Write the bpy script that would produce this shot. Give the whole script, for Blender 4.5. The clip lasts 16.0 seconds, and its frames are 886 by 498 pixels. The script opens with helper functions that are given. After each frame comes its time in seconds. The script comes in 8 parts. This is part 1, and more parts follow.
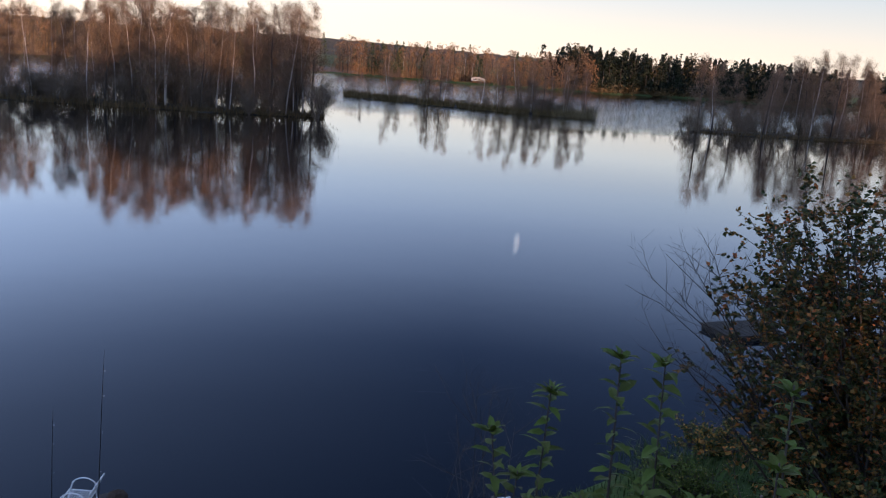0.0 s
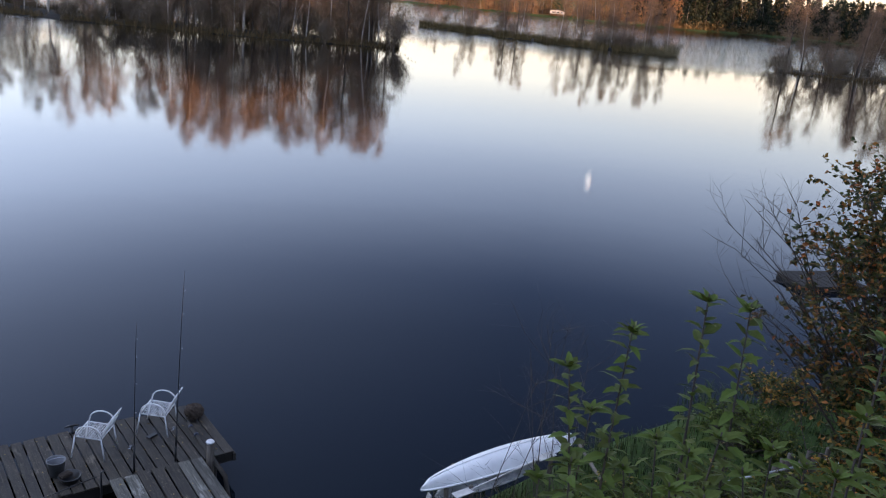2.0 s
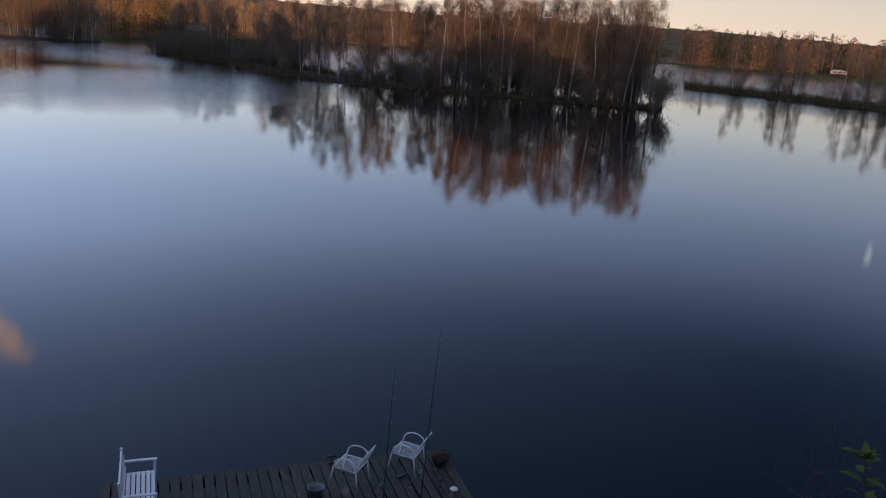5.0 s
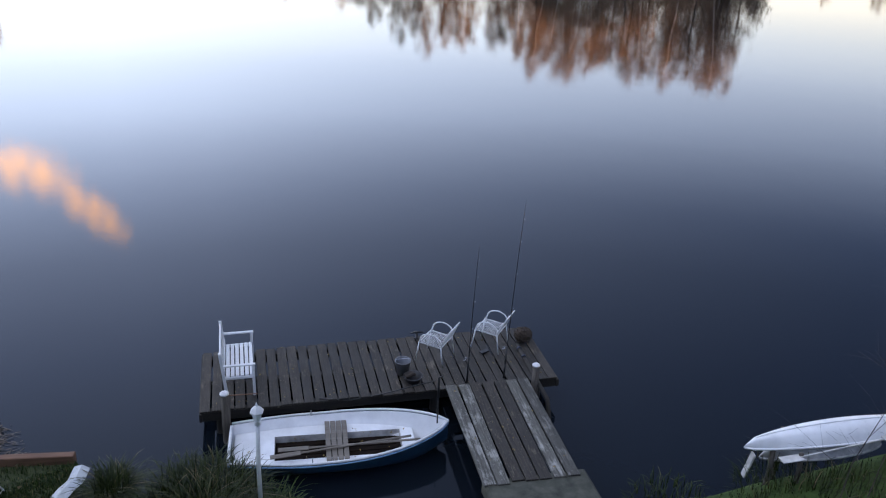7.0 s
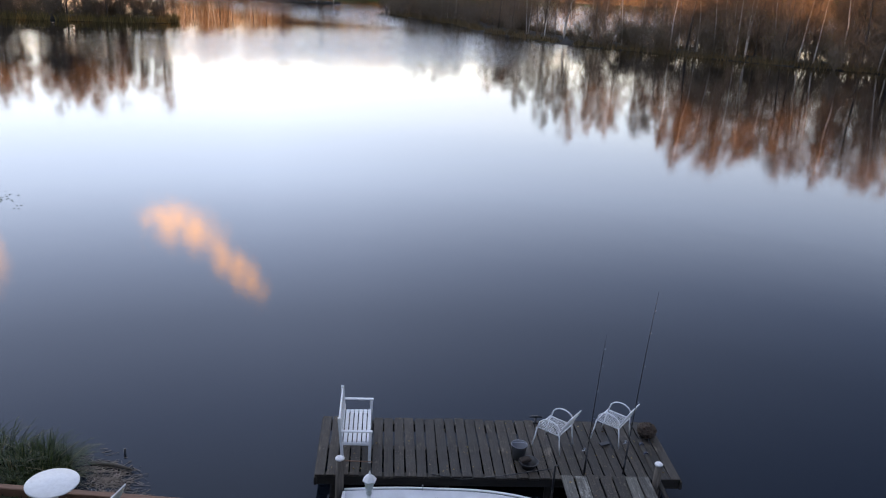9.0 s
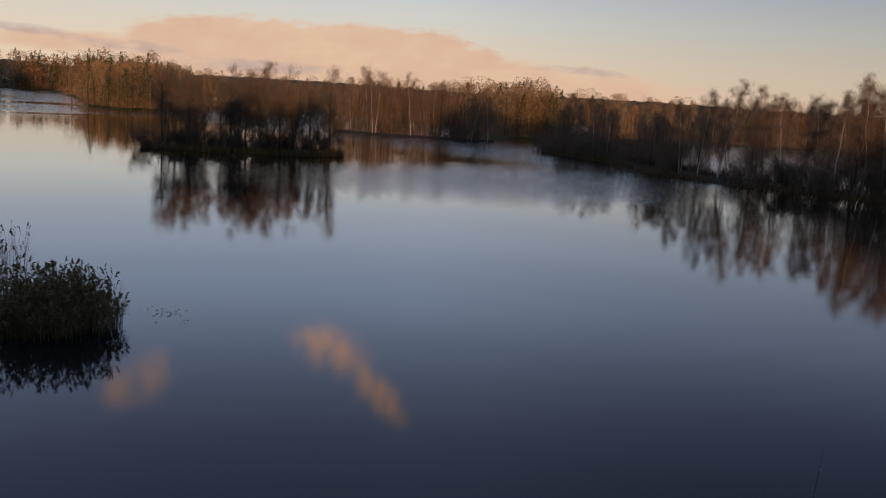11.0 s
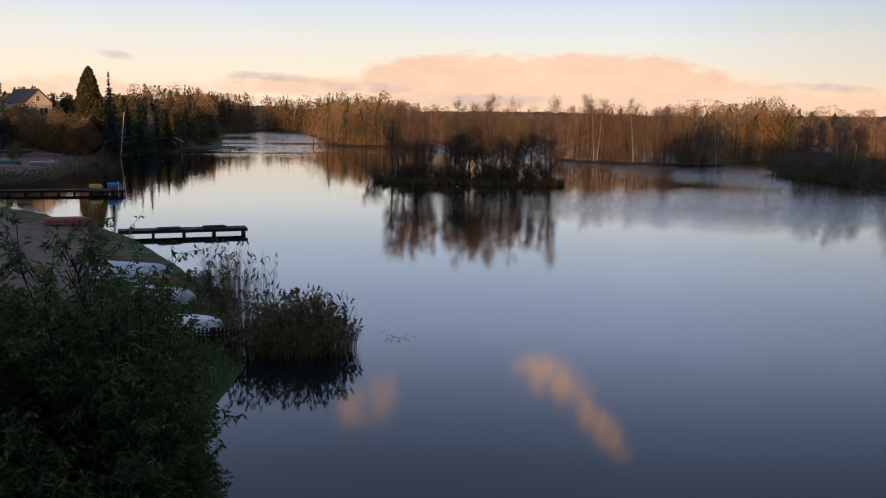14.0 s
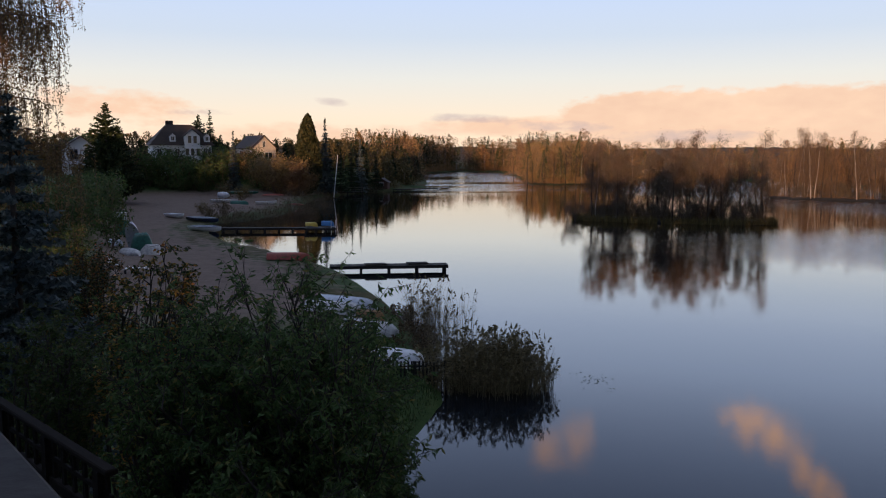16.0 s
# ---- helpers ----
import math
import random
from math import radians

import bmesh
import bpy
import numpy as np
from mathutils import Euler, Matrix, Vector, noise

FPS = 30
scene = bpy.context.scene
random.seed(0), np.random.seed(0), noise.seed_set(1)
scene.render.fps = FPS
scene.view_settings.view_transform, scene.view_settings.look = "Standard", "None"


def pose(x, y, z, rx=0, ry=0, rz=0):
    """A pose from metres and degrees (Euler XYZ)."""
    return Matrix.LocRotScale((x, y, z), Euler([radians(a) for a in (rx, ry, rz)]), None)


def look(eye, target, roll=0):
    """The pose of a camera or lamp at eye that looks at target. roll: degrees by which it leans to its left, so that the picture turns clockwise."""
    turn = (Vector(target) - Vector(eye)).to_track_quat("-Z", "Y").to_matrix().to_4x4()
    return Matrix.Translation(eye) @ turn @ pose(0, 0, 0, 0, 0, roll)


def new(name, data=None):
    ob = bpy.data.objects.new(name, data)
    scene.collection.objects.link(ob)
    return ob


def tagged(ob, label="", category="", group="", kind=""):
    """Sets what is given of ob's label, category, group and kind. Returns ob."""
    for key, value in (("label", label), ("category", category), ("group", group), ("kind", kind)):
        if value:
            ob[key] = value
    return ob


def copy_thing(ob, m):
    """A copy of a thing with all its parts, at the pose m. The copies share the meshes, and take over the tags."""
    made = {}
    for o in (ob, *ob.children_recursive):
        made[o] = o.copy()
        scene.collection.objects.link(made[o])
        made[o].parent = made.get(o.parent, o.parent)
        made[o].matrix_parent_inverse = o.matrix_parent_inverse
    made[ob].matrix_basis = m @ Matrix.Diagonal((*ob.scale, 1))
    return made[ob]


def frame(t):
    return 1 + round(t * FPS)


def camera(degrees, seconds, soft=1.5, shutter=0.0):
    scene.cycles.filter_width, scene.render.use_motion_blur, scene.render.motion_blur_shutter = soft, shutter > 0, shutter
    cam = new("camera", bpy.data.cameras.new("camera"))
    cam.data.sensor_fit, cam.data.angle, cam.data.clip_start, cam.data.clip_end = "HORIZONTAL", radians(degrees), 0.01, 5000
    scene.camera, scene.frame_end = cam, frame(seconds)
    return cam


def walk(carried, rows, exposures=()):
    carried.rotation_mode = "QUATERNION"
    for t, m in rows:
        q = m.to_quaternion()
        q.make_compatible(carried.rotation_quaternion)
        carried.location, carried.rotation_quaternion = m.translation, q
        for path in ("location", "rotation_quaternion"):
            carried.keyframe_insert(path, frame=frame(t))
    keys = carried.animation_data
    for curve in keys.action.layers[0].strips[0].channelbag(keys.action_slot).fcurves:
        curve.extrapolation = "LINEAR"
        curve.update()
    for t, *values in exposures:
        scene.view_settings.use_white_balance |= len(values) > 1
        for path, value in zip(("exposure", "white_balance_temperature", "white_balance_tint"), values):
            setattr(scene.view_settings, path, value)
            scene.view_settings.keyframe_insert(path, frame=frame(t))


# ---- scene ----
cam = camera(56.2, 16.0, 1.1)
PATH = [
    (0.0, pose(0.085, 0.053, 9.00, 77.202, -4.487, 0.777)),
    (0.5, pose(0.071, 0.045, 9.00, 75.656, -4.534, 0.876)),
    (1.0, pose(0.058, 0.036, 9.00, 73.389, -4.934, 1.819)),
    (1.5, pose(0.044, 0.028, 9.00, 71.934, -5.111, 3.708)),
    (2.0, pose(0.035, 0.022, 9.00, 72.273, -5.532, 5.978)),
    (2.5, pose(0.025, 0.016, 9.00, 73.733, -5.775, 8.853)),
    (3.0, pose(0.013, 0.008, 9.00, 75.864, -5.874, 11.658)),
    (3.5, pose(0.000, 0.000, 9.00, 77.549, -5.294, 14.045)),
    (4.0, pose(-0.014, -0.009, 9.00, 77.860, -5.130, 18.467)),
    (4.5, pose(-0.028, -0.018, 9.00, 77.124, -5.019, 21.965)),
    (5.0, pose(-0.042, -0.026, 9.00, 74.883, -4.111, 23.464)),
    (5.2, pose(-0.049, -0.030, 9.00, 73.476, -3.478, 24.087)),
    (7.3, pose(-0.113, -0.070, 9.00, 66.183, -2.363, 28.966)),
    (7.5, pose(-0.119, -0.074, 9.00, 66.244, -2.496, 29.256)),
    (8.0, pose(-0.111, -0.070, 9.00, 66.276, -3.352, 32.393)),
    (8.5, pose(-0.104, -0.065, 9.00, 67.285, -3.000, 35.861)),
    (9.0, pose(-0.096, -0.060, 9.00, 71.342, -3.291, 38.537)),
    (9.2, pose(-0.093, -0.058, 9.00, 73.219, -3.145, 39.391)),
    (11.3, pose(-0.119, -0.074, 9.00, 80.341, -2.742, 49.918)),
    (11.5, pose(-0.121, -0.076, 9.00, 80.386, -1.837, 50.659)),
    (12.0, pose(-0.127, -0.079, 9.00, 80.995, -0.914, 53.035)),
    (12.5, pose(-0.133, -0.083, 9.00, 81.631, -0.724, 55.954)),
    (13.0, pose(-0.138, -0.086, 9.00, 81.761, -1.509, 58.323)),
    (13.5, pose(-0.143, -0.089, 9.00, 81.158, -1.930, 60.655)),
    (14.0, pose(-0.148, -0.093, 9.00, 81.248, -1.032, 63.788)),
    (14.5, pose(-0.154, -0.096, 9.00, 82.664, -0.279, 68.341)),
    (15.0, pose(-0.159, -0.099, 9.00, 83.706, -0.141, 72.479)),
    (15.5, pose(-0.164, -0.103, 9.00, 83.880, -0.144, 75.622)),
    (16.0, pose(-0.170, -0.106, 9.00, 83.766, -0.083, 77.380)),
]
walk(cam, PATH, [(0.0, 0.85, 5600, 10), (0.5, 1.15, 5500, 10), (1.0, 1.6, 5750, 10), (1.5, 2.02, 6500, 10), (2.0, 1.45, 6450, 10), (2.5, 1.35, 6500, 10), (3.0, 1.02, 6300, 10), (3.5, 0.58, 6050, 10), (4.0, 0.15, 5950, 10), (4.5, 0.07, 5950, 10), (5.2, 0.28, 5750, 10), (7.3, 1.55, 6800, 10), (8.5, 1.5, 6900, 10), (9.2, 1.4, 6900, 10), (11.3, -0.58, 6250, 10), (11.5, -0.43, 6250, 10), (12.0, -0.27, 6250, 10), (12.5, -0.02, 6250, 10), (16.0, -0.04, 6200, 10)])

# ---- light ----
SUN_YAW, SUN_EL = 241.0, 4.0          # degrees; yaw turns left from +y
sun_dir = Vector((-math.sin(radians(SUN_YAW)) * math.cos(radians(SUN_EL)), math.cos(radians(SUN_YAW)) * math.cos(radians(SUN_EL)), math.sin(radians(SUN_EL))))
sun = new("sun", bpy.data.lights.new("sun", "SUN"))
sun.data.energy, sun.data.angle, sun.data.color = 5.0, radians(0.6), (1.0, 0.56, 0.29)
sun.matrix_world = look(sun_dir * 100, (0, 0, 0))


def mth(tree, op, a, b=None, c=None, clamp=False):
    n = tree.nodes.new("ShaderNodeMath")
    n.operation, n.use_clamp = op, clamp
    for i, v in enumerate((a, b, c)):
        if v is None:
            continue
        if isinstance(v, (int, float)):
            n.inputs[i].default_value = v
        else:
            tree.links.new(v, n.inputs[i])
    return n.outputs[0]


def mixc(tree, fac, a, b, blend="MIX"):
    n = tree.nodes.new("ShaderNodeMix")
    n.data_type, n.blend_type = "RGBA", blend
    for sock, v in ((n.inputs[0], fac), (n.inputs[6], a), (n.inputs[7], b)):
        if isinstance(v, (int, float)):
            sock.default_value = v
        elif isinstance(v, tuple):
            sock.default_value = (*v, 1.0) if len(v) == 3 else v
        else:
            tree.links.new(v, sock)
    return n.outputs[2]


def ramp(tree, fac, stops, mode="LINEAR"):
    n = tree.nodes.new("ShaderNodeValToRGB")
    n.color_ramp.interpolation = mode
    els = n.color_ramp.elements
    while len(els) < len(stops):
        els.new(0.5)
    for e, (p, c) in zip(els, stops):
        e.position, e.color = p, ((*c, 1.0) if isinstance(c, tuple) else (c, c, c, 1.0))
    tree.links.new(fac, n.inputs[0])
    return n.outputs[0]


def make_world():
    world = bpy.data.worlds.new("evening_sky")
    scene.world = world
    world.use_nodes = True
    t = world.node_tree
    t.nodes.clear()
    out, bg = t.nodes.new("ShaderNodeOutputWorld"), t.nodes.new("ShaderNodeBackground")
    sky = t.nodes.new("ShaderNodeTexSky")
    sky.sky_type, sky.sun_disc = "NISHITA", False
    sky.sun_elevation, sky.sun_rotation = radians(SUN_EL), radians(360 - SUN_YAW)
    sky.air_density, sky.dust_density, sky.ozone_density = 1.0, 1.6, 1.4
    co = t.nodes.new("ShaderNodeTexCoord").outputs["Generated"]
    sep = t.nodes.new("ShaderNodeSeparateXYZ")
    t.links.new(co, sep.inputs[0])
    el = mth(t, "MULTIPLY", mth(t, "ARCSINE", sep.outputs[2]), 57.2958)
    yaw = mth(t, "MULTIPLY", mth(t, "ARCTAN2", mth(t, "MULTIPLY", sep.outputs[0], -1.0), sep.outputs[1]), 57.2958)
    # the warm band that dusk lays along the horizon
    glow = ramp(t, mth(t, "DIVIDE", el, 60.0, clamp=True), [(0.0, (1.12, 0.80, 0.54)), (0.045, (1.02, 0.83, 0.62)), (0.09, (0.86, 0.82, 0.74)), (0.135, (0.66, 0.72, 0.81)), (0.185, (0.60, 0.70, 0.91)), (0.24, (0.64, 0.77, 1.06)), (0.33, (0.49, 0.61, 0.92)), (0.42, (0.42, 0.53, 0.84)), (0.5, (0.34, 0.44, 0.74)), (0.64, (0.29, 0.37, 0.6)), (1.0, (0.38, 0.43, 0.56))])
    # a clear evening sky is deepest a quarter turn from the sun
    turn = mth(t, "DIVIDE", mth(t, "SUBTRACT", 44.0, yaw), 46.0, clamp=True)
    high = mth(t, "MULTIPLY", mth(t, "DIVIDE", mth(t, "SUBTRACT", el, 8.5), 11.0, clamp=True), mth(t, "SUBTRACT", 1.0, mth(t, "DIVIDE", mth(t, "SUBTRACT", el, 44.0), 30.0, clamp=True)))
    deep = mixc(t, mth(t, "MULTIPLY", turn, high), (1.0, 1.0, 1.0), (0.25, 0.29, 0.38))
    glow = mixc(t, 1.0, glow, deep, "MULTIPLY")
    # and it dims steadily from the side facing the sunset's afterglow to the north
    north = mth(t, "MAXIMUM", mth(t, "COSINE", mth(t, "MULTIPLY", mth(t, "ADD", yaw, 40.0), 0.0174533)), 0.0)
    haze = mth(t, "MULTIPLY", mth(t, "SUBTRACT", 1.0, mth(t, "DIVIDE", el, 7.0, clamp=True)), -0.55)
    dim = mth(t, "POWER", 2.0, mth(t, "SUBTRACT", 0.2, mth(t, "MULTIPLY", north, mth(t, "ADD", haze, 1.15))))
    glow = mixc(t, 1.0, glow, dim, "MULTIPLY")
    # the sunset side, behind the house, is the brighter half of the sky
    back = mth(t, "MAXIMUM", mth(t, "COSINE", mth(t, "MULTIPLY", mth(t, "SUBTRACT", yaw, 205.0), 0.0174533)), 0.0)
    glow = mixc(t, 1.0, glow, mth(t, "POWER", 2.0, mth(t, "MULTIPLY", back, 0.5)), "MULTIPLY")
    base = mixc(t, 0.9, sky.outputs[0], mixc(t, 1.0, glow, (SKY_GAIN, SKY_GAIN, SKY_GAIN), "MULTIPLY"))

    vec = t.nodes.new("ShaderNodeCombineXYZ")
    t.links.new(yaw, vec.inputs[0])
    t.links.new(mth(t, "MULTIPLY", el, 2.4), vec.inputs[1])

    def puffs(scale, detail, w):
        n = t.nodes.new("ShaderNodeTexNoise")
        n.noise_dimensions = "4D"
        n.inputs["Scale"].default_value, n.inputs["Detail"].default_value, n.inputs["W"].default_value = scale, detail, w
        t.links.new(vec.outputs[0], n.inputs["Vector"])
        return mth(t, "SUBTRACT", n.outputs[0], 0.5)

    big, small, ragged = puffs(0.22, 5.0, 1.0), puffs(0.9, 4.0, 3.0), puffs(1.1, 6.0, 7.0)

    def blob(cy, ce, ry, re, tilt=0.0, rough=1.0, soft=0.35, torn=0.0):
        dy, de = mth(t, "SUBTRACT", yaw, cy), mth(t, "SUBTRACT", el, ce)
        if tilt:
            de = mth(t, "SUBTRACT", de, mth(t, "MULTIPLY", dy, tilt))
        d = mth(t, "ADD", mth(t, "POWER", mth(t, "ABSOLUTE", mth(t, "DIVIDE", dy, ry)), 2.4), mth(t, "POWER", mth(t, "ABSOLUTE", mth(t, "DIVIDE", de, re)), 2.4))
        d = mth(t, "ADD", d, mth(t, "MULTIPLY", mth(t, "ADD", big, mth(t, "MULTIPLY", small, 0.6)), 3.0 * rough))
        if torn:
            d = mth(t, "ADD", d, mth(t, "MULTIPLY", ragged, torn))
        return mth(t, "DIVIDE", mth(t, "SUBTRACT", 1.0, d), soft, clamp=True)

    def most(items):
        a = items[0]
        for b in items[1:]:
            a = mth(t, "MAXIMUM", a, b)
        return a

    bank = most([blob(57.0, 1.0, 14.0, 3.9, 0.02, 0.4, 0.25), blob(43.0, 1.2, 14.0, 2.0, 0.06, 0.5, 0.7), blob(72.0, 2.2, 7.0, 0.75, -0.02, 0.5, 0.8), blob(98.0, 3.2, 5.5, 1.2, 0.05, 0.9, 0.9), blob(88.0, 1.2, 12.0, 1.2, 0.0, 0.8, 1.2)])
    tufts = most([blob(55.5, 17.5, 3.0, 1.6, -0.25, 0.4, 1.3, 4.5), blob(52.3, 20.2, 2.4, 1.3, -0.7, 0.4, 1.3, 4.0), blob(69.8, 19.7, 1.6, 1.3, 0.2, 0.4, 2.2, 4.5), blob(67.9, 19.0, 1.5, 1.7, 0.0, 0.4, 2.2, 4.0)])
    pink = mixc(t, mth(t, "ADD", mth(t, "ADD", mth(t, "MULTIPLY", small, 0.6), mth(t, "MULTIPLY", big, 1.2)), 0.5, clamp=True), (0.92 * SKY_GAIN, 0.58 * SKY_GAIN, 0.40 * SKY_GAIN), (1.14 * SKY_GAIN, 0.78 * SKY_GAIN, 0.52 * SKY_GAIN))
    col = mixc(t, mth(t, "MULTIPLY", bank, 0.95), base, pink)
    col = mixc(t, mth(t, "MULTIPLY", tufts, 0.85), col, (2.3 * SKY_GAIN, 1.25 * SKY_GAIN, 0.70 * SKY_GAIN))
    grey = most([blob(85.0, 3.8, 1.1, 0.26, 0.08, 1.6, 2.2), blob(75.0, 2.75, 3.4, 0.34, 0.02, 1.3, 1.2), blob(69.5, 2.15, 3.4, 0.40, 0.03, 1.4, 1.4), blob(40.0, 2.5, 3.6, 0.32, 0.05, 1.2, 1.2), blob(93.5, 3.0, 2.6, 0.3, 0.0, 1.6, 1.4), blob(61.0, 1.5, 5.0, 0.4, 0.0, 1.6, 1.8)])
    col = mixc(t, mth(t, "MULTIPLY", grey, 0.55), col, (0.60 * SKY_GAIN, 0.47 * SKY_GAIN, 0.46 * SKY_GAIN))
    t.links.new(col, bg.inputs[0])
    bg.inputs[1].default_value = SKY_STRENGTH
    t.links.new(bg.outputs[0], out.inputs[0])


SKY_GAIN, SKY_STRENGTH = 10.0, 0.1
make_world()



# ---- materials ----
def material(name, build):
    m = bpy.data.materials.new(name)
    m.use_nodes = True
    t = m.node_tree
    b = t.nodes["Principled BSDF"]
    build(t, b)
    return m


def coords(t, which="Object"):
    return t.nodes.new("ShaderNodeTexCoord").outputs[which]


def place(t):
    return t.nodes.new("ShaderNodeNewGeometry").outputs["Position"]


def noise_of(t, vec, scale, detail=4.0, rough=0.55, stretch=None):
    if stretch:
        mp = t.nodes.new("ShaderNodeMapping")
        mp.inputs["Scale"].default_value = stretch
        t.links.new(vec, mp.inputs[0])
        vec = mp.outputs[0]
    n = t.nodes.new("ShaderNodeTexNoise")
    n.inputs["Scale"].default_value, n.inputs["Detail"].default_value, n.inputs["Roughness"].default_value = scale, detail, rough
    t.links.new(vec, n.inputs["Vector"])
    return n.outputs[0]


def bump(t, b, height, strength, distance=0.02):
    n = t.nodes.new("ShaderNodeBump")
    n.inputs["Strength"].default_value, n.inputs["Distance"].default_value = strength, distance
    t.links.new(height, n.inputs["Height"])
    t.links.new(n.outputs[0], b.inputs["Normal"])


def grainy(name, dark, light, scale, rough=0.8, relief=0.4, depth=0.02, stretch=None, spread=(0.3, 0.7), metal=0.0, vary=0.0, big=None):
    """Two-scale mottled surface."""
    def build(t, b):
        vec = coords(t)
        fine = noise_of(t, vec, scale, 6.0, 0.6, stretch)
        wide = noise_of(t, vec, big or scale * 0.13, 3.0, 0.5)
        f = mth(t, "ADD", mth(t, "MULTIPLY", fine, 0.65), mth(t, "MULTIPLY", wide, 0.35))
        c = ramp(t, f, [(spread[0], dark), (spread[1], light)])
        if vary:
            rnd = t.nodes.new("ShaderNodeObjectInfo").outputs["Random"]
            h = t.nodes.new("ShaderNodeHueSaturation")
            t.links.new(c, h.inputs["Color"])
            t.links.new(mth(t, "ADD", mth(t, "MULTIPLY", rnd, vary), 1.0 - vary / 2), h.inputs["Value"])
            c = h.outputs[0]
        t.links.new(c, b.inputs["Base Color"])
        b.inputs["Roughness"].default_value, b.inputs["Metallic"].default_value = rough, metal
        bump(t, b, fine, relief, depth)
    return material(name, build)


def leafy(name, stops, rough=0.55, glow=0.25, hue=0.03):
    """Leaves: colour by leaf and by plant, some light let through."""
    def build(t, b):
        rnd = t.nodes.new("ShaderNodeNewGeometry").outputs["Random Per Island"]
        obj = t.nodes.new("ShaderNodeObjectInfo").outputs["Random"]
        c = ramp(t, rnd, stops)
        h = t.nodes.new("ShaderNodeHueSaturation")
        t.links.new(c, h.inputs["Color"])
        t.links.new(mth(t, "ADD", mth(t, "MULTIPLY", obj, hue), 0.5 - hue / 2), h.inputs["Hue"])
        t.links.new(mth(t, "ADD", mth(t, "MULTIPLY", obj, 0.5), 0.75), h.inputs["Value"])
        t.links.new(h.outputs[0], b.inputs["Base Color"])
        b.inputs["Roughness"].default_value, b.inputs["Specular IOR Level"].default_value = rough, 0.22
        tr = t.nodes.new("ShaderNodeBsdfTranslucent")
        t.links.new(h.outputs[0], tr.inputs[0])
        mx = t.nodes.new("ShaderNodeMixShader")
        mx.inputs[0].default_value = glow
        t.links.new(b.outputs[0], mx.inputs[1])
        t.links.new(tr.outputs[0], mx.inputs[2])
        t.links.new(mx.outputs[0], t.nodes["Material Output"].inputs[0])
    return material(name, build)


def plain(name, col, rough=0.5, metal=0.0, mottled=0.12, scale=9.0, coat=0.0):
    def build(t, b):
        n = noise_of(t, coords(t), scale, 5.0, 0.6)
        lo = tuple(max(0.0, c * (1 - mottled * 1.6)) for c in col)
        hi = tuple(min(1.0, c * (1 + mottled)) for c in col)
        t.links.new(ramp(t, n, [(0.3, lo), (0.65, hi)]), b.inputs["Base Color"])
        t.links.new(mth(t, "ADD", mth(t, "MULTIPLY", n, 0.25), rough - 0.12, clamp=True), b.inputs["Roughness"])
        b.inputs["Metallic"].default_value, b.inputs["Coat Weight"].default_value = metal, coat
        bump(t, b, n, 0.08, 0.01)
    return material(name, build)


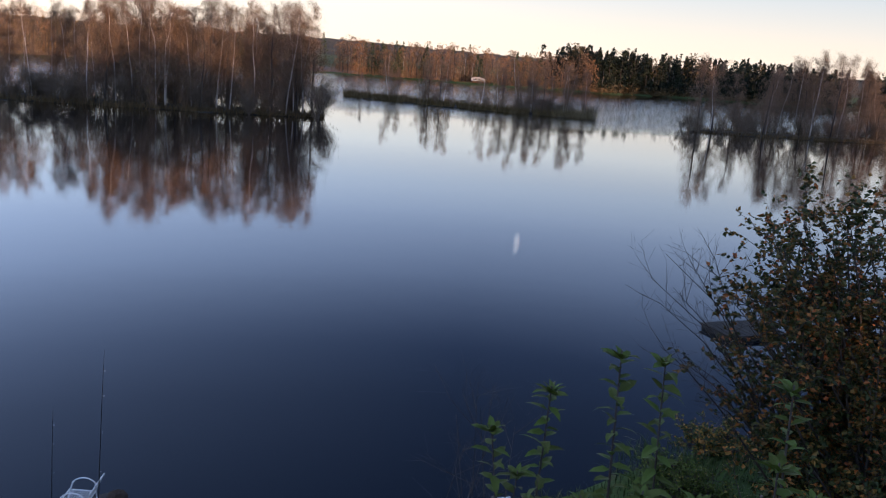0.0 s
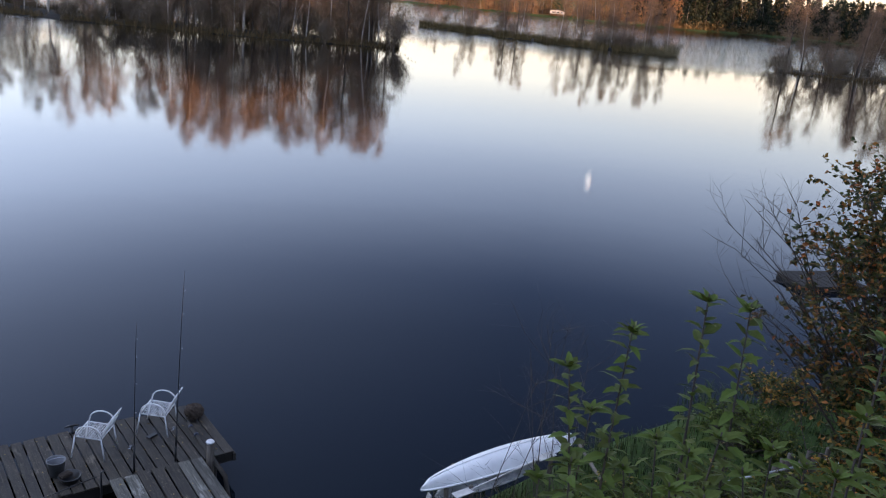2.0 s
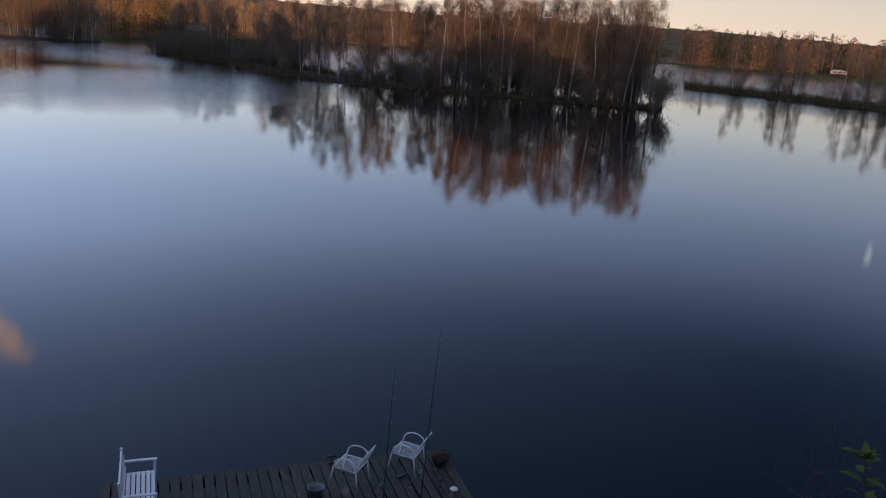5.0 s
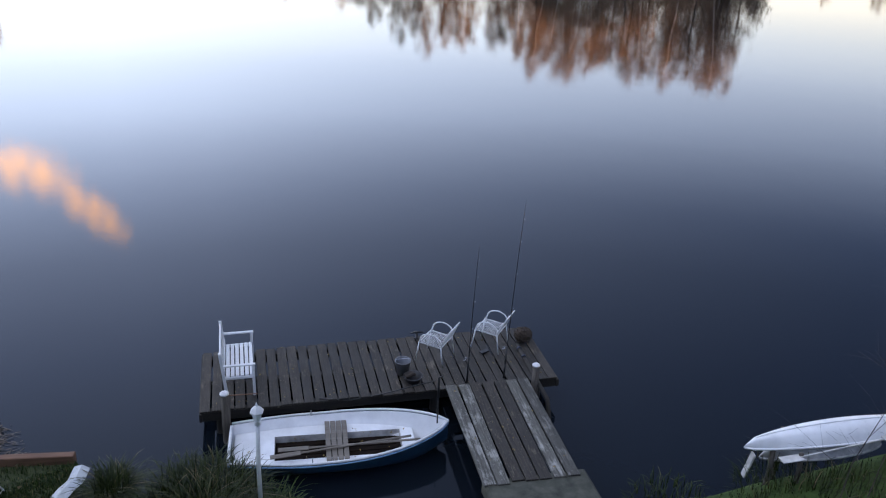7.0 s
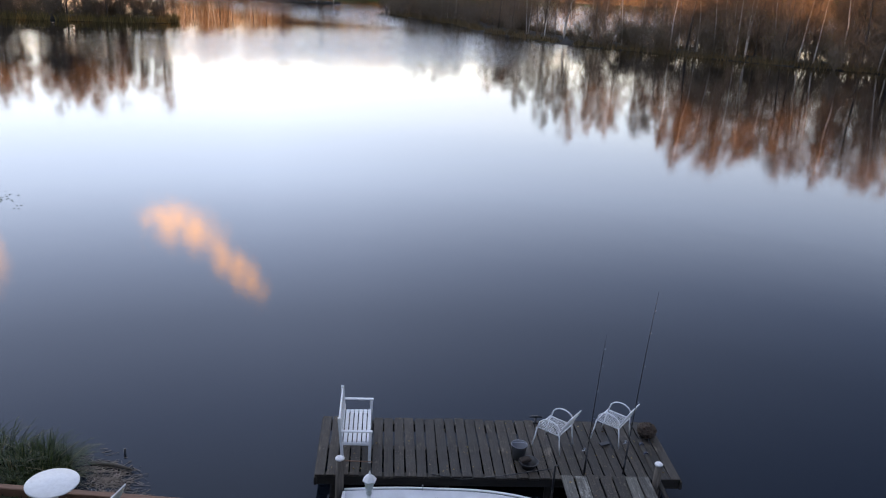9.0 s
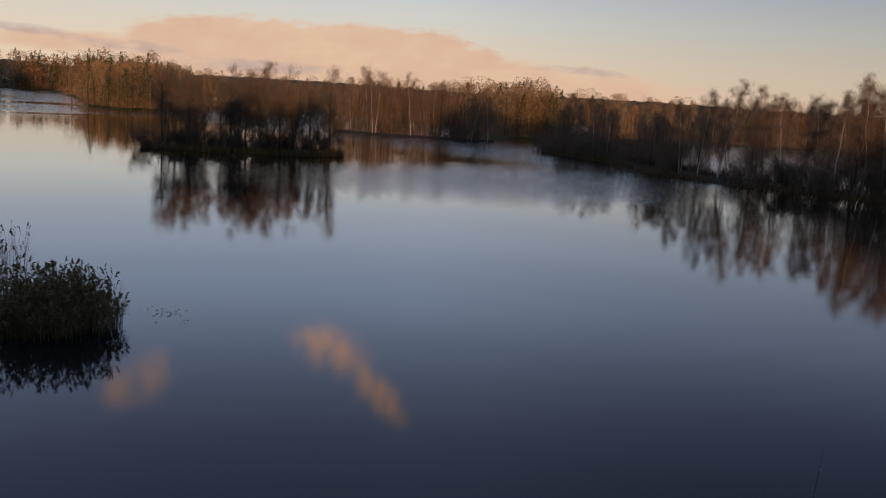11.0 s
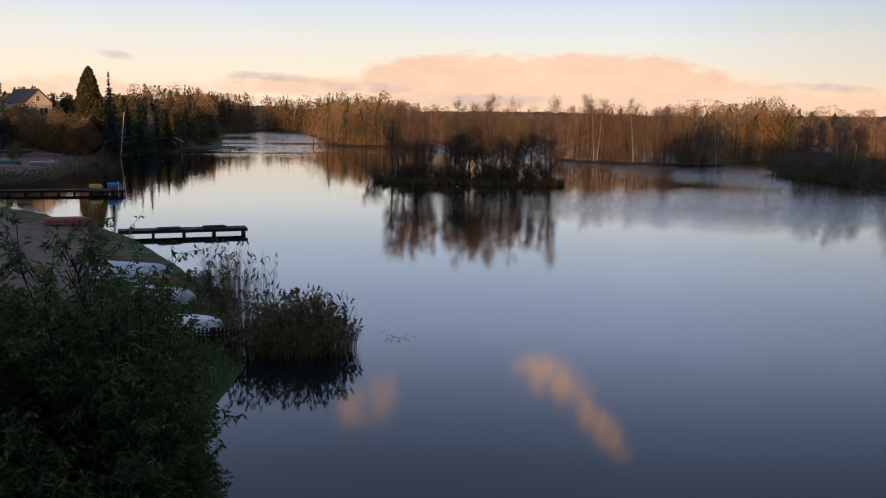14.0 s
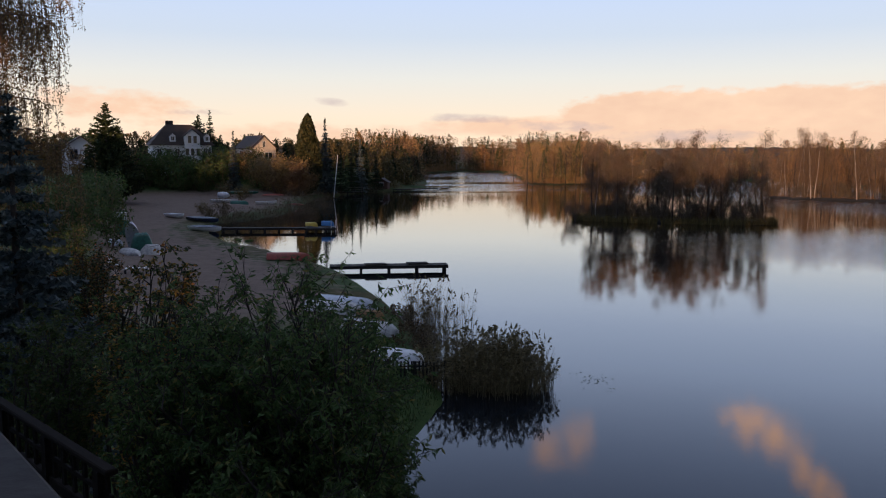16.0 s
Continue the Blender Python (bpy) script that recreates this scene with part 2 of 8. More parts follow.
def water_build(t, b):
    pos = place(t)
    # long calm swell, fine shiver, and patches where wind roughens the surface
    swell = noise_of(t, pos, 0.55, 2.0, 0.5)
    shiver = noise_of(t, pos, 8.0, 3.0, 0.6)
    sep = t.nodes.new("ShaderNodeSeparateXYZ")
    t.links.new(pos, sep.inputs[0])
    wob = mth(t, "MULTIPLY", mth(t, "SUBTRACT", noise_of(t, pos, 0.05, 3.0, 0.6, (0.6, 1.0, 1.0)), 0.5), 11.0)
    # wind reaches the lake beyond a line from west-north-west to the point of the long island
    along = mth(t, "ADD", mth(t, "ADD", mth(t, "MULTIPLY", sep.outputs[0], -0.42), mth(t, "MULTIPLY", sep.outputs[1], 0.91)), wob)
    west = mth(t, "MULTIPLY", mth(t, "DIVIDE", mth(t, "SUBTRACT", along, 62.0), 28.0, clamp=True), mth(t, "DIVIDE", mth(t, "SUBTRACT", mth(t, "ADD", mth(t, "MULTIPLY", wob, 0.5), -44.0), sep.outputs[0]), 20.0, clamp=True))
    # the small round island keeps its lee calm
    lee = mth(t, "MAXIMUM", mth(t, "DIVIDE", mth(t, "ADD", sep.outputs[0], 98.0), 30.0, clamp=True), mth(t, "DIVIDE", mth(t, "SUBTRACT", sep.outputs[1], 88.0), 25.0, clamp=True))
    north = mth(t, "MULTIPLY", mth(t, "DIVIDE", mth(t, "SUBTRACT", mth(t, "ADD", sep.outputs[1], wob), 132.0), 30.0, clamp=True), 0.7)
    gusts = mth(t, "ADD", 0.35, mth(t, "MULTIPLY", noise_of(t, pos, 0.022, 2.0, 0.5, (0.5, 1.0, 1.0)), 1.1), clamp=True)
    wind = mth(t, "MULTIPLY", mth(t, "MAXIMUM", mth(t, "MULTIPLY", west, lee), north), gusts)
    # streaks of wind in the narrow end of the lake
    bay = mth(t, "MULTIPLY", mth(t, "DIVIDE", mth(t, "SUBTRACT", -190.0, sep.outputs[0]), 60.0, clamp=True), mth(t, "DIVIDE", mth(t, "SUBTRACT", noise_of(t, pos, 0.045, 3.0, 0.5, (1.0, 0.35, 1.0)), 0.42), 0.12, clamp=True))
    wind = mth(t, "MAXIMUM", wind, mth(t, "MULTIPLY", bay, 0.9))
    ripple = noise_of(t, pos, 1.6, 3.0, 0.6)
    h = mth(t, "ADD", mth(t, "MULTIPLY", swell, CALM[0]), mth(t, "MULTIPLY", shiver, CALM[1]))
    h = mth(t, "ADD", h, mth(t, "MULTIPLY", mth(t, "MULTIPLY", ripple, wind), CALM[2]))
    n = t.nodes.new("ShaderNodeBump")
    n.inputs["Strength"].default_value, n.inputs["Distance"].default_value = 1.0, 1.0
    t.links.new(h, n.inputs["Height"])
    gloss = t.nodes.new("ShaderNodeBsdfGlossy")
    gloss.inputs["Roughness"].default_value = 0.02
    t.links.new(n.outputs[0], gloss.inputs["Normal"])
    fres = t.nodes.new("ShaderNodeFresnel")
    fres.inputs["IOR"].default_value = 1.333
    t.links.new(n.outputs[0], fres.inputs["Normal"])
    shine = ramp(t, fres.outputs[0], [(0.0, 0.0), (0.03, 0.022), (0.1, 0.11), (0.2, 0.31), (0.35, 0.64), (0.55, 0.92), (1.0, 1.0)])
    b.inputs["Base Color"].default_value = (0.006, 0.009, 0.013, 1)
    b.inputs["Specular IOR Level"].default_value = 0.0
    b.inputs["Roughness"].default_value = 1.0
    mx = t.nodes.new("ShaderNodeMixShader")
    t.links.new(shine, mx.inputs[0])
    t.links.new(b.outputs[0], mx.inputs[1])
    t.links.new(gloss.outputs[0], mx.inputs[2])
    t.links.new(mx.outputs[0], t.nodes["Material Output"].inputs[0])


CALM = (0.0019, 0.0009, 0.13)
M_WATER = material("lake_water", water_build)
M_GRASS = grainy("short_grass", (0.018, 0.026, 0.008), (0.06, 0.075, 0.022), 14.0, 0.9, 0.8, 0.05, big=0.5)
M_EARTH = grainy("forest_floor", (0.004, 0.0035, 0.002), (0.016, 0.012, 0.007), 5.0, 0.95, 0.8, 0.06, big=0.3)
M_BARK = grainy("dark_bark", (0.02, 0.015, 0.012), (0.075, 0.058, 0.045), 12.0, 0.9, 0.8, 0.02, (1, 1, 0.25))
M_TWIG = grainy("brown_twigs", (0.070, 0.044, 0.027), (0.20, 0.128, 0.078), 6.0, 0.85, 0.2)
M_BIRCH = grainy("birch_bark", (0.05, 0.040, 0.034), (0.40, 0.35, 0.30), 3.0, 0.7, 0.4, 0.01, (1, 1, 3.0), (0.36, 0.5))
M_RUST = leafy("rust_leaves", [(0.0, (0.15, 0.086, 0.038)), (0.4, (0.23, 0.135, 0.057)), (0.75, (0.31, 0.19, 0.08)), (1.0, (0.20, 0.15, 0.06))])
M_BROWNHAZE = leafy("brown_twig_haze", [(0.0, (0.18, 0.112, 0.060)), (0.5, (0.27, 0.168, 0.085)), (1.0, (0.37, 0.23, 0.11))], 0.8, 0.15, 0.02)
M_OLIVE = leafy("olive_leaves", [(0.0, (0.06, 0.048, 0.02)), (0.5, (0.11, 0.082, 0.032)), (1.0, (0.19, 0.125, 0.048))])
M_NEEDLE = leafy("dark_needles", [(0.0, (0.010, 0.018, 0.008)), (0.6, (0.022, 0.036, 0.014)), (1.0, (0.045, 0.055, 0.02))], 0.7, 0.08)
M_OLDWOOD = grainy("weathered_deck", (0.010, 0.008, 0.0055), (0.058, 0.044, 0.030), 1.6, 0.85, 0.6, 0.01, (14.0, 1.0, 14.0), (0.32, 0.74), vary=1.0, big=1.4)


# ---- mesh helpers ----
class Geo:
    """Collects vertices and faces of one mesh."""

    def __init__(self):
        self.v, self.f = [], []

    def add(self, verts, faces):
        n = len(self.v)
        self.v.extend(verts)
        self.f.extend(tuple(i + n for i in f) for f in faces)
        return self

    def tube(self, pts, radii, sides=6, caps=True):
        pts = [Vector(p) for p in pts]
        if isinstance(radii, (int, float)):
            radii = [radii] * len(pts)
        rings, side = [], None
        for i, p in enumerate(pts):
            d = (pts[min(i + 1, len(pts) - 1)] - pts[max(i - 1, 0)]).normalized()
            if side is None:
                side = d.cross(Vector((0, 0, 1)) if abs(d.z) < 0.9 else Vector((1, 0, 0))).normalized()
            else:
                side = (side - d * side.dot(d)).normalized()
            up = d.cross(side)
            rings.append([tuple(p + (side * math.cos(a) + up * math.sin(a)) * radii[i]) for a in (2 * math.pi * k / sides for k in range(sides))])
        verts = [v for r in rings for v in r]
        faces = [(i * sides + k, i * sides + (k + 1) % sides, (i + 1) * sides + (k + 1) % sides, (i + 1) * sides + k) for i in range(len(pts) - 1) for k in range(sides)]
        if caps and sides > 2:
            faces += [tuple(range(sides))[::-1], tuple(range((len(pts) - 1) * sides, len(pts) * sides))]
        return self.add(verts, faces)

    def box(self, size, m=None, edge=0.0):
        """A box, its edges chamfered by edge, round the origin of m."""
        m = m or Matrix()
        x, y, z = (s / 2 for s in size)
        e = min(edge, x * 0.45, y * 0.45, z * 0.45)
        if e <= 0:
            vs = [(sx * x, sy * y, sz * z) for sz in (-1, 1) for sy in (-1, 1) for sx in (-1, 1)]
            fs = [(0, 2, 3, 1), (4, 5, 7, 6), (0, 1, 5, 4), (2, 6, 7, 3), (0, 4, 6, 2), (1, 3, 7, 5)]
        else:
            vs, fs = [], []
            loops = [(-z, e), (-z + e, 0), (z - e, 0), (z, e)]
            for zz, ins in loops:
                vs += [(-x + ins, -y + ins, zz), (x - ins, -y + ins, zz), (x - ins, y - ins, zz), (-x + ins, y - ins, zz)]
            fs.append((3, 2, 1, 0))
            for k in range(3):
                for j in range(4):
                    a, c = k * 4 + j, k * 4 + (j + 1) % 4
                    fs.append((a, c, c + 4, a + 4))
            fs.append((12, 13, 14, 15))
        return self.add([tuple(m @ Vector(v)) for v in vs], fs)

    def lathe(self, profile, sides=20, m=None):
        """Turned shape from (radius, height) pairs."""
        m = m or Matrix()
        vs = [tuple(m @ Vector((r * math.cos(2 * math.pi * k / sides), r * math.sin(2 * math.pi * k / sides), z))) for r, z in profile for k in range(sides)]
        fs = [(i * sides + k, i * sides + (k + 1) % sides, (i + 1) * sides + (k + 1) % sides, (i + 1) * sides + k) for i in range(len(profile) - 1) for k in range(sides)]
        fs += [tuple(range(sides))[::-1], tuple(range((len(profile) - 1) * sides, len(profile) * sides))]
        return self.add(vs, fs)

    def cards(self, centres, sizes, rng, long=1.0, flat=0.0, up=0.0):
        """Small pointed leaves, turned at random. flat: how much they lie level; up: how much they point up."""
        n = len(centres)
        c = np.asarray(centres, float).reshape(-1, 3)
        a = rng.normal(size=(n, 3))
        a[:, 2] = a[:, 2] * (1 - flat) + up
        a /= np.linalg.norm(a, axis=1)[:, None]
        b = np.cross(a, rng.normal(size=(n, 3)))
        b /= np.linalg.norm(b, axis=1)[:, None]
        s = np.broadcast_to(np.asarray(sizes, float), (n,))[:, None] / 2
        a, b = a * s * long, b * s
        vs = np.stack([c - a + b * 0.7, c - a * 0.8 - b * 0.9, c + a * 1.2], 1).reshape(-1, 3)
        return self.add([tuple(v) for v in vs.tolist()], [(3 * i, 3 * i + 1, 3 * i + 2) for i in range(n)])

    def mesh(self, name, mat=None, smooth=False):
        me = bpy.data.meshes.new(name)
        me.from_pydata(self.v, [], self.f)
        if mat:
            me.materials.append(mat)
        if smooth:
            me.polygons.foreach_set("use_smooth", [True] * len(me.polygons))
        me.update()
        return me


def part(name, geo, mat, parent, label="", smooth=False):
    me = geo if isinstance(geo, bpy.types.Mesh) else geo.mesh(name, mat, smooth)
    ob = new(name, me)
    ob.parent = parent
    if label:
        ob["label"] = label
    return ob


def thing(name, label, category, group="", kind="", m=None):
    ob = new(name)
    ob.empty_display_size = 0.2
    if m:
        ob.matrix_basis = m
    return tagged(ob, label, category, group, kind)


def solid(name, geo, mat, label="", category="", group="", kind="", smooth=False, m=None):
    ob = new(name, geo.mesh(name, mat, smooth))
    if m:
        ob.matrix_basis = m
    return tagged(ob, label, category, group, kind)


def smoothstep(a, b, x):
    t = np.clip((np.asarray(x, float) - a) / (b - a), 0, 1)
    return t * t * (3 - 2 * t)


# ---- ground and water ----
NEAR_SHORE = [(150, 120), (60, 55), (25, 31), (9.1, 20.6), (5, 18), (2.3, 15.7), (-0.4, 12.6), (-2.2, 10.7), (-4.2, 9.2), (-6.2, 7.6), (-8.4, 7.2), (-9.7, 6.9), (-12, 5.4), (-15, 3.8), (-21.2, 3.4), (-25.1, 4.4), (-29.5, 6.5), (-40, 7.8), (-51.2, 7.6), (-63, 6.5), (-72.3, 4.4), (-82, 0.6), (-91, -3.4), (-104, -6), (-120, -6), (-133, 3), (-150, 7), (-192, 13), (-230, 36), (-245, 50)]
FAR_SHORE = [(-300, 61), (-380, 77), (-495, 101), (-557, 141), (-519, 159), (-409, 128), (-340, 108), (-274, 92), (-262, 99), (-272, 116), (-318, 149), (-332, 174), (-300, 200), (-230, 194), (-176, 160), (-154, 156), (-151, 190), (-150, 240), (-110, 300), (-49, 354), (10, 362), (64, 374), (112, 428), (200, 420), (260, 300), (210, 180)]
LAKE = np.array(NEAR_SHORE + FAR_SHORE, float)


def shore_distance(px, py):
    """Distance to the lake's edge, positive on land."""
    a, b = LAKE, np.roll(LAKE, -1, axis=0)
    best = np.full(px.shape, 1e9)
    inside = np.zeros(px.shape, bool)
    for (ax, ay), (bx, by) in zip(a, b):
        dx, dy = bx - ax, by - ay
        t = np.clip(((px - ax) * dx + (py - ay) * dy) / (dx * dx + dy * dy), 0, 1)
        best = np.minimum(best, np.hypot(px - ax - t * dx, py - ay - t * dy))
        cross = ((ay > py) != (by > py)) & (px < (bx - ax) * (py - ay) / (by - ay + 1e-12) + ax)
        inside ^= cross
    return np.where(inside, -best, best)


def ground_height(px, py):
    px, py = np.asarray(px, float), np.asarray(py, float)
    d = shore_distance(px, py)
    z = np.where(d < 0, np.maximum(-1.6, d * 0.5 - 0.05), 0.0)
    lip = smoothstep(-0.1, 0.9, d) * 0.45 + np.clip(d, 0, 40) * 0.03
    # the steep bank below the house, the beach west of it, and higher ground behind the beach
    edge = np.interp(px, [-260, -190, -110, -78, -60, -40, -25, -14, 60], [-26, -27, -16, -11, -8, -5, -3, -1.5, 12])
    up = smoothstep(0, 9, edge - py) * np.interp(px, [-240, -120, -60, -25, 0, 60], [4.5, 4.0, 3.6, 4.0, 4.4, 4.0])
    home = 5.0 * smoothstep(8.2, 2.4, np.hypot(px + 0.5, py + 1.0))
    up = np.maximum(up, home)
    behind = smoothstep(-186, -206, px) * smoothstep(3, 16, d) * smoothstep(60, 20, py) * 5.2
    up = np.maximum(up, behind)
    far = smoothstep(20, 160, d) * 2.0
    return np.where(d < 0, z, lip + up + far)


def spread(lo, hi, inner, outer, first, growth):
    xs, x = [inner], inner
    while x > lo:
        x -= first + growth * (inner - x)
        xs.append(x)
    xs = xs[::-1]
    x = inner
    while x < outer:
        x += first
        xs.append(x)
    while x < hi:
        x += first + growth * (x - outer)
        xs.append(x)
    return np.array(xs)


def build_ground():
    xs, ys = spread(-3200, 3200, -34, 14, 0.62, 0.06), spread(-2600, 3200, -8, 20, 0.62, 0.06)
    gx, gy = np.meshgrid(xs, ys)
    gz = ground_height(gx, gy)
    rng = np.random.default_rng(4)
    gz = gz + np.where(gz > 0.2, rng.normal(size=gz.shape) * 0.03, 0)
    w, h = len(xs), len(ys)
    me = bpy.data.meshes.new("ground")
    i = (np.arange(h - 1)[:, None] * w + np.arange(w - 1)[None, :]).ravel()
    me.from_pydata(np.stack([gx, gy, gz], -1).reshape(-1, 3).tolist(), [], np.stack([i, i + 1, i + w + 1, i + w], -1).tolist())
    me.polygons.foreach_set("use_smooth", [True] * len(me.polygons))
    me.materials.append(M_GROUND)
    me.update()
    return tagged(new("ground", me), "grassy lake shore with a sandy beach", "ground", kind="structure")


def ground_build(t, b):
    pos = place(t)
    sep = t.nodes.new("ShaderNodeSeparateXYZ")
    t.links.new(pos, sep.inputs[0])
    fine, mid, wide = noise_of(t, pos, 9.0, 6.0, 0.65), noise_of(t, pos, 1.1, 4.0, 0.6), noise_of(t, pos, 0.12, 3.0, 0.5)
    f = mth(t, "ADD", mth(t, "MULTIPLY", fine, 0.5), mth(t, "MULTIPLY", mid, 0.5))
    grass = ramp(t, f, [(0.3, (0.016, 0.026, 0.008)), (0.5, (0.046, 0.078, 0.020)), (0.72, (0.09, 0.115, 0.036))])
    litter = ramp(t, f, [(0.3, (0.03, 0.02, 0.01)), (0.7, (0.13, 0.075, 0.03))])
    sand = ramp(t, f, [(0.25, (0.095, 0.066, 0.050)), (0.7, (0.235, 0.17, 0.13))])
    # sand west of the reeds, between the water and the slope
    west = mth(t, "DIVIDE", mth(t, "SUBTRACT", -40.0, sep.outputs[0]), 6.0, clamp=True)
    east = mth(t, "DIVIDE", mth(t, "ADD", sep.outputs[0], 215.0), 25.0, clamp=True)
    line = mth(t, "ADD", mth(t, "MULTIPLY", sep.outputs[0], 0.145), 9.0)
    low = mth(t, "SUBTRACT", 1.0, mth(t, "DIVIDE", mth(t, "SUBTRACT", sep.outputs[2], 1.5), 0.8, clamp=True))
    above = mth(t, "DIVIDE", mth(t, "SUBTRACT", mth(t, "ADD", sep.outputs[2], mth(t, "MULTIPLY", mth(t, "SUBTRACT", mid, 0.5), 0.3)), 0.50), 0.12, clamp=True)
    is_sand = mth(t, "MULTIPLY", mth(t, "MULTIPLY", west, east), mth(t, "MULTIPLY", low, above))
    far = mth(t, "DIVIDE", mth(t, "SUBTRACT", wide, 0.45), 0.1, clamp=True)
    c = mixc(t, mth(t, "MULTIPLY", mth(t, "MULTIPLY", far, west), 0.6), grass, litter)
    c = mixc(t, is_sand, c, sand)
    t.links.new(c, b.inputs["Base Color"])
    b.inputs["Roughness"].default_value = 0.95
    b.inputs["Specular IOR Level"].default_value = 0.15
    bump(t, b, f, 0.9, 0.06)


M_GROUND = material("shore_ground", ground_build)
build_ground()
lake = Geo().add([(-900, -60, 0), (420, -60, 0), (420, 520, 0), (-900, 520, 0)], [(0, 1, 2, 3)])
solid("water", lake, M_WATER, "calm dark lake mirroring the evening sky", "lake", kind="structure")


def spine_points(spine, step):
    pts = [Vector((*p, 0)) if len(p) == 2 else Vector(p) for p in spine]
    out = []
    for a, b in zip(pts, pts[1:]):
        n = max(1, int((b - a).length / step))
        out += [a.lerp(b, i / n) for i in range(n)]
    return out + [pts[-1]]


def island(name, spine, half, height, label):
    """A low strip of land: cross-sections along its middle line."""
    pts = spine_points(spine, 1.5)
    g, prof = Geo(), [(-1.08, -0.8), (-1.0, 0.02), (-0.9, 0.3), (-0.6, 0.75), (0, 1), (0.6, 0.75), (0.9, 0.3), (1.0, 0.02), (1.08, -0.8)]
    n, k = len(pts), len(prof)
    vs = []
    for i, p in enumerate(pts):
        d = (pts[min(i + 1, n - 1)] - pts[max(i - 1, 0)]).normalized()
        side = Vector((-d.y, d.x, 0))
        u = i / (n - 1)
        taper = max(0.10, min(1.0, math.sqrt(max(0.0, 1 - abs(2 * u - 1) ** 5))))
        for s, z in prof:
            w = half * taper * (1 + 0.22 * noise.noise(Vector((p.x * 0.35, p.y * 0.35, s * 0.8))))
            vs.append(tuple(p + side * (s * w) + Vector((0, 0, z * height + (0.12 * noise.noise(p + Vector((s * 3, 0, 0))) if z > 0.1 else 0)))))
    g.add(vs, [(i * k + j, i * k + j + 1, (i + 1) * k + j + 1, (i + 1) * k + j) for i in range(n - 1) for j in range(k - 1)])
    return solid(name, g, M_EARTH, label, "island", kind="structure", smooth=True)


LONG_ISLAND = [(-118, 134), (-108, 129), (-88, 123), (-76, 114), (-60, 109), (-44, 112), (-28, 115), (-17.5, 117)]
REED_ISLAND = [(-23, 182), (-11, 177), (2, 170.5), (16, 167.5), (28.5, 168.5)]
EAST_ISLAND = [(44, 152.5), (62, 158.5), (90, 168), (118, 176)]
ROUND_ISLAND = [(-118, 46.5), (-110, 57), (-102.5, 70.5)]
BIRCH_ISLAND = [(-173, 117), (-159, 122.5), (-149, 130), (-142, 141)]
island("island", BIRCH_ISLAND, 4.4, 0.45, "thin strip of land with sunlit birches")
island("island", LONG_ISLAND, 5.6, 0.45, "long wooded island with an earthy bank")
island("island", REED_ISLAND, 3.0, 0.45, "narrow grassy island with a few bare trees")
island("island", EAST_ISLAND, 5.2, 0.45, "low island with bare birches and brush")
island("island", ROUND_ISLAND, 4.8, 0.45, "small round island thick with bare trees")


# ---- the moon, and the wooded ridge on the horizon ----
m_moon = bpy.data.materials.new("moonlight")
m_moon.use_nodes = True
glow_node = m_moon.node_tree.nodes["Principled BSDF"]
glow_node.inputs["Base Color"].default_value = (0.6, 0.58, 0.55, 1)
glow_node.inputs["Emission Color"].default_value = (1.0, 0.93, 0.85, 1)
glow_node.inputs["Emission Strength"].default_value = 1.2
disc = Geo().lathe([(0.1, -8.5)] + [(8.5 * math.cos(radians(a)), 8.5 * math.sin(radians(a))) for a in range(-75, 90, 15)] + [(0.1, 8.5)], 24)
moon_at = (3000 * math.sin(radians(5.35)) * math.cos(radians(11.55)), 3000 * math.cos(radians(5.35)) * math.cos(radians(11.55)), 9 + 3000 * math.sin(radians(11.55)))
solid("moon", disc, m_moon, "pale moon low in the evening sky", "moon", kind="structure", smooth=True, m=Matrix.Translation(moon_at))


def build_ridge():
    """Rolling wooded hills far off, their tops uneven with trees."""
    g, n, rows = Geo(), 900, []
    for i in range(n + 1):
        a = radians(-60 + 190 * i / n)
        r = 1450 + 160 * noise.noise(Vector((a * 2.0, 0, 0)))
        top = 27 + 9 * noise.noise(Vector((a * 3.1, 5, 0))) + 3.0 * noise.noise(Vector((a * 60, 1, 0))) + 2.2 * noise.noise(Vector((a * 230, 2, 0)))
        for rr, z in ((r - 130, 0.0), (r - 40, top * 0.7), (r, top), (r + 200, 0.0)):
            rows.append((-math.sin(a) * rr, math.cos(a) * rr, z + (1.5 * noise.noise(Vector((a * 150, rr * 0.01, 3))) if z else 0)))
    g.add(rows, [(i * 4 + j, i * 4 + j + 1, i * 4 + j + 5, i * 4 + j + 4) for i in range(n) for j in range(3)])
    return solid("backdrop", g, grainy("far_forest", (0.012, 0.014, 0.008), (0.07, 0.05, 0.025), 0.03, 0.95, 0.9, 4.0, big=0.004), "wooded ridge along the horizon", "hills", kind="structure")


build_ridge()


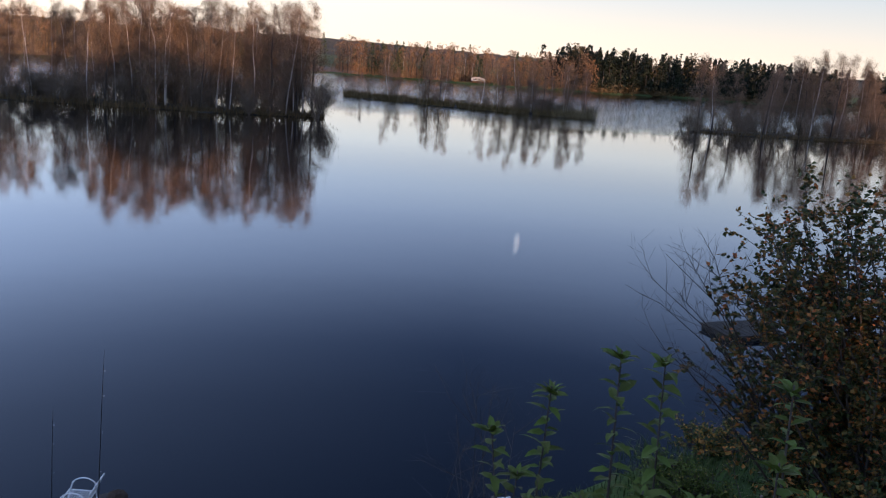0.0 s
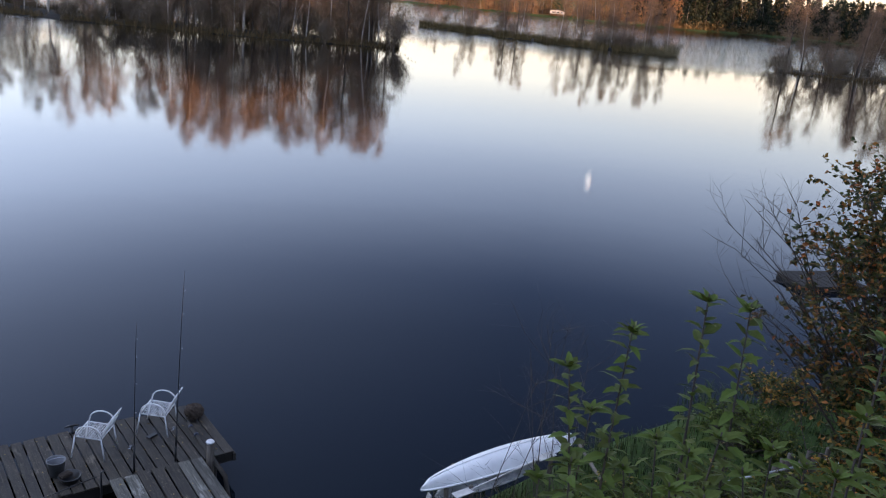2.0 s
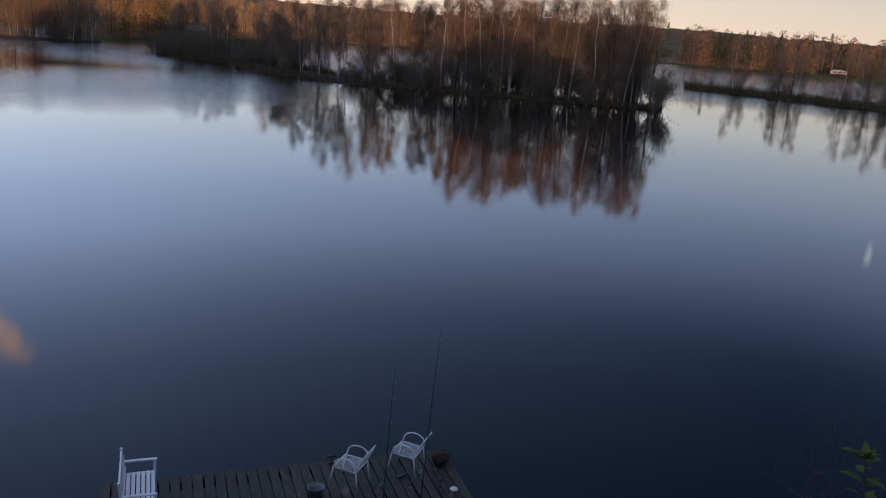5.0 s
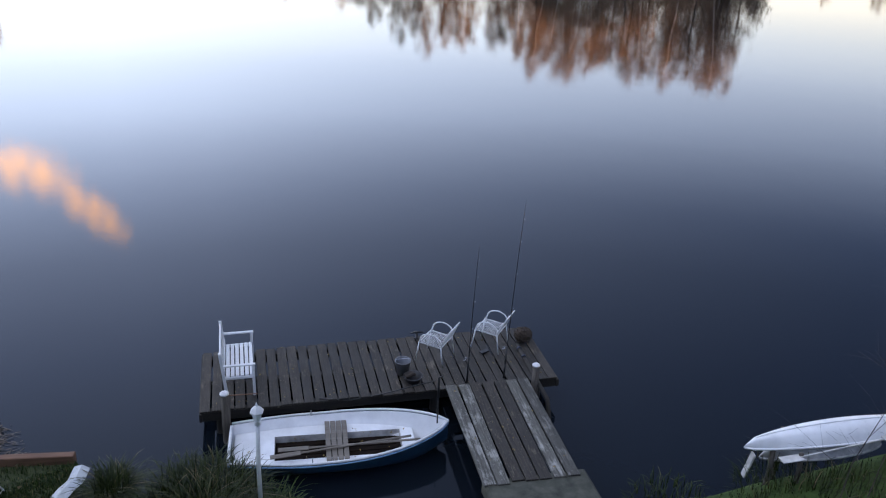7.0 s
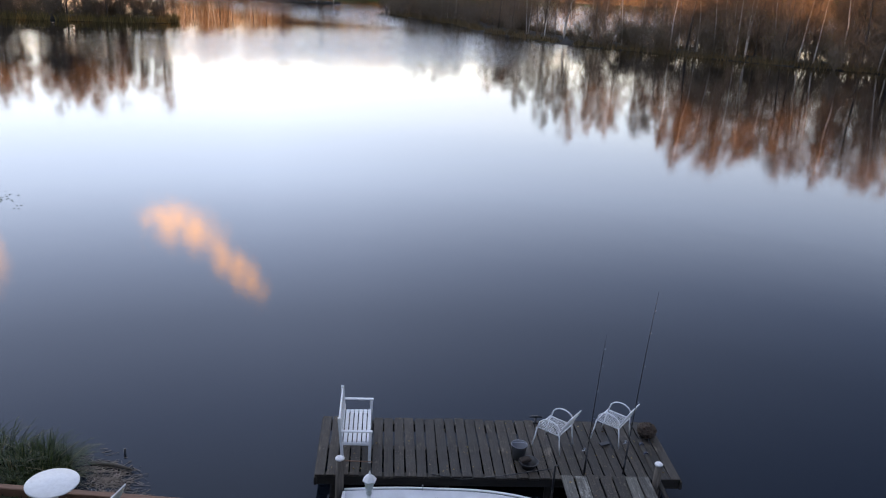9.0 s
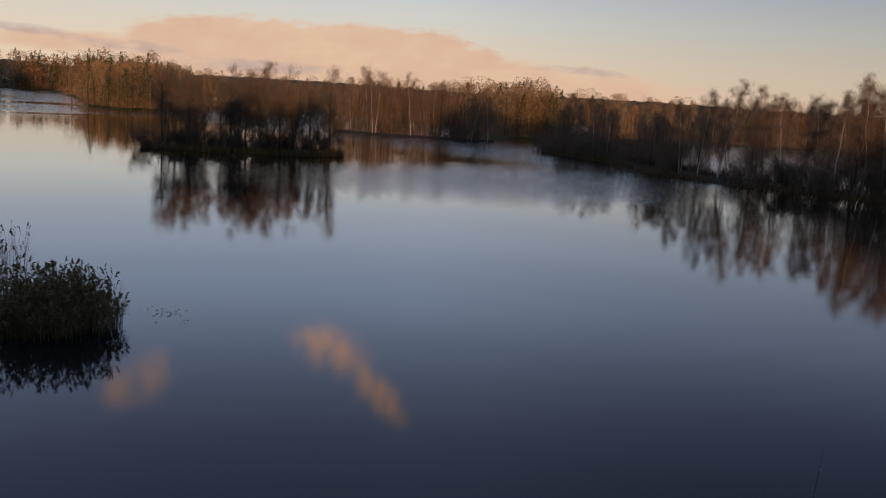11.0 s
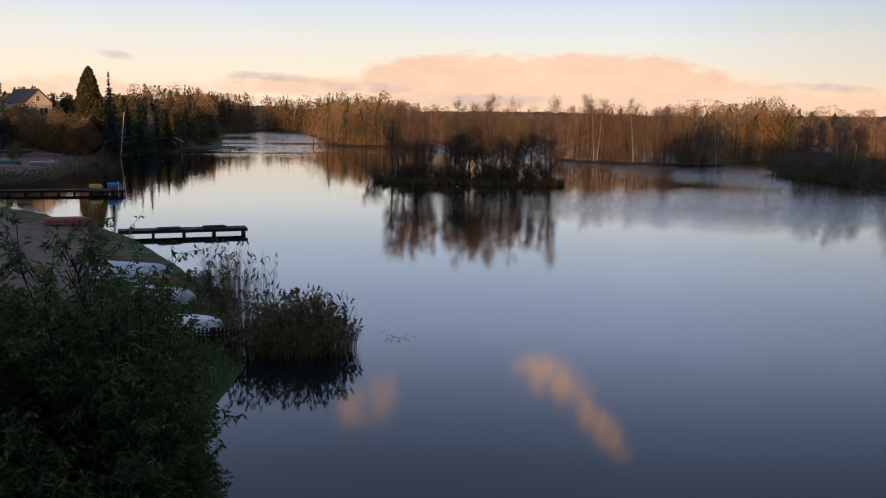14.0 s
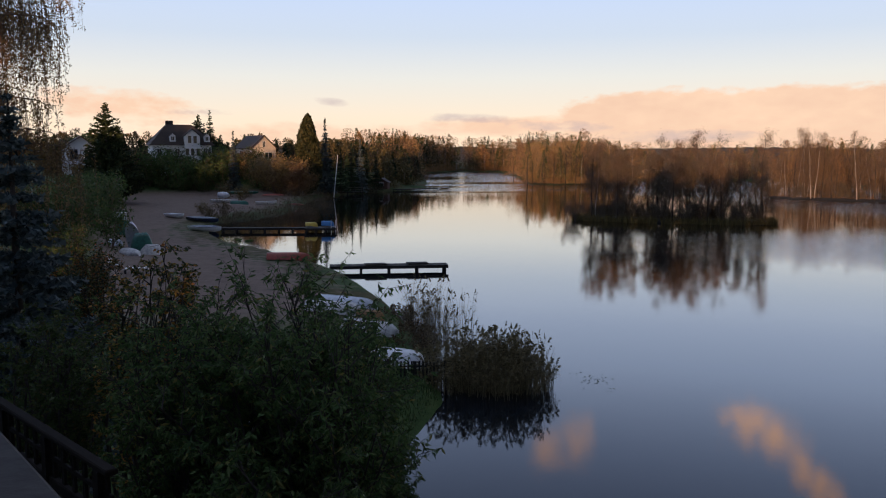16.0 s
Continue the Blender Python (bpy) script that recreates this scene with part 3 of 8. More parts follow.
# ---- trees ----
def grow(seed, h, r, limbs=20, start=0.22, spreadw=0.30, rise=0.9, subs=4, twigs=1, lean=0.05, stems=1):
    """For each stem of a leafless tree: its line, its branches and the lines of its twigs."""
    rng = random.Random(seed)
    out = []
    for s in range(stems):
        branch, tips = [], []
        a0 = rng.uniform(0, 6.28)
        ln = lean * rng.uniform(0.3, 1.4) + (0.3 * s / max(1, stems - 1) if stems > 1 else 0)
        hh = h * rng.uniform(0.7, 1.0) if s else h
        base = Vector((math.cos(a0), math.sin(a0), 0)) * (0.03 * h if stems > 1 else 0)
        pts, n = [], 8
        wob = Vector((0, 0, 0))
        for i in range(n + 1):
            u = i / n
            wob += Vector((rng.gauss(0, 1), rng.gauss(0, 1), 0)) * 0.014 * h
            pts.append(base + Vector((math.cos(a0) * ln * hh * u, math.sin(a0) * ln * hh * u, hh * u - (0.35 if i == 0 else 0))) + wob * u)
        trunk = (pts, [r * (1.0 - 0.93 * (i / n)) ** 0.9 + 0.006 for i in range(n + 1)])
        count = limbs if stems == 1 else max(4, limbs // stems)
        for k in range(count):
            u = start + (0.99 - start) * ((k + rng.random()) / count)
            i = min(n - 1, int(u * n))
            p = pts[i].lerp(pts[i + 1], u * n - i)
            az = rng.uniform(0, 6.28)
            length = hh * spreadw * (1.10 - u) ** 0.5 * rng.uniform(0.55, 1.2)
            d = Vector((math.cos(az), math.sin(az), rise * rng.uniform(0.6, 1.3)))
            d.normalize()
            line = [p]
            for q in range(3):
                d = (d + Vector((rng.gauss(0, .16), rng.gauss(0, .16), 0.10 + rng.gauss(0, .1)))).normalized()
                line.append(line[-1] + d * length / 3)
            r0 = max(0.012, r * 0.40 * (1.05 - u))
            branch.append((line, [r0, r0 * 0.7, r0 * 0.45, 0.008], 4))
            for m in range(subs):
                v = rng.uniform(0.25, 1.0) * 3
                j = min(2, int(v))
                sp = line[j].lerp(line[j + 1], v - j)
                sd = (d + Vector((rng.gauss(0, .7), rng.gauss(0, .7), rng.gauss(0.1, .4)))).normalized()
                sl = length * rng.uniform(0.25, 0.5)
                mid = sp + sd * sl * 0.5
                end = mid + (sd + Vector((0, 0, 0.25))).normalized() * sl * 0.5
                branch.append(([sp, mid, end], [r0 * 0.4, r0 * 0.28, 0.006], 3))
                for w in range(twigs):
                    tp = sp.lerp(end, rng.uniform(0.2, 1.0))
                    td = (sd + Vector((rng.gauss(0, .7), rng.gauss(0, .7), rng.gauss(0.15, .5)))).normalized()
                    te = tp + td * sl * rng.uniform(0.3, 0.75)
                    branch.append(([tp, te], [0.009, 0.004], 3))
                    tips.append((tp, te))
        out.append((trunk, branch, tips))
    return out


def tree_model(name, seed, h, r, bark, leaf_mat, leaves, leaf_size, label, category="tree", group="", spray=1200, twig_mat=None, loose=0.42, **kw):
    """A tree: trunk or stems, the work of branches with its fine twigs, and what leaves it still carries."""
    grown = grow(seed, h, r, **kw)
    root = thing(name, label, category, group)
    nr = np.random.default_rng(seed)
    alltips = [t for g in grown for t in g[2]]
    for (pts, rad), branch, tips in grown:
        if len(grown) == 1:
            part("trunk", Geo().tube(pts, rad, 7), bark, root, smooth=True)
            g = Geo()
        else:
            g = Geo().tube(pts, rad, 5)
        for line, rr, sides in branch:
            g.tube(line, rr, sides, caps=False)
        n = spray // len(grown)
        if n and tips:
            idx, f = nr.integers(0, len(tips), n), nr.random(n) * 1.1
            c = np.array([tips[k][0].lerp(tips[k][1], q) for k, q in zip(idx, f)]) + nr.normal(size=(n, 3)) * 0.26
            g.cards(c, nr.uniform(0.020, 0.036, n), nr, 28.0, up=0.8)
        part("branchwork" if len(grown) == 1 else "stem", g, twig_mat or M_TWIG, root)
    if leaves:
        idx, u = nr.integers(0, len(alltips), leaves), nr.random(leaves)
        c = np.array([alltips[k][0].lerp(alltips[k][1], f) for k, f in zip(idx, u)]) + nr.normal(size=(leaves, 3)) * loose
        part("crown", Geo().cards(c, nr.uniform(0.6, 1.3, leaves) * leaf_size, nr), leaf_mat, root, "thin autumn leaves")
    return root


def fir_model(name, seed, h, width, mat, label, droop=0.25, group="", power=0.8, card=1.0, low=0.05, tiers=2.6, dense=1.0):
    rng = random.Random(seed)
    root = thing(name, label, "conifer", group)
    part("trunk", Geo().tube([(0, 0, -0.3), (0, 0, h * 0.6), (0, 0, h)], [0.018 * h, 0.010 * h, 0.01], 6), M_BARK, root, smooth=True)
    g, nr = Geo(), np.random.default_rng(seed)
    count = int(h * tiers)
    for i in range(count):
        u = (i + rng.random()) / count
        z = h * (low + (1 - low) * u)
        reach = width * 0.5 * (1 - u ** power) * rng.uniform(0.75, 1.12) + 0.08
        for k in range(max(4, int(12 * (1 - u) + 3))):
            az = rng.uniform(0, 6.28)
            out = reach * rng.uniform(0.7, 1.1)
            n = max(3, int(out * 7 * dense / card))
            f = np.linspace(0.15, 1.0, n)
            c = np.stack([np.cos(az) * out * f, np.sin(az) * out * f, z - droop * out * f + 0.12 * out * f * f], -1) + nr.normal(size=(n, 3)) * 0.07 * (0.4 + out * 0.15)
            g.cards(c, nr.uniform(0.22, 0.5, n) * card, nr, 1.4, 0.35)
    part("crown", g, mat, root)
    return root


def scatter(seed, count, x0, x1, y0, y1):
    """Random places in a rectangle, with the ground's height."""
    nr = np.random.default_rng(seed)
    x, y = nr.uniform(x0, x1, count), nr.uniform(y0, y1, count)
    return zip(x.tolist(), y.tolist(), ground_height(x, y).tolist())


def height_at(x, y):
    return float(ground_height(np.array([x]), np.array([y]))[0])


def put(model, x, y, z, turn=0.0, size=1.0):
    """A copy of a model standing at a place."""
    ob = copy_thing(model, Matrix.Translation((x, y, z)) @ Matrix.Rotation(turn, 4, "Z"))
    ob.scale = (size, size, size * (0.94 + 0.12 * ((x * 7.3 + y * 3.1) % 1.0)))
    return ob
models = []


def keep(ob):
    models.append(ob)
    return ob


# brown leaves, their colour dimmed to carry the shade of the wooded banks
M_DIMLEAF = leafy("dimmed_brown_leaves", [(0.0, (0.05, 0.042, 0.018)), (0.6, (0.10, 0.074, 0.03)), (1.0, (0.17, 0.11, 0.045))], 0.7, 0.2)
M_PINE = leafy("pine_needles", [(0.0, (0.026, 0.036, 0.012)), (0.6, (0.05, 0.06, 0.02)), (1.0, (0.09, 0.085, 0.03))], 0.7, 0.1)
ALDER = [keep(tree_model("alder", 11 + i, h, 0.17, M_BARK, M_OLIVE, 600, 0.10, "bare alder with a few brown leaves on the island", "tree", "island trees", limbs=42, start=0.08, spreadw=0.31, rise=1.05, subs=4, spray=2600)) for i, h in enumerate((13.5, 11.0, 12.0))]
BIRCH = [keep(tree_model("birch", 31 + i, h, 0.11, M_BIRCH, M_RUST, 1200, 0.095, "white-stemmed birch with thin rusty leaves", "tree", "island trees", limbs=42, start=0.15, spreadw=0.28, rise=1.2, subs=4, lean=0.1, spray=2700)) for i, h in enumerate((15.0, 13.0, 14.0))]
WILLOW = [keep(tree_model("willow_bush", 51 + i, h, 0.06, M_BARK, M_DIMLEAF, 300, 0.12, "many-stemmed willow bush at the water's edge", "bush", "island bushes", limbs=20, start=0.06, spreadw=0.40, subs=2, stems=5, lean=0.3, spray=700)) for i, h in enumerate((5.0, 3.8))]
M_GREYTWIG = grainy("grey_brush", (0.052, 0.039, 0.026), (0.15, 0.112, 0.076), 6.0, 0.85, 0.2)
THICKET = [keep(tree_model("thicket_bush", 151 + i, h, 0.045, M_BARK, M_DIMLEAF, 550, 0.11, "dense brown brush hanging over the water", "bush", "island bushes", limbs=42, start=0.02, spreadw=0.42, rise=0.45, subs=2, stems=7, lean=0.55, spray=1300, loose=0.5, twig_mat=M_GREYTWIG)) for i, h in enumerate((2.6, 3.4))]


CLUMP = [keep(tree_model("alder", 251 + i, h, 0.10, M_BARK, M_DIMLEAF, 700, 0.11, "bare alder clump with several leaning stems", "tree", "island trees", limbs=64, start=0.30, spreadw=0.26, rise=0.9, subs=4, stems=4, lean=0.14, spray=3200, loose=0.5, twig_mat=M_GREYTWIG)) for i, h in enumerate((10.5, 9.0))]


def along(spine, u):
    pts = [Vector((*p, 0)) for p in spine]
    total = sum((b - a).length for a, b in zip(pts, pts[1:]))
    s = u * total
    for a, b in zip(pts, pts[1:]):
        if s <= (b - a).length:
            return a.lerp(b, s / (b - a).length), (b - a).normalized()
        s -= (b - a).length
    return pts[-1], (pts[-1] - pts[-2]).normalized()


def wood(spine, half, count, kinds, lo, hi, seed, u0=0.02, u1=0.98):
    """Trees scattered over a strip of land."""
    rng = random.Random(seed)
    for i in range(count):
        u = u0 + (u1 - u0) * min(1.0, max(0.0, (i + 0.5 + rng.gauss(0, 1.6)) / count))
        p, d = along(spine, u)
        q = p + Vector((-d.y, d.x, 0)) * half * rng.uniform(-0.85, 0.85)
        put(rng.choice(kinds), q.x, q.y, 0.25, rng.uniform(0, 6.28), rng.uniform(lo, hi))


wood(LONG_ISLAND, 5.0, 34, ALDER + BIRCH, 0.55, 0.76, 1, 0.01, 0.50)
wood(LONG_ISLAND, 5.0, 20, ALDER + BIRCH + BIRCH, 0.74, 0.90, 2, 0.5, 0.74)
wood(LONG_ISLAND, 5.0, 48, ALDER + BIRCH + BIRCH, 0.86, 1.04, 22, 0.71, 0.985)
wood(LONG_ISLAND, 6.0, 26, WILLOW, 0.6, 1.1, 3, 0.0, 1.0)
wood(LONG_ISLAND, 5.5, 18, WILLOW, 1.0, 1.6, 13, 0.72, 0.99)
wood(LONG_ISLAND, 5.5, 12, WILLOW, 0.8, 1.3, 16, 0.01, 0.40)
wood(LONG_ISLAND, 6.5, 48, THICKET, 0.8, 1.35, 17, 0.0, 0.46)
wood(LONG_ISLAND, 6.3, 34, THICKET, 0.75, 1.35, 18, 0.64, 0.99)
wood(LONG_ISLAND, 5.6, 12, THICKET, 0.5, 0.9, 27, 0.46, 0.66)
wood(REED_ISLAND, 2.2, 8, BIRCH + ALDER, 0.36, 0.66, 4, 0.03, 0.6)
wood(REED_ISLAND, 2.2, 15, BIRCH + BIRCH + ALDER, 0.50, 0.86, 14, 0.58, 0.97)
wood(REED_ISLAND, 2.6, 42, WILLOW, 0.35, 0.85, 5)
wood(REED_ISLAND, 2.4, 12, THICKET, 0.6, 1.0, 15, 0.72, 0.99)
wood(EAST_ISLAND, 4.0, 40, BIRCH + ALDER, 0.74, 1.10, 6)
wood(EAST_ISLAND, 4.8, 26, WILLOW, 0.8, 1.5, 7, 0.0, 1.0)
wood(EAST_ISLAND, 5.8, 40, THICKET, 0.7, 1.2, 19, 0.0, 1.0)
wood(ROUND_ISLAND, 3.8, 16, ALDER + BIRCH[:1], 0.68, 0.88, 8, 0.06, 0.94)
wood(ROUND_ISLAND, 3.8, 14, CLUMP, 0.88, 1.08, 28, 0.08, 0.92)
wood(ROUND_ISLAND, 5.0, 6, WILLOW, 0.5, 0.75, 9, 0.0, 1.0)
wood(ROUND_ISLAND, 4.8, 40, THICKET, 0.5, 0.9, 20, 0.04, 0.96)
wood(BIRCH_ISLAND, 3.6, 26, BIRCH + BIRCH + ALDER, 0.72, 0.98, 25, 0.02, 0.98)
wood(BIRCH_ISLAND, 4.2, 18, THICKET, 0.6, 1.1, 26, 0.0, 1.0)



def fringe(name, spine, half, count, height, seed, label):
    """Sedge along the edge of an island."""
    g, rng = Geo(), random.Random(seed)
    for i in range(count):
        u = rng.random()
        p, d = along(spine, u)
        w = half * math.sqrt(max(0.02, 1 - abs(2 * u - 1) ** 5))
        q = p + Vector((-d.y, d.x, 0)) * w * rng.choice((-1, 1)) * rng.uniform(0.86, 1.06)
        h = height * rng.uniform(0.4, 1.2)
        a = rng.uniform(0, 6.28)
        lx, ly = math.cos(a) * h * 0.45, math.sin(a) * h * 0.45
        g.add([(q.x - 0.04, q.y, -0.02), (q.x + 0.04, q.y, -0.02), (q.x + lx, q.y + ly, h)], [(0, 1, 2)])
        g.add([(q.x, q.y - 0.04, -0.02), (q.x, q.y + 0.04, -0.02), (q.x - lx * 0.5, q.y + ly * 0.8, h * 0.9)], [(0, 1, 2)])
    return solid(name, g, M_OLIVE, label, "sedge", kind="stuff")


fringe("sedge_fringe", LONG_ISLAND, 5.6, 7000, 1.1, 41, "brown sedge along the long island's edge")
fringe("sedge_fringe", REED_ISLAND, 3.0, 7000, 1.5, 42, "olive sedge and grass along the narrow island")
fringe("sedge_fringe", EAST_ISLAND, 5.2, 3500, 1.0, 43, "dark sedge along the low island")
fringe("sedge_fringe", ROUND_ISLAND, 4.8, 4000, 1.1, 44, "dark sedge along the small round island")


def far_wood(name, label, line, depth, count, h, mats, seed, crown=0.75, card=0.75, per=90, conifer=0.15, birch=0.22, uneven=0.18):
    """A belt of distant woodland, one mesh of stems and one of foliage for each colour."""
    rng, nr = random.Random(seed), np.random.default_rng(seed)
    root = thing(name, label, "woodland", kind="stuff")
    stems, white, crowns = Geo(), Geo(), [Geo() for m in mats]
    for i in range(count):
        p, d = along(line, (i + rng.random()) / count)
        q = p + Vector((-d.y, d.x, 0)) * depth * rng.random() ** 1.2
        z, hh = height_at(q.x, q.y) if depth else 0.5, h * rng.uniform(0.72, 1.08) * (1.0 + uneven * noise.noise(Vector((q.x * 0.035, q.y * 0.035, seed))))
        pale = rng.random() < birch
        (white if pale else stems).tube([(q.x, q.y, z - 0.4), (q.x + rng.gauss(0, .3), q.y + rng.gauss(0, .3), z + hh * 0.5), (q.x + rng.gauss(0, .6), q.y + rng.gauss(0, .6), z + hh * (0.78 if pale else 0.92))], [0.10, 0.07, 0.025] if pale else [0.15, 0.10, 0.03], 4, caps=False)
        for k in range(6):
            zz = hh * rng.uniform(0.3, 0.85)
            a, l = rng.uniform(0, 6.28), hh * rng.uniform(0.1, 0.2)
            stems.tube([(q.x, q.y, z + zz), (q.x + math.cos(a) * l, q.y + math.sin(a) * l, z + zz + l * 1.1)], [0.05, 0.015], 3, caps=False)
        n = per
        leaning = nr.normal(size=2) * 0.05 * hh
        if rng.random() < conifer:
            u = nr.random(n) ** 1.2
            rad = (1 - u) * hh * 0.24 * nr.uniform(0.5, 1.0, n) + 0.15
            m = len(mats) - 1
            zc = hh * (0.12 + 0.9 * u)
        else:
            u = nr.random(n)
            rad = np.sqrt(np.clip(np.sin(np.pi * (0.12 + 0.85 * u)), 0, 1)) * hh * 0.27 * nr.random(n) ** 0.5 * rng.uniform(0.7, 1.25)
            m = rng.randrange(max(1, len(mats) - 1))
            zc = hh * (1 - crown + crown * 1.05 * u)
        az = nr.uniform(0, 6.283, n)
        c = np.stack([q.x + np.cos(az) * rad + leaning[0] * zc / hh, q.y + np.sin(az) * rad + leaning[1] * zc / hh, z + zc], -1)
        slim = 1.0 if m == len(mats) - 1 else 0.8
        crowns[m].cards(c, nr.uniform(0.5, 1.2, n) * card * slim, nr, 1.9 if slim == 1.0 else 2.3, up=0.35)
        nb = per // 3
        cb = np.stack([q.x + nr.normal(size=nb) * hh * 0.2, q.y + nr.normal(size=nb) * hh * 0.2, z + hh * 0.22 * nr.random(nb) ** 1.5], -1)
        crowns[rng.randrange(max(1, len(mats) - 1))].cards(cb, nr.uniform(0.5, 1.2, nb) * card * 0.7, nr, 2.6, up=0.7)
    part("trunk", stems, M_BARK, root)
    part("trunk", white, M_BIRCH, root)
    for g, m in zip(crowns, mats):
        if g.v:
            part("crown", g, m, root)
    return root


# darker copy of the needles: the north-east wood's shade is in the colour
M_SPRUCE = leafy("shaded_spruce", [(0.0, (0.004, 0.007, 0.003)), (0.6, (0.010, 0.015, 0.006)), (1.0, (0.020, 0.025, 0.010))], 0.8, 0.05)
# for western and southern banks: their shade is mixed into the leaf colour
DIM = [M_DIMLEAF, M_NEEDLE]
# autumn gold, raised further in colour for woods lit by the low sun
M_GOLD = leafy("sunlit_golden_leaves", [(0.0, (0.27, 0.145, 0.055)), (0.5, (0.33, 0.18, 0.068)), (1.0, (0.38, 0.215, 0.08))])
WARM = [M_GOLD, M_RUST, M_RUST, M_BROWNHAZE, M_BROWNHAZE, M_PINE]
far_wood("far_wood", "autumn wood behind the sunlit birches", [(-177, 116), (-164, 123), (-153, 131), (-146, 142)], 6, 64, 11.0, WARM, 21, per=950, card=0.16, crown=0.9, conifer=0.04, birch=0.45)
far_wood("far_wood", "autumn wood round the bay behind the islands", [(-264, 100), (-276, 119), (-322, 152), (-337, 176), (-302, 205), (-231, 199), (-178, 164), (-158, 160)], 26, 360, 14.0, WARM, 39, per=420, card=0.32, crown=0.92, conifer=0.22, birch=0.2)
far_wood("far_wood", "tall autumn wood round the narrow end of the lake", [(-380, 73), (-500, 96), (-565, 140), (-522, 166), (-412, 134)], 36, 330, 20, WARM, 22, card=0.55, per=300, crown=0.92, conifer=0.4)
far_wood("far_wood", "tall mixed wood closing the narrow end of the lake", [(-490, 92), (-545, 118), (-578, 142), (-560, 168)], 26, 130, 21.5, WARM, 38, card=0.6, per=280, crown=0.92, conifer=0.45)
far_wood("far_wood", "autumn wood on the spit of the narrow end", [(-412, 134), (-340, 114), (-274, 96)], 30, 130, 14, WARM, 36, card=0.42, per=300, crown=0.92, conifer=0.1)
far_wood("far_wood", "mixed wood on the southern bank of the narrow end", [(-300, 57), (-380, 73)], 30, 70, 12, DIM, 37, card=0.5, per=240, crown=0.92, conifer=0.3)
far_wood("far_wood", "autumn wood behind the long island", [(-166, 160), (-158, 160), (-156, 190), (-155, 240), (-115, 302)], 26, 230, 12.5, WARM, 23, card=0.24, per=700, crown=0.92, conifer=0.08)
far_wood("far_wood", "autumn wood along the northern shore", [(-115, 304), (-49, 358), (10, 366), (64, 378)], 40, 280, 14, WARM, 24, card=0.45, per=300, crown=0.92)
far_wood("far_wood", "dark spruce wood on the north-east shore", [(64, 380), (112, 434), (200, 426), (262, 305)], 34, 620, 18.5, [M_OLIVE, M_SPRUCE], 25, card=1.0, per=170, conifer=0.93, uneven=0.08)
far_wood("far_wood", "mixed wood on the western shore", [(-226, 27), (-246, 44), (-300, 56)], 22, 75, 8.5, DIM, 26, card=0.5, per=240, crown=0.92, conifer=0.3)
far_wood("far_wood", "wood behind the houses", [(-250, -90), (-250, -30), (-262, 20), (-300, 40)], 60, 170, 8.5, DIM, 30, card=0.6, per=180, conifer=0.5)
# unseen belts of trees, added to throw shade over bank, beach and islands
far_wood("bank_wood", "unseen tall trees on the home bank, added to cast shade", [(-16, -30), (-30, -34), (-80, -58), (-190, -80)], 20, 130, 12.5, [M_OLIVE, M_NEEDLE], 28, card=2.0, per=60)
far_wood("bank_wood", "unseen trees on the home bank behind the house, added to cast shade", [(62, -13), (24, -16), (-3, -16)], 4, 44, 12.5, [M_OLIVE, M_NEEDLE], 33, card=1.6, per=44)
far_wood("bank_wood", "unseen low trees behind the house, added to cast shade", [(24, -21), (-16, -30)], 10, 30, 6.5, [M_OLIVE, M_NEEDLE], 34, card=1.6, per=44)
far_wood("bank_wood", "unseen tall trees behind the beach houses, added to cast shade", [(-92, -62), (-190, -82)], 16, 70, 17, [M_OLIVE, M_NEEDLE], 27, card=2.2, per=90)
far_wood("bank_wood", "unseen tall trees on the eastern shore, added to cast shade", [(178, 96), (168, 50), (195, 10), (210, -60)][::-1], -20, 150, 20, [M_OLIVE, M_NEEDLE], 29, card=2.2, per=80)
far_wood("bank_wood", "unseen tall trees on the eastern bank, added to cast shade", [(92, 16), (152, -12)], -16, 50, 21, [M_OLIVE, M_NEEDLE], 35, card=2.2, per=90)


# ---- the pier and what stands on it ----
M_WHITE = plain("white_paint", (0.68, 0.68, 0.67), 0.4, 0.0, 0.06, 14.0)
M_WHITEHULL = plain("white_hull", (0.78, 0.775, 0.765), 0.32, 0.0, 0.07, 3.0, coat=0.2)
M_OLDWHITE = plain("stained_white_paint", (0.52, 0.495, 0.46), 0.5, 0.0, 0.28, 4.0)
M_BLUE = plain("blue_hull", (0.018, 0.06, 0.105), 0.35, 0.0, 0.2, 4.0)
M_STEEL = plain("galvanised_steel", (0.42, 0.43, 0.45), 0.45, 0.8, 0.15, 12.0)
M_BLACK = plain("black_carbon", (0.015, 0.015, 0.017), 0.4)
M_BEAM = grainy("wet_beam", (0.006, 0.005, 0.004), (0.032, 0.026, 0.019), 3.0, 0.8, 0.5, 0.01, (1, 8, 8))
M_REDWOOD = grainy("brown_timber", (0.10, 0.05, 0.03), (0.26, 0.14, 0.085), 2.0, 0.8, 0.5, 0.01, (1, 10, 10))
M_OAR = grainy("grey_wood", (0.08, 0.068, 0.055), (0.25, 0.215, 0.175), 2.0, 0.8, 0.4, 0.005, (1, 12, 12))
M_POST = grainy("post_wood", (0.035, 0.03, 0.024), (0.15, 0.125, 0.10), 3.0, 0.85, 0.6, 0.01, (10, 10, 1))
M_POSTTOP = plain("pale_post_end", (0.62, 0.61, 0.60), 0.7, 0.0, 0.15, 20.0)
M_GREY = plain("grey_plastic", (0.11, 0.115, 0.125), 0.45)
M_LAMPGLASS = plain("milky_glass", (0.80, 0.82, 0.86), 0.25, 0.0, 0.05)
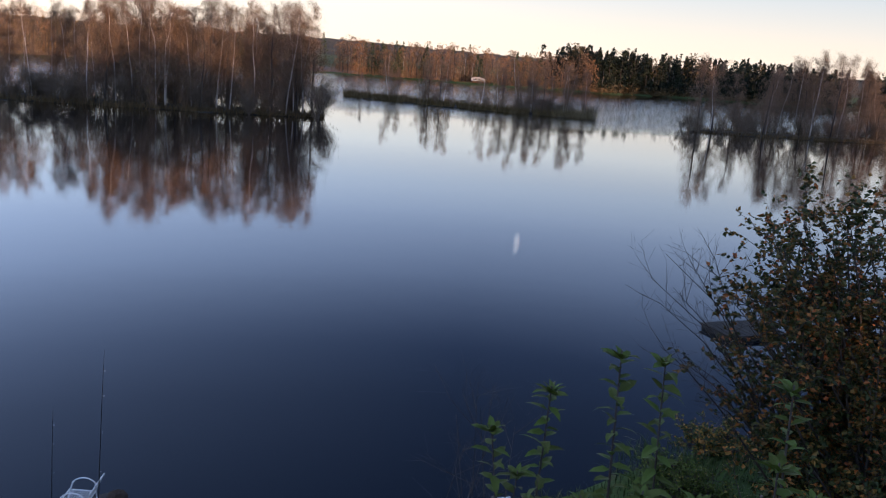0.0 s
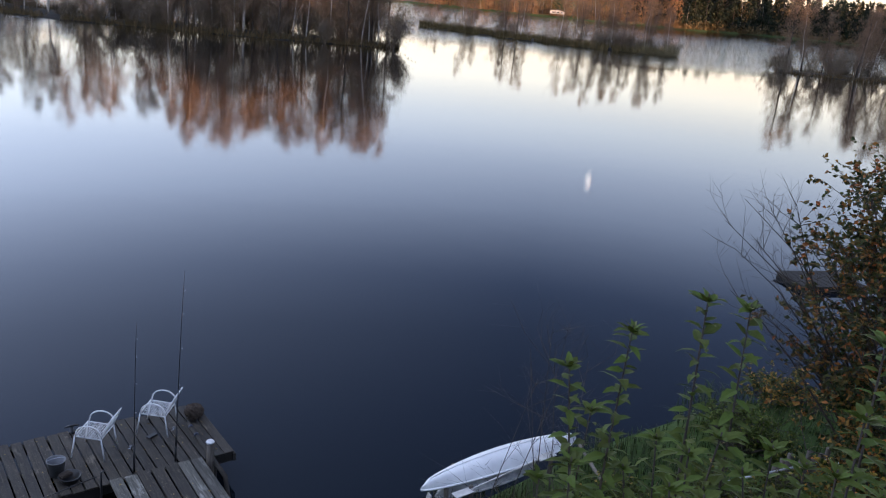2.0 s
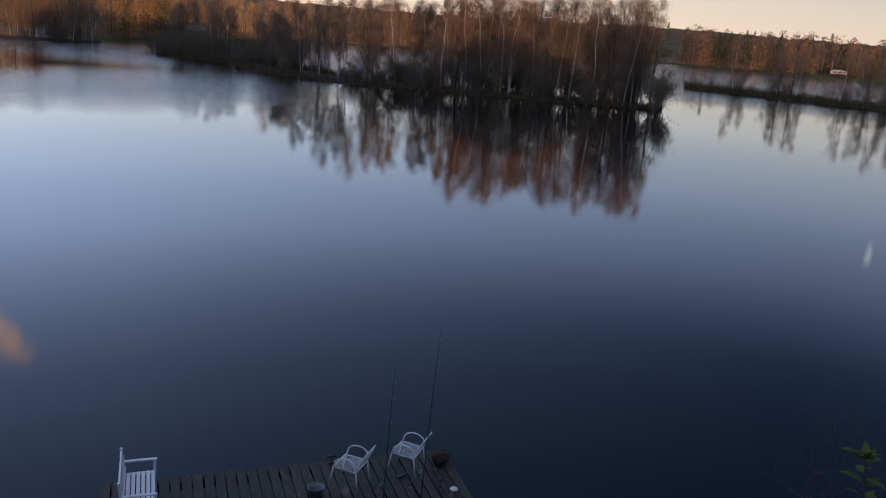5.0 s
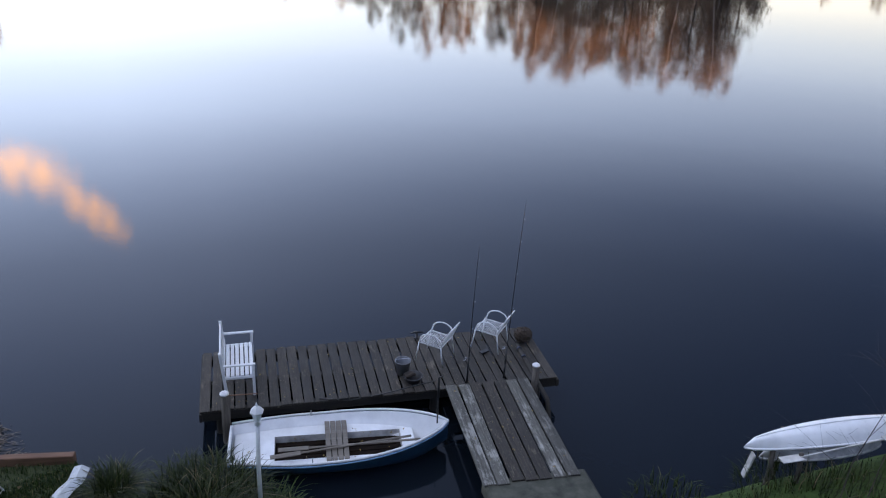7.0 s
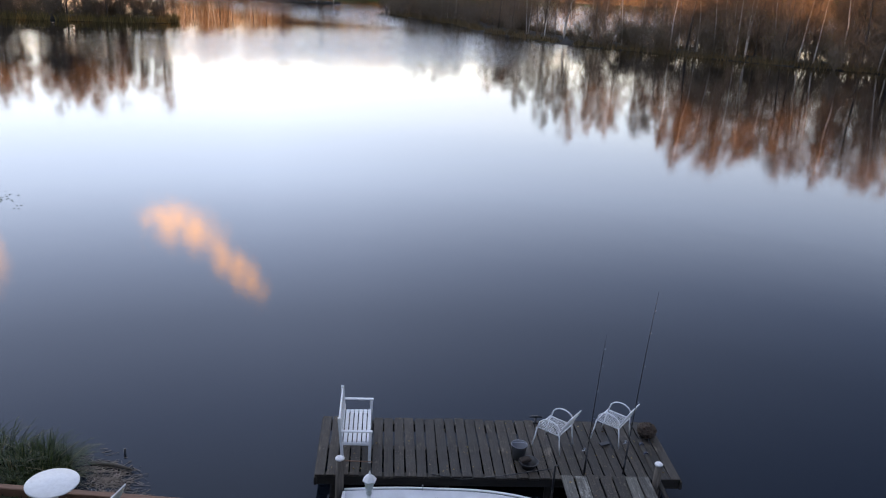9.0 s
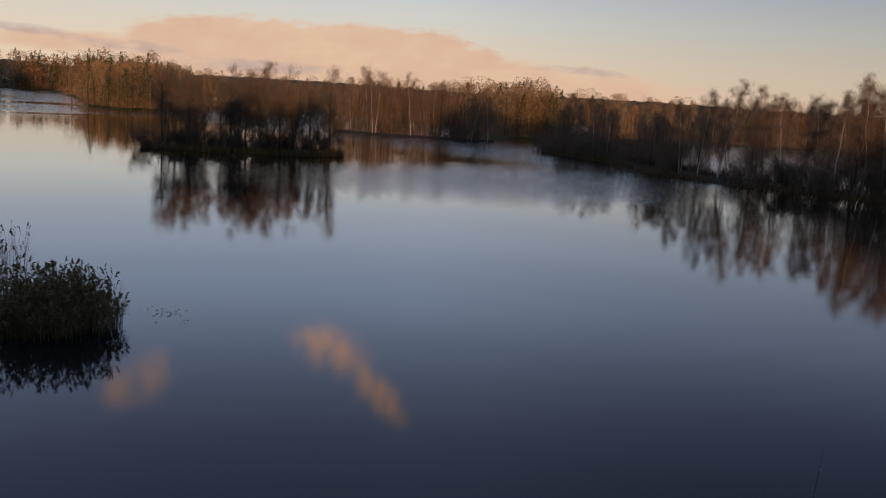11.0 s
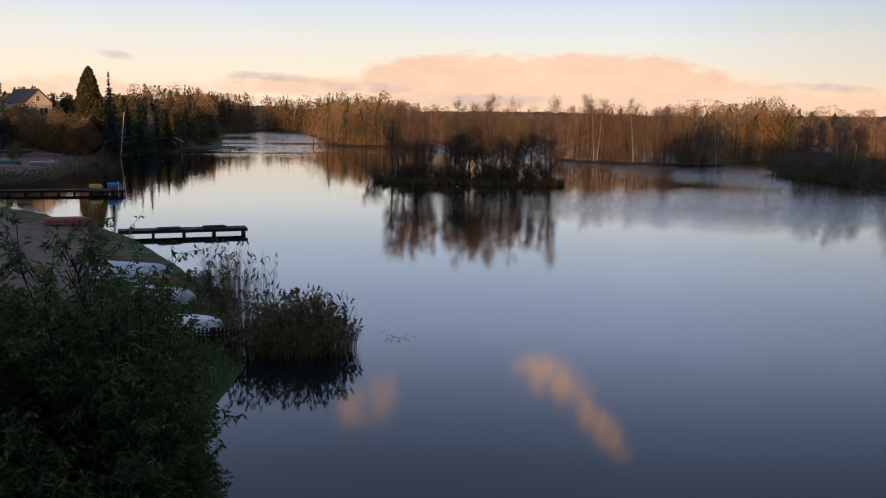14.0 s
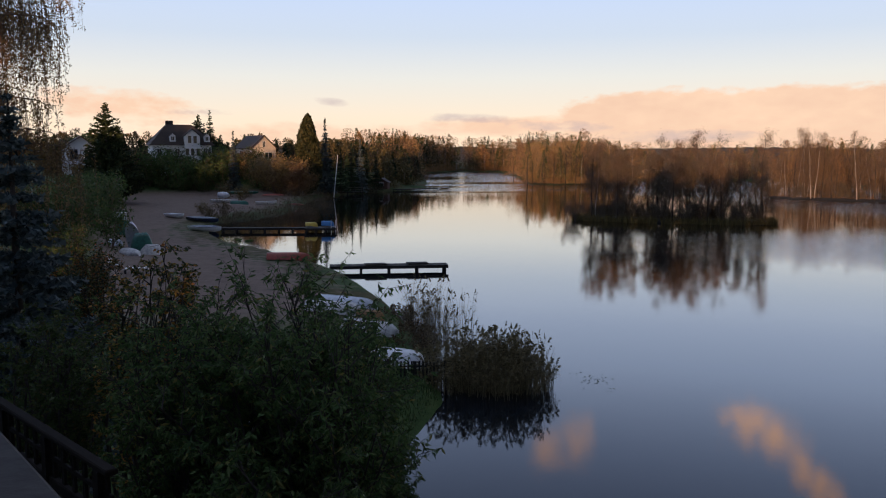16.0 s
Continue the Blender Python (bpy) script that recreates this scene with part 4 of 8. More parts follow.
M_BRUSH = grainy("dry_brush", (0.015, 0.011, 0.008), (0.055, 0.038, 0.027), 20.0, 0.95, 0.9, 0.03)


def deck(name, dark, light, pale, amount):
    """Weathered boards along y: streaked grain, worn pale patches, dark damp stains."""
    def build(t, b):
        vec = coords(t)
        rnd = t.nodes.new("ShaderNodeObjectInfo").outputs["Random"]
        off = t.nodes.new("ShaderNodeVectorMath")
        off.operation = "ADD"
        shift = t.nodes.new("ShaderNodeCombineXYZ")
        t.links.new(mth(t, "MULTIPLY", rnd, 37.0), shift.inputs[1])
        t.links.new(mth(t, "MULTIPLY", rnd, 11.0), shift.inputs[2])
        t.links.new(vec, off.inputs[0])
        t.links.new(shift.outputs[0], off.inputs[1])
        vec = off.outputs[0]
        streak = noise_of(t, vec, 3.0, 6.0, 0.7, (12.0, 0.7, 12.0))
        fine = noise_of(t, vec, 22.0, 4.0, 0.6, (5.0, 1.0, 5.0))
        patch = noise_of(t, vec, 2.6, 5.0, 0.7, (1.6, 1.0, 1.6))
        spots = noise_of(t, vec, 30.0, 3.0, 0.6)
        f = mth(t, "ADD", mth(t, "MULTIPLY", streak, 0.65), mth(t, "MULTIPLY", fine, 0.35))
        c = ramp(t, f, [(0.36, dark), (0.64, light)])
        worn = mth(t, "MULTIPLY", mth(t, "DIVIDE", mth(t, "SUBTRACT", mth(t, "ADD", mth(t, "MULTIPLY", patch, 0.7), mth(t, "MULTIPLY", streak, 0.4)), 0.64 - amount), 0.10, clamp=True), 0.85)
        c = mixc(t, worn, c, pale)
        c = mixc(t, mth(t, "MULTIPLY", mth(t, "DIVIDE", mth(t, "SUBTRACT", spots, 0.62), 0.05, clamp=True), 0.65), c, pale)
        h = t.nodes.new("ShaderNodeHueSaturation")
        t.links.new(c, h.inputs["Color"])
        t.links.new(mth(t, "ADD", mth(t, "MULTIPLY", rnd, 0.7), 0.6), h.inputs["Value"])
        t.links.new(h.outputs[0], b.inputs["Base Color"])
        t.links.new(mth(t, "ADD", mth(t, "MULTIPLY", patch, 0.5), 0.45, clamp=True), b.inputs["Roughness"])
        bump(t, b, f, 0.9, 0.012)
    return material(name, build)


M_DECK = deck("damp_deck_boards", (0.004, 0.003, 0.002), (0.044, 0.033, 0.022), (0.16, 0.135, 0.10), 0.02)
M_PALEDECK = deck("pale_worn_boards", (0.022, 0.020, 0.015), (0.12, 0.112, 0.092), (0.29, 0.28, 0.25), 0.07)

PIER = Matrix.Translation((-10.54, 10.03, 0)) @ Matrix.Rotation(math.atan2(0.6695, 0.7428), 4, "Z")


def on_pier(u, v, z=0.55, turn=0.0):
    """A pose on the pier: u along it, v towards the shore."""
    return PIER @ Matrix.Translation((u, -v, z)) @ Matrix.Rotation(radians(turn), 4, "Z")


def build_pier():
    root = thing("pier", "weathered plank pier on dark posts in the lake", "pier", m=PIER)
    board = [Geo().box((0.173 + 0.006 * (i - 1), 1.99, 0.042), None, 0.006).mesh("plank", M_DECK) for i in range(3)]
    rng = random.Random(3)
    for i in range(33):
        b = part("plank", board[i % 3], None, root)
        b.matrix_basis = Matrix.Translation((0.1 + i * 0.199, -0.995 + rng.gauss(0, 0.016), 0.53 + rng.gauss(0, 0.004))) @ Matrix.Rotation(rng.gauss(0, 0.005), 4, "Z")
    long_beam = Geo().box((6.5, 0.14, 0.18), None, 0.01).mesh("beam", M_BEAM)
    for v in (0.10, 1.0, 1.88):
        part("beam", long_beam, None, root).matrix_basis = Matrix.Translation((3.28, -v, 0.415))
    edge = Geo().box((0.05, 2.0, 0.16), None, 0.008).mesh("beam", M_BEAM)
    for u in (0.02, 6.56):
        part("beam", edge, None, root).matrix_basis = Matrix.Translation((u, -0.99, 0.42))
    leg = Geo().tube([(0, 0, -1.5), (0, 0, 0.5)], 0.085, 10).mesh("post", M_BEAM)
    for u in (0.35, 2.3, 4.2, 6.2):
        for v in (0.15, 1.82):
            part("post", leg, None, root).matrix_basis = Matrix.Translation((u, -v, 0))
    return root


def build_gangway():
    root = thing("gangway", "sloping plank gangway with pale worn outer boards", "gangway", m=on_pier(5.10, 3.42, 0.0, -1.5))
    board = Geo().box((0.200, 2.80, 0.045), None, 0.006)
    dark, pale = board.mesh("plank", M_DECK), board.mesh("plank", M_PALEDECK)
    rng = random.Random(5)
    for i in range(7):
        b = part("plank", pale if i in (0, 1, 5, 6) else dark, None, root, "pale worn board" if i in (0, 1, 5, 6) else "")
        b.matrix_basis = Matrix.Translation((-0.684 + i * 0.228, rng.gauss(0, 0.015), 0.615 + rng.gauss(0, 0.003))) @ Matrix.Rotation(rng.gauss(0, 0.004), 4, "Z")
    joist = Geo().box((0.10, 2.7, 0.16), None, 0.01).mesh("beam", M_BEAM)
    for u in (-0.68, 0.0, 0.68):
        part("beam", joist, None, root).matrix_basis = Matrix.Translation((u, 0, 0.51))
    return root


def build_garden_chair():
    """White metal armchair; it faces its own +x."""
    root = thing("garden_chair", "white metal garden chair with a wire-mesh seat", "chair", "chairs on the pier")
    w, dpt, seat = 0.26, 0.23, 0.42
    for sx, sy in ((1, 1), (1, -1)):
        part("leg", Geo().tube([(0.30, sy * 0.27, 0.0), (0.26, sy * w, 0.22), (dpt, sy * w, seat)], 0.013, 8), M_WHITE, root, smooth=True)
    for sy in (1, -1):
        part("leg", Geo().tube([(-0.29, sy * 0.27, 0.0), (-0.25, sy * w, 0.25), (-dpt, sy * w, seat)], 0.013, 8), M_WHITE, root, smooth=True)
        loop = [(dpt * 0.95, sy * w, seat)]
        for k in range(9):
            a = math.pi * k / 8
            loop.append((-0.02 + 0.22 * math.cos(a), sy * (w + 0.015), seat + 0.06 + 0.17 * math.sin(a)))
        loop.append((-dpt - 0.02, sy * w, seat + 0.02))
        part("armrest", Geo().tube(loop, 0.013, 8), M_WHITE, root, smooth=True)
    rim = [(dpt, -w, seat), (dpt, w, seat), (-dpt, w, seat - 0.02), (-dpt, -w, seat - 0.02), (dpt, -w, seat)]
    g = Geo().tube(rim, 0.012, 8)
    for k in range(1, 15):
        y = -w + 2 * w * k / 15
        g.tube([(dpt, y, seat), (0, y, seat - 0.015), (-dpt, y, seat - 0.02)], 0.0035, 4, caps=False)
    for k in range(1, 11):
        x = -dpt + 2 * dpt * k / 11
        g.tube([(x, -w, seat - 0.01), (x, w, seat - 0.01)], 0.0035, 4, caps=False)
    part("seat", g, M_WHITE, root, "white wire mesh")
    top = lambda y: (-dpt - 0.17, y, 0.79)
    g = Geo().tube([(-dpt, -w, seat), (-dpt - 0.10, -w, 0.66), top(-w * 0.8), top(w * 0.8), (-dpt - 0.10, w, 0.66), (-dpt, w, seat)], 0.012, 8)
    for k in range(1, 15):
        y = -w + 2 * w * k / 15
        g.tube([(-dpt, y, seat), (-dpt - 0.10, y, 0.62), (-dpt - 0.165, y * 0.9, 0.785)], 0.0035, 4, caps=False)
    for k in range(1, 8):
        f = k / 8
        g.tube([(-dpt - 0.17 * f, -w, seat + 0.37 * f), (-dpt - 0.17 * f, w, seat + 0.37 * f)], 0.0035, 4, caps=False)
    part("backrest", g, M_WHITE, root, "white wire mesh")
    return root


def build_bench():
    """White slatted bench facing its own +x, 1.2 m long."""
    root = thing("garden_bench", "white painted slatted wooden garden bench", "bench", m=on_pier(0.70, 1.0))
    slat = Geo().box((0.062, 1.14, 0.022), None, 0.004).mesh("seat_slat", M_WHITE)
    for k in range(6):
        part("seat_slat", slat, None, root).matrix_basis = Matrix.Translation((-0.19 + k * 0.082, 0, 0.41 - 0.008 * (5 - k) * 0.3))
    rail = Geo().box((0.03, 1.14, 0.06), None, 0.005).mesh("back_rail", M_WHITE)
    for z, x in ((0.50, -0.25), (0.84, -0.30)):
        part("back_rail", rail, None, root).matrix_basis = Matrix.Translation((x, 0, z))
    upright = Geo().box((0.018, 0.05, 0.32), None, 0.004).mesh("back_slat", M_WHITE)
    for k in range(11):
        part("back_slat", upright, None, root).matrix_basis = Matrix.Translation((-0.275, -0.5 + k * 0.1, 0.67)) @ Matrix.Rotation(radians(-8), 4, "Y")
    for sy in (-1, 1):
        y = sy * 0.585
        part("leg", Geo().box((0.05, 0.05, 0.62), Matrix.Translation((0.25, y, 0.31)), 0.006), M_WHITE, root)
        part("leg", Geo().box((0.05, 0.05, 0.90), Matrix.Translation((-0.265, y, 0.45)) @ Matrix.Rotation(radians(-5), 4, "Y"), 0.006), M_WHITE, root)
        part("armrest", Geo().box((0.58, 0.06, 0.028), Matrix.Translation((0.0, y, 0.63)), 0.008), M_WHITE, root)
        part("seat_rail", Geo().box((0.50, 0.03, 0.05), Matrix.Translation((0, y * 0.98, 0.37)), 0.005), M_WHITE, root)
    return root


def hull_shape(s):
    """Half beam, sheer height, keel height at s from stern to bow of a rowing boat of unit length."""
    beam = 0.37 + 0.13 * math.sin(math.pi * min(1.0, s * 1.15 + 0.05)) if s < 0.45 else 0.499 * (1 - ((s - 0.45) / 0.55) ** 2.3) ** 0.75
    return max(beam, 0.004), 0.40 + 0.17 * max(0.0, s - 0.35) ** 1.6 / 0.5, -0.10 + 0.30 * max(0.0, (s - 0.72) / 0.28) ** 2.2


def hull_loft(length, width, inset=0.0, floor=None, n=26, deep=1.0, tall=1.0):
    """Skin of a hull along x from the stern; inset and floor give the inner skin."""
    g, k, vs = Geo(), 9, []
    for i in range(n):
        s = i / (n - 1)
        b, top, keel = hull_shape(s)
        b, top, keel = max(0.006, b * width - inset), top * tall, keel * deep
        if floor is not None:
            keel = max(keel + inset, floor) if b > 0.05 else top - 0.02
        for j in range(k):
            a = -1 + 2 * j / (k - 1)
            vs.append((s * length * (1 - (0.0 if floor is None else 0.008)), b * math.copysign(abs(a) ** (0.75 if abs(a) > 0.4 else 0.9), a), keel + (top - keel) * abs(a) ** 2.6))
    g.add(vs, [(i * k + j, (i + 1) * k + j, (i + 1) * k + j + 1, i * k + j + 1) for i in range(n - 1) for j in range(k - 1)])
    return g, vs, k, n


M_WELL = grainy("wet_boat_floor", (0.003, 0.002, 0.0015), (0.022, 0.014, 0.009), 6.0, 0.9, 0.3, 0.005, (1, 8, 8))
M_WELL.node_tree.nodes["Principled BSDF"].inputs["Specular IOR Level"].default_value = 0.12


def build_rowing_boat():
    root = thing("rowing_boat", "white and blue rowing boat moored at the pier", "boat", m=on_pier(0.50, 2.71, -0.03, -4.0))
    L, W = 3.68, 1.41
    g, vs, k, n = hull_loft(L, W)
    g.add(vs[:k], [tuple(range(k))])
    part("hull", g, M_BLUE, root, "dark blue outer hull", smooth=True)
    stripe = Geo()
    for j in (0, k - 1):
        stripe.tube([Vector(vs[i * k + j]) + Vector((0, math.copysign(0.012, vs[i * k + j][1]), -0.035)) for i in range(n)], 0.016, 6)
    part("rubbing_strake", stripe, plain("pale_blue_paint", (0.22, 0.38, 0.58), 0.4), root, "pale blue strake below the gunwale", smooth=True)
    gi, vi, k, n = hull_loft(L, W, 0.035, 0.02)
    gi.add(vi[:k], [tuple(range(k))[::-1]])
    part("inner_hull", gi, M_WHITEHULL, root, "white inside with dirt stains", smooth=True)
    rim = Geo()
    for j in (0, k - 1):
        rim.tube([Vector(vs[i * k + j]) + Vector((0, 0, 0.008)) for i in range(n)], 0.022, 8)
    part("gunwale", rim, M_WHITE, root, smooth=True)
    part("transom", Geo().box((0.05, 0.98, 0.05), Matrix.Translation((0.0, 0, 0.40)), 0.012), M_WHITE, root)
    # a white bench runs all round a sunken well with a dark wet floor
    x0, x1, hw, zt = 0.72, 2.88, 0.33, 0.235
    ledge, stops = Geo(), sorted([0.06, 0.30, x0, 1.0, 1.3, 1.6, 1.9, 2.2, 2.5, 2.7, x1, 3.0, 3.1])
    edge_y = [(hull_shape(x / L)[0] * W - 0.035) * 0.84 for x in stops]
    for xa, xb, ya, yb in zip(stops, stops[1:], edge_y, edge_y[1:]):
        inner = hw if xa >= x0 and xb <= x1 else 0.0
        for sy in (-1, 1):
            ledge.add([(xa, sy * inner, zt), (xb, sy * inner, zt), (xb, sy * yb, zt + 0.012), (xa, sy * ya, zt + 0.012)], [(0, 1, 2, 3) if sy > 0 else (3, 2, 1, 0)])
    part("bench", ledge, M_WHITEHULL, root, "white moulded bench round the well")
    for sy in (-1, 1):
        part("well_wall", Geo().box((x1 - x0, 0.012, 0.15), Matrix.Translation(((x0 + x1) / 2, sy * (hw + 0.004), zt - 0.078))), M_OLDWHITE, root)
    for x in (x0, x1):
        part("well_wall", Geo().box((0.012, 2 * hw, 0.15), Matrix.Translation((x, 0, zt - 0.078))), M_OLDWHITE, root)
    board = Geo().box((0.085, 1.10, 0.024), None, 0.005).mesh("thwart_slat", M_OAR)
    for q in range(4):
        part("thwart_slat", board, None, root).matrix_basis = Matrix.Translation((1.62 + q * 0.098, 0, 0.325))
    floor_board = Geo().box((2.0, 0.105, 0.018), None, 0.004).mesh("floor_board", M_WELL)
    for q in range(5):
        part("floor_board", floor_board, None, root).matrix_basis = Matrix.Translation((1.80, -0.25 + q * 0.125, 0.112))
    part("bilge_water", Geo().box((2.14, 0.65, 0.01), Matrix.Translation((1.80, 0, 0.100))), M_WELL, root, "dark bilge water with leaves")
    part("fender_stake", Geo().tube([(3.50, 0.06, 0.50), (3.50, 0.06, 0.95)], 0.014, 6), M_BLACK, root)
    part("rowlock", Geo().tube([(1.35, 0.66, 0.40), (1.35, 0.67, 0.50)], 0.012, 6), M_STEEL, root)
    part("rowlock", Geo().tube([(1.35, -0.66, 0.40), (1.35, -0.67, 0.50)], 0.012, 6), M_STEEL, root)
    return root


def build_oar(m):
    root = thing("oar", "grey weathered wooden oar lying in the boat", "oar", "oars in the boat", m=m)
    part("shaft", Geo().tube([(0, 0, 0), (1.9, 0, 0)], [0.016, 0.020], 8), M_OAR, root, smooth=True)
    part("blade", Geo().box((0.50, 0.10, 0.014), Matrix.Translation((-0.24, 0, 0)), 0.006), M_OAR, root)
    return root


def build_lamp_post():
    root = thing("lamp_post", "white garden lamp post with a lantern head", "street lamp", m=Matrix.Translation((-6.98, 7.50, 0.40)))
    part("pole", Geo().tube([(0, 0, -0.4), (0.0, 0, 0.7), (0.03, 0, 1.42)], [0.036, 0.034, 0.030], 12), M_WHITE, root, smooth=True)
    part("collar", Geo().lathe([(0.0234, 1.384), (0.0429, 1.4), (0.0468, 1.424), (0.0312, 1.448), (0.0585, 1.48)], 14, Matrix.Translation((0.03, 0, 0))), M_WHITE, root, smooth=True)
    part("lantern", Geo().lathe([(0.0546, 1.48), (0.078, 1.608), (0.0819, 1.624)], 6, Matrix.Translation((0.03, 0, 0))), M_LAMPGLASS, root, "milky lantern glass")
    cap = part("lantern_roof", Geo().lathe([(0.1014, 1.616), (0.1053, 1.632), (0.0624, 1.688), (0.0234, 1.72)], 6, Matrix.Translation((0.03, 0, 0))), M_WHITE, root)
    part("finial", Geo().lathe([(0.0094, 1.712), (0.0172, 1.736), (0.0109, 1.76), (0.0016, 1.784)], 10, Matrix.Translation((0.03, 0, 0))), M_WHITE, cap, smooth=True)
    return root


def build_fishing_rod(u, v, h, lean):
    root = thing("fishing_rod", "black carbon fishing rod standing in a rod holder", "fishing rod", "fishing rods", m=on_pier(u, v, 0.555))
    line = [Vector((lean[0] * h * f + 0.05 * f ** 3 * h * 0.2, lean[1] * h * f, h * f)) for f in (0.02, 0.2, 0.45, 0.7, 0.9, 1.0)]
    part("blank", Geo().tube(line, [0.012, 0.010, 0.008, 0.006, 0.004, 0.003], 7), M_BLACK, root, smooth=True)
    part("grip", Geo().tube([line[0], line[0].lerp(line[1], 0.95)], 0.019, 8), M_BLACK, root, smooth=True)
    p = line[0].lerp(line[1], 0.95)
    reel = part("reel", Geo().lathe([(0.02, -0.03), (0.038, -0.025), (0.03, 0), (0.038, 0.025), (0.02, 0.03)], 12, Matrix.Translation(p + Vector((-0.06, -0.02, 0))) @ Matrix.Rotation(1.2, 4, "Y") @ Matrix.Scale(0.8, 4)), M_GREY, root, "small grey spinning reel", smooth=True)
    part("reel_handle", Geo().tube([p + Vector((-0.06, -0.02, 0)), p + Vector((-0.09, -0.10, 0.02)), p + Vector((-0.13, -0.10, 0.02))], 0.006, 6), M_STEEL, reel)
    part("holder", Geo().tube([(0, 0, 0.0), (0.01, 0, 0.30)], 0.020, 8), M_BLACK, root, smooth=True)
    for f in (0.4, 0.6, 0.78, 0.9):
        q = line[0].lerp(line[-1], f)
        part("guide_ring", Geo().tube([q + Vector((0.014 * math.cos(a) + 0.014, 0, 0.014 * math.sin(a))) for a in (0, 1.3, 2.6, 3.9, 5.2, 6.28)], 0.002, 4, caps=False), M_STEEL, root)
    return root


def build_mooring_post(m, h, r, label):
    root = thing("mooring_post", label, "post", "mooring posts", m=m)
    part("shaft", Geo().tube([(0, 0, -1.6), (0.0, 0, h * 0.4), (0.01, 0, h)], [r * 1.05, r, r * 0.97], 14), M_POST, root, smooth=True)
    part("cap", Geo().lathe([(r * 1.02, h - 0.01), (r * 1.08, h + 0.012), (r * 0.9, h + 0.028)], 16), M_POSTTOP, root, "pale flat cap", smooth=True)
    return root


build_pier()
build_gangway()
chair = build_garden_chair()
chair.matrix_basis = on_pier(4.41, 0.90, 0.552, 141.5)
copy_thing(chair, on_pier(5.61, 0.61, 0.552, 141.5))
build_bench()
build_rowing_boat()
BOAT = on_pier(0.50, 2.71, -0.03, -4.0)
build_oar(BOAT @ Matrix.Translation((1.15, -0.34, 0.372)) @ Matrix.Rotation(radians(8), 4, "Z"))
build_oar(BOAT @ Matrix.Translation((1.28, -0.22, 0.372)) @ Matrix.Rotation(radians(1), 4, "Z"))
build_lamp_post()
build_fishing_rod(4.80, 1.86, 2.75, (0.02, 0.0))
build_fishing_rod(5.52, 1.84, 3.55, (0.035, 0.0))
post = build_mooring_post(on_pier(0.45, 2.14, 0), 0.98, 0.075, "dark mooring post with a pale cap by the pier")
part("bracket", Geo().tube([(0.02, 0.02, 0.93), (0.55, 0.04, 0.90)], 0.010, 6), M_REDWOOD, post)
build_mooring_post(on_pier(6.05, 2.10, 0), 0.93, 0.070, "dark mooring post with a pale cap by the gangway")
M_NAVYBAND = plain("navy_band", (0.02, 0.03, 0.06), 0.5)
pole = thing("mooring_pole", "dark round pole leaning over the pier edge", "pole", m=on_pier(0, 0, 0))
part("shaft", Geo().tube([(6.12, -0.80, 0.61), (6.13, -2.6, 0.50), (6.14, -3.1, -0.6)], 0.042, 10), M_BEAM, pole, smooth=True)
part("ring", Geo().tube([(6.12, -0.92, 0.61), (6.12, -0.97, 0.61)], 0.046, 10), M_NAVYBAND, pole)
part("ring", Geo().tube([(6.12, -1.22, 0.60), (6.12, -1.26, 0.597)], 0.046, 10), M_NAVYBAND, pole)


def build_bucket():
    root = thing("bucket", "grey plastic bucket on the pier planks", "bucket", m=on_pier(3.68, 1.36, 0.553))
    part("body", Geo().lathe([(0.11, 0.0), (0.145, 0.27), (0.155, 0.275), (0.155, 0.29), (0.138, 0.285), (0.105, 0.03), (0.02, 0.02)], 20), M_GREY, root, smooth=True)
    part("handle", Geo().tube([(0.15 * math.cos(a), 0.03, 0.27 + 0.12 * math.sin(a) * 0.3) for a in np.linspace(0, math.pi, 9)], 0.004, 6), M_STEEL, root)


def build_basin():
    root = thing("basin", "dark round basin with a brush lying in it", "basin", m=on_pier(3.82, 1.66, 0.553))
    part("bowl", Geo().lathe([(0.12, 0.0), (0.17, 0.11), (0.185, 0.115), (0.185, 0.13), (0.16, 0.12), (0.11, 0.02), (0.01, 0.018)], 22), M_BLACK, root, smooth=True)
    nr = np.random.default_rng(2)
    part("brush", Geo().box((0.20, 0.12, 0.07), Matrix.Translation((-0.06, 0.05, 0.12)) @ Matrix.Rotation(0.4, 4, "Z"), 0.03), M_BRUSH, root, "brown bristly brush")


def build_cleat():
    root = thing("cleat", "black iron mooring cleat on the pier edge", "cleat", m=on_pier(4.21, 0.10, 0.551))
    part("stem", Geo().lathe([(0.06, 0), (0.03, 0.02), (0.03, 0.12)], 10), M_BLACK, root, smooth=True)
    part("horn", Geo().tube([(-0.13, 0, 0.13), (-0.05, 0, 0.14), (0.05, 0, 0.14), (0.13, 0, 0.13)], [0.012, 0.022, 0.022, 0.012], 8), M_BLACK, root, smooth=True)


build_bucket()
build_basin()
build_cleat()
nr = np.random.default_rng(8)
ball = Geo()
rows, cols = 12, 20
vs = []
for i in range(rows + 1):
    for j in range(cols):
        p = Vector((math.sin(math.pi * i / rows) * math.cos(6.2832 * j / cols), math.sin(math.pi * i / rows) * math.sin(6.2832 * j / cols), math.cos(math.pi * i / rows)))
        r = 0.16 * (1 + 0.16 * noise.noise(p * 3.1) + 0.08 * noise.noise(p * 9.0))
        vs.append((p.x * r * 1.15, p.y * r * 1.05, p.z * r * 0.92 + 0.14))
ball.add(vs, [(i * cols + j, (i + 1) * cols + j, (i + 1) * cols + (j + 1) % cols, i * cols + (j + 1) % cols) for i in range(rows) for j in range(cols)])
c = nr.normal(size=(500, 3))
c = c / np.linalg.norm(c, axis=1)[:, None] * 0.165 * np.array([1.15, 1.05, 0.92])
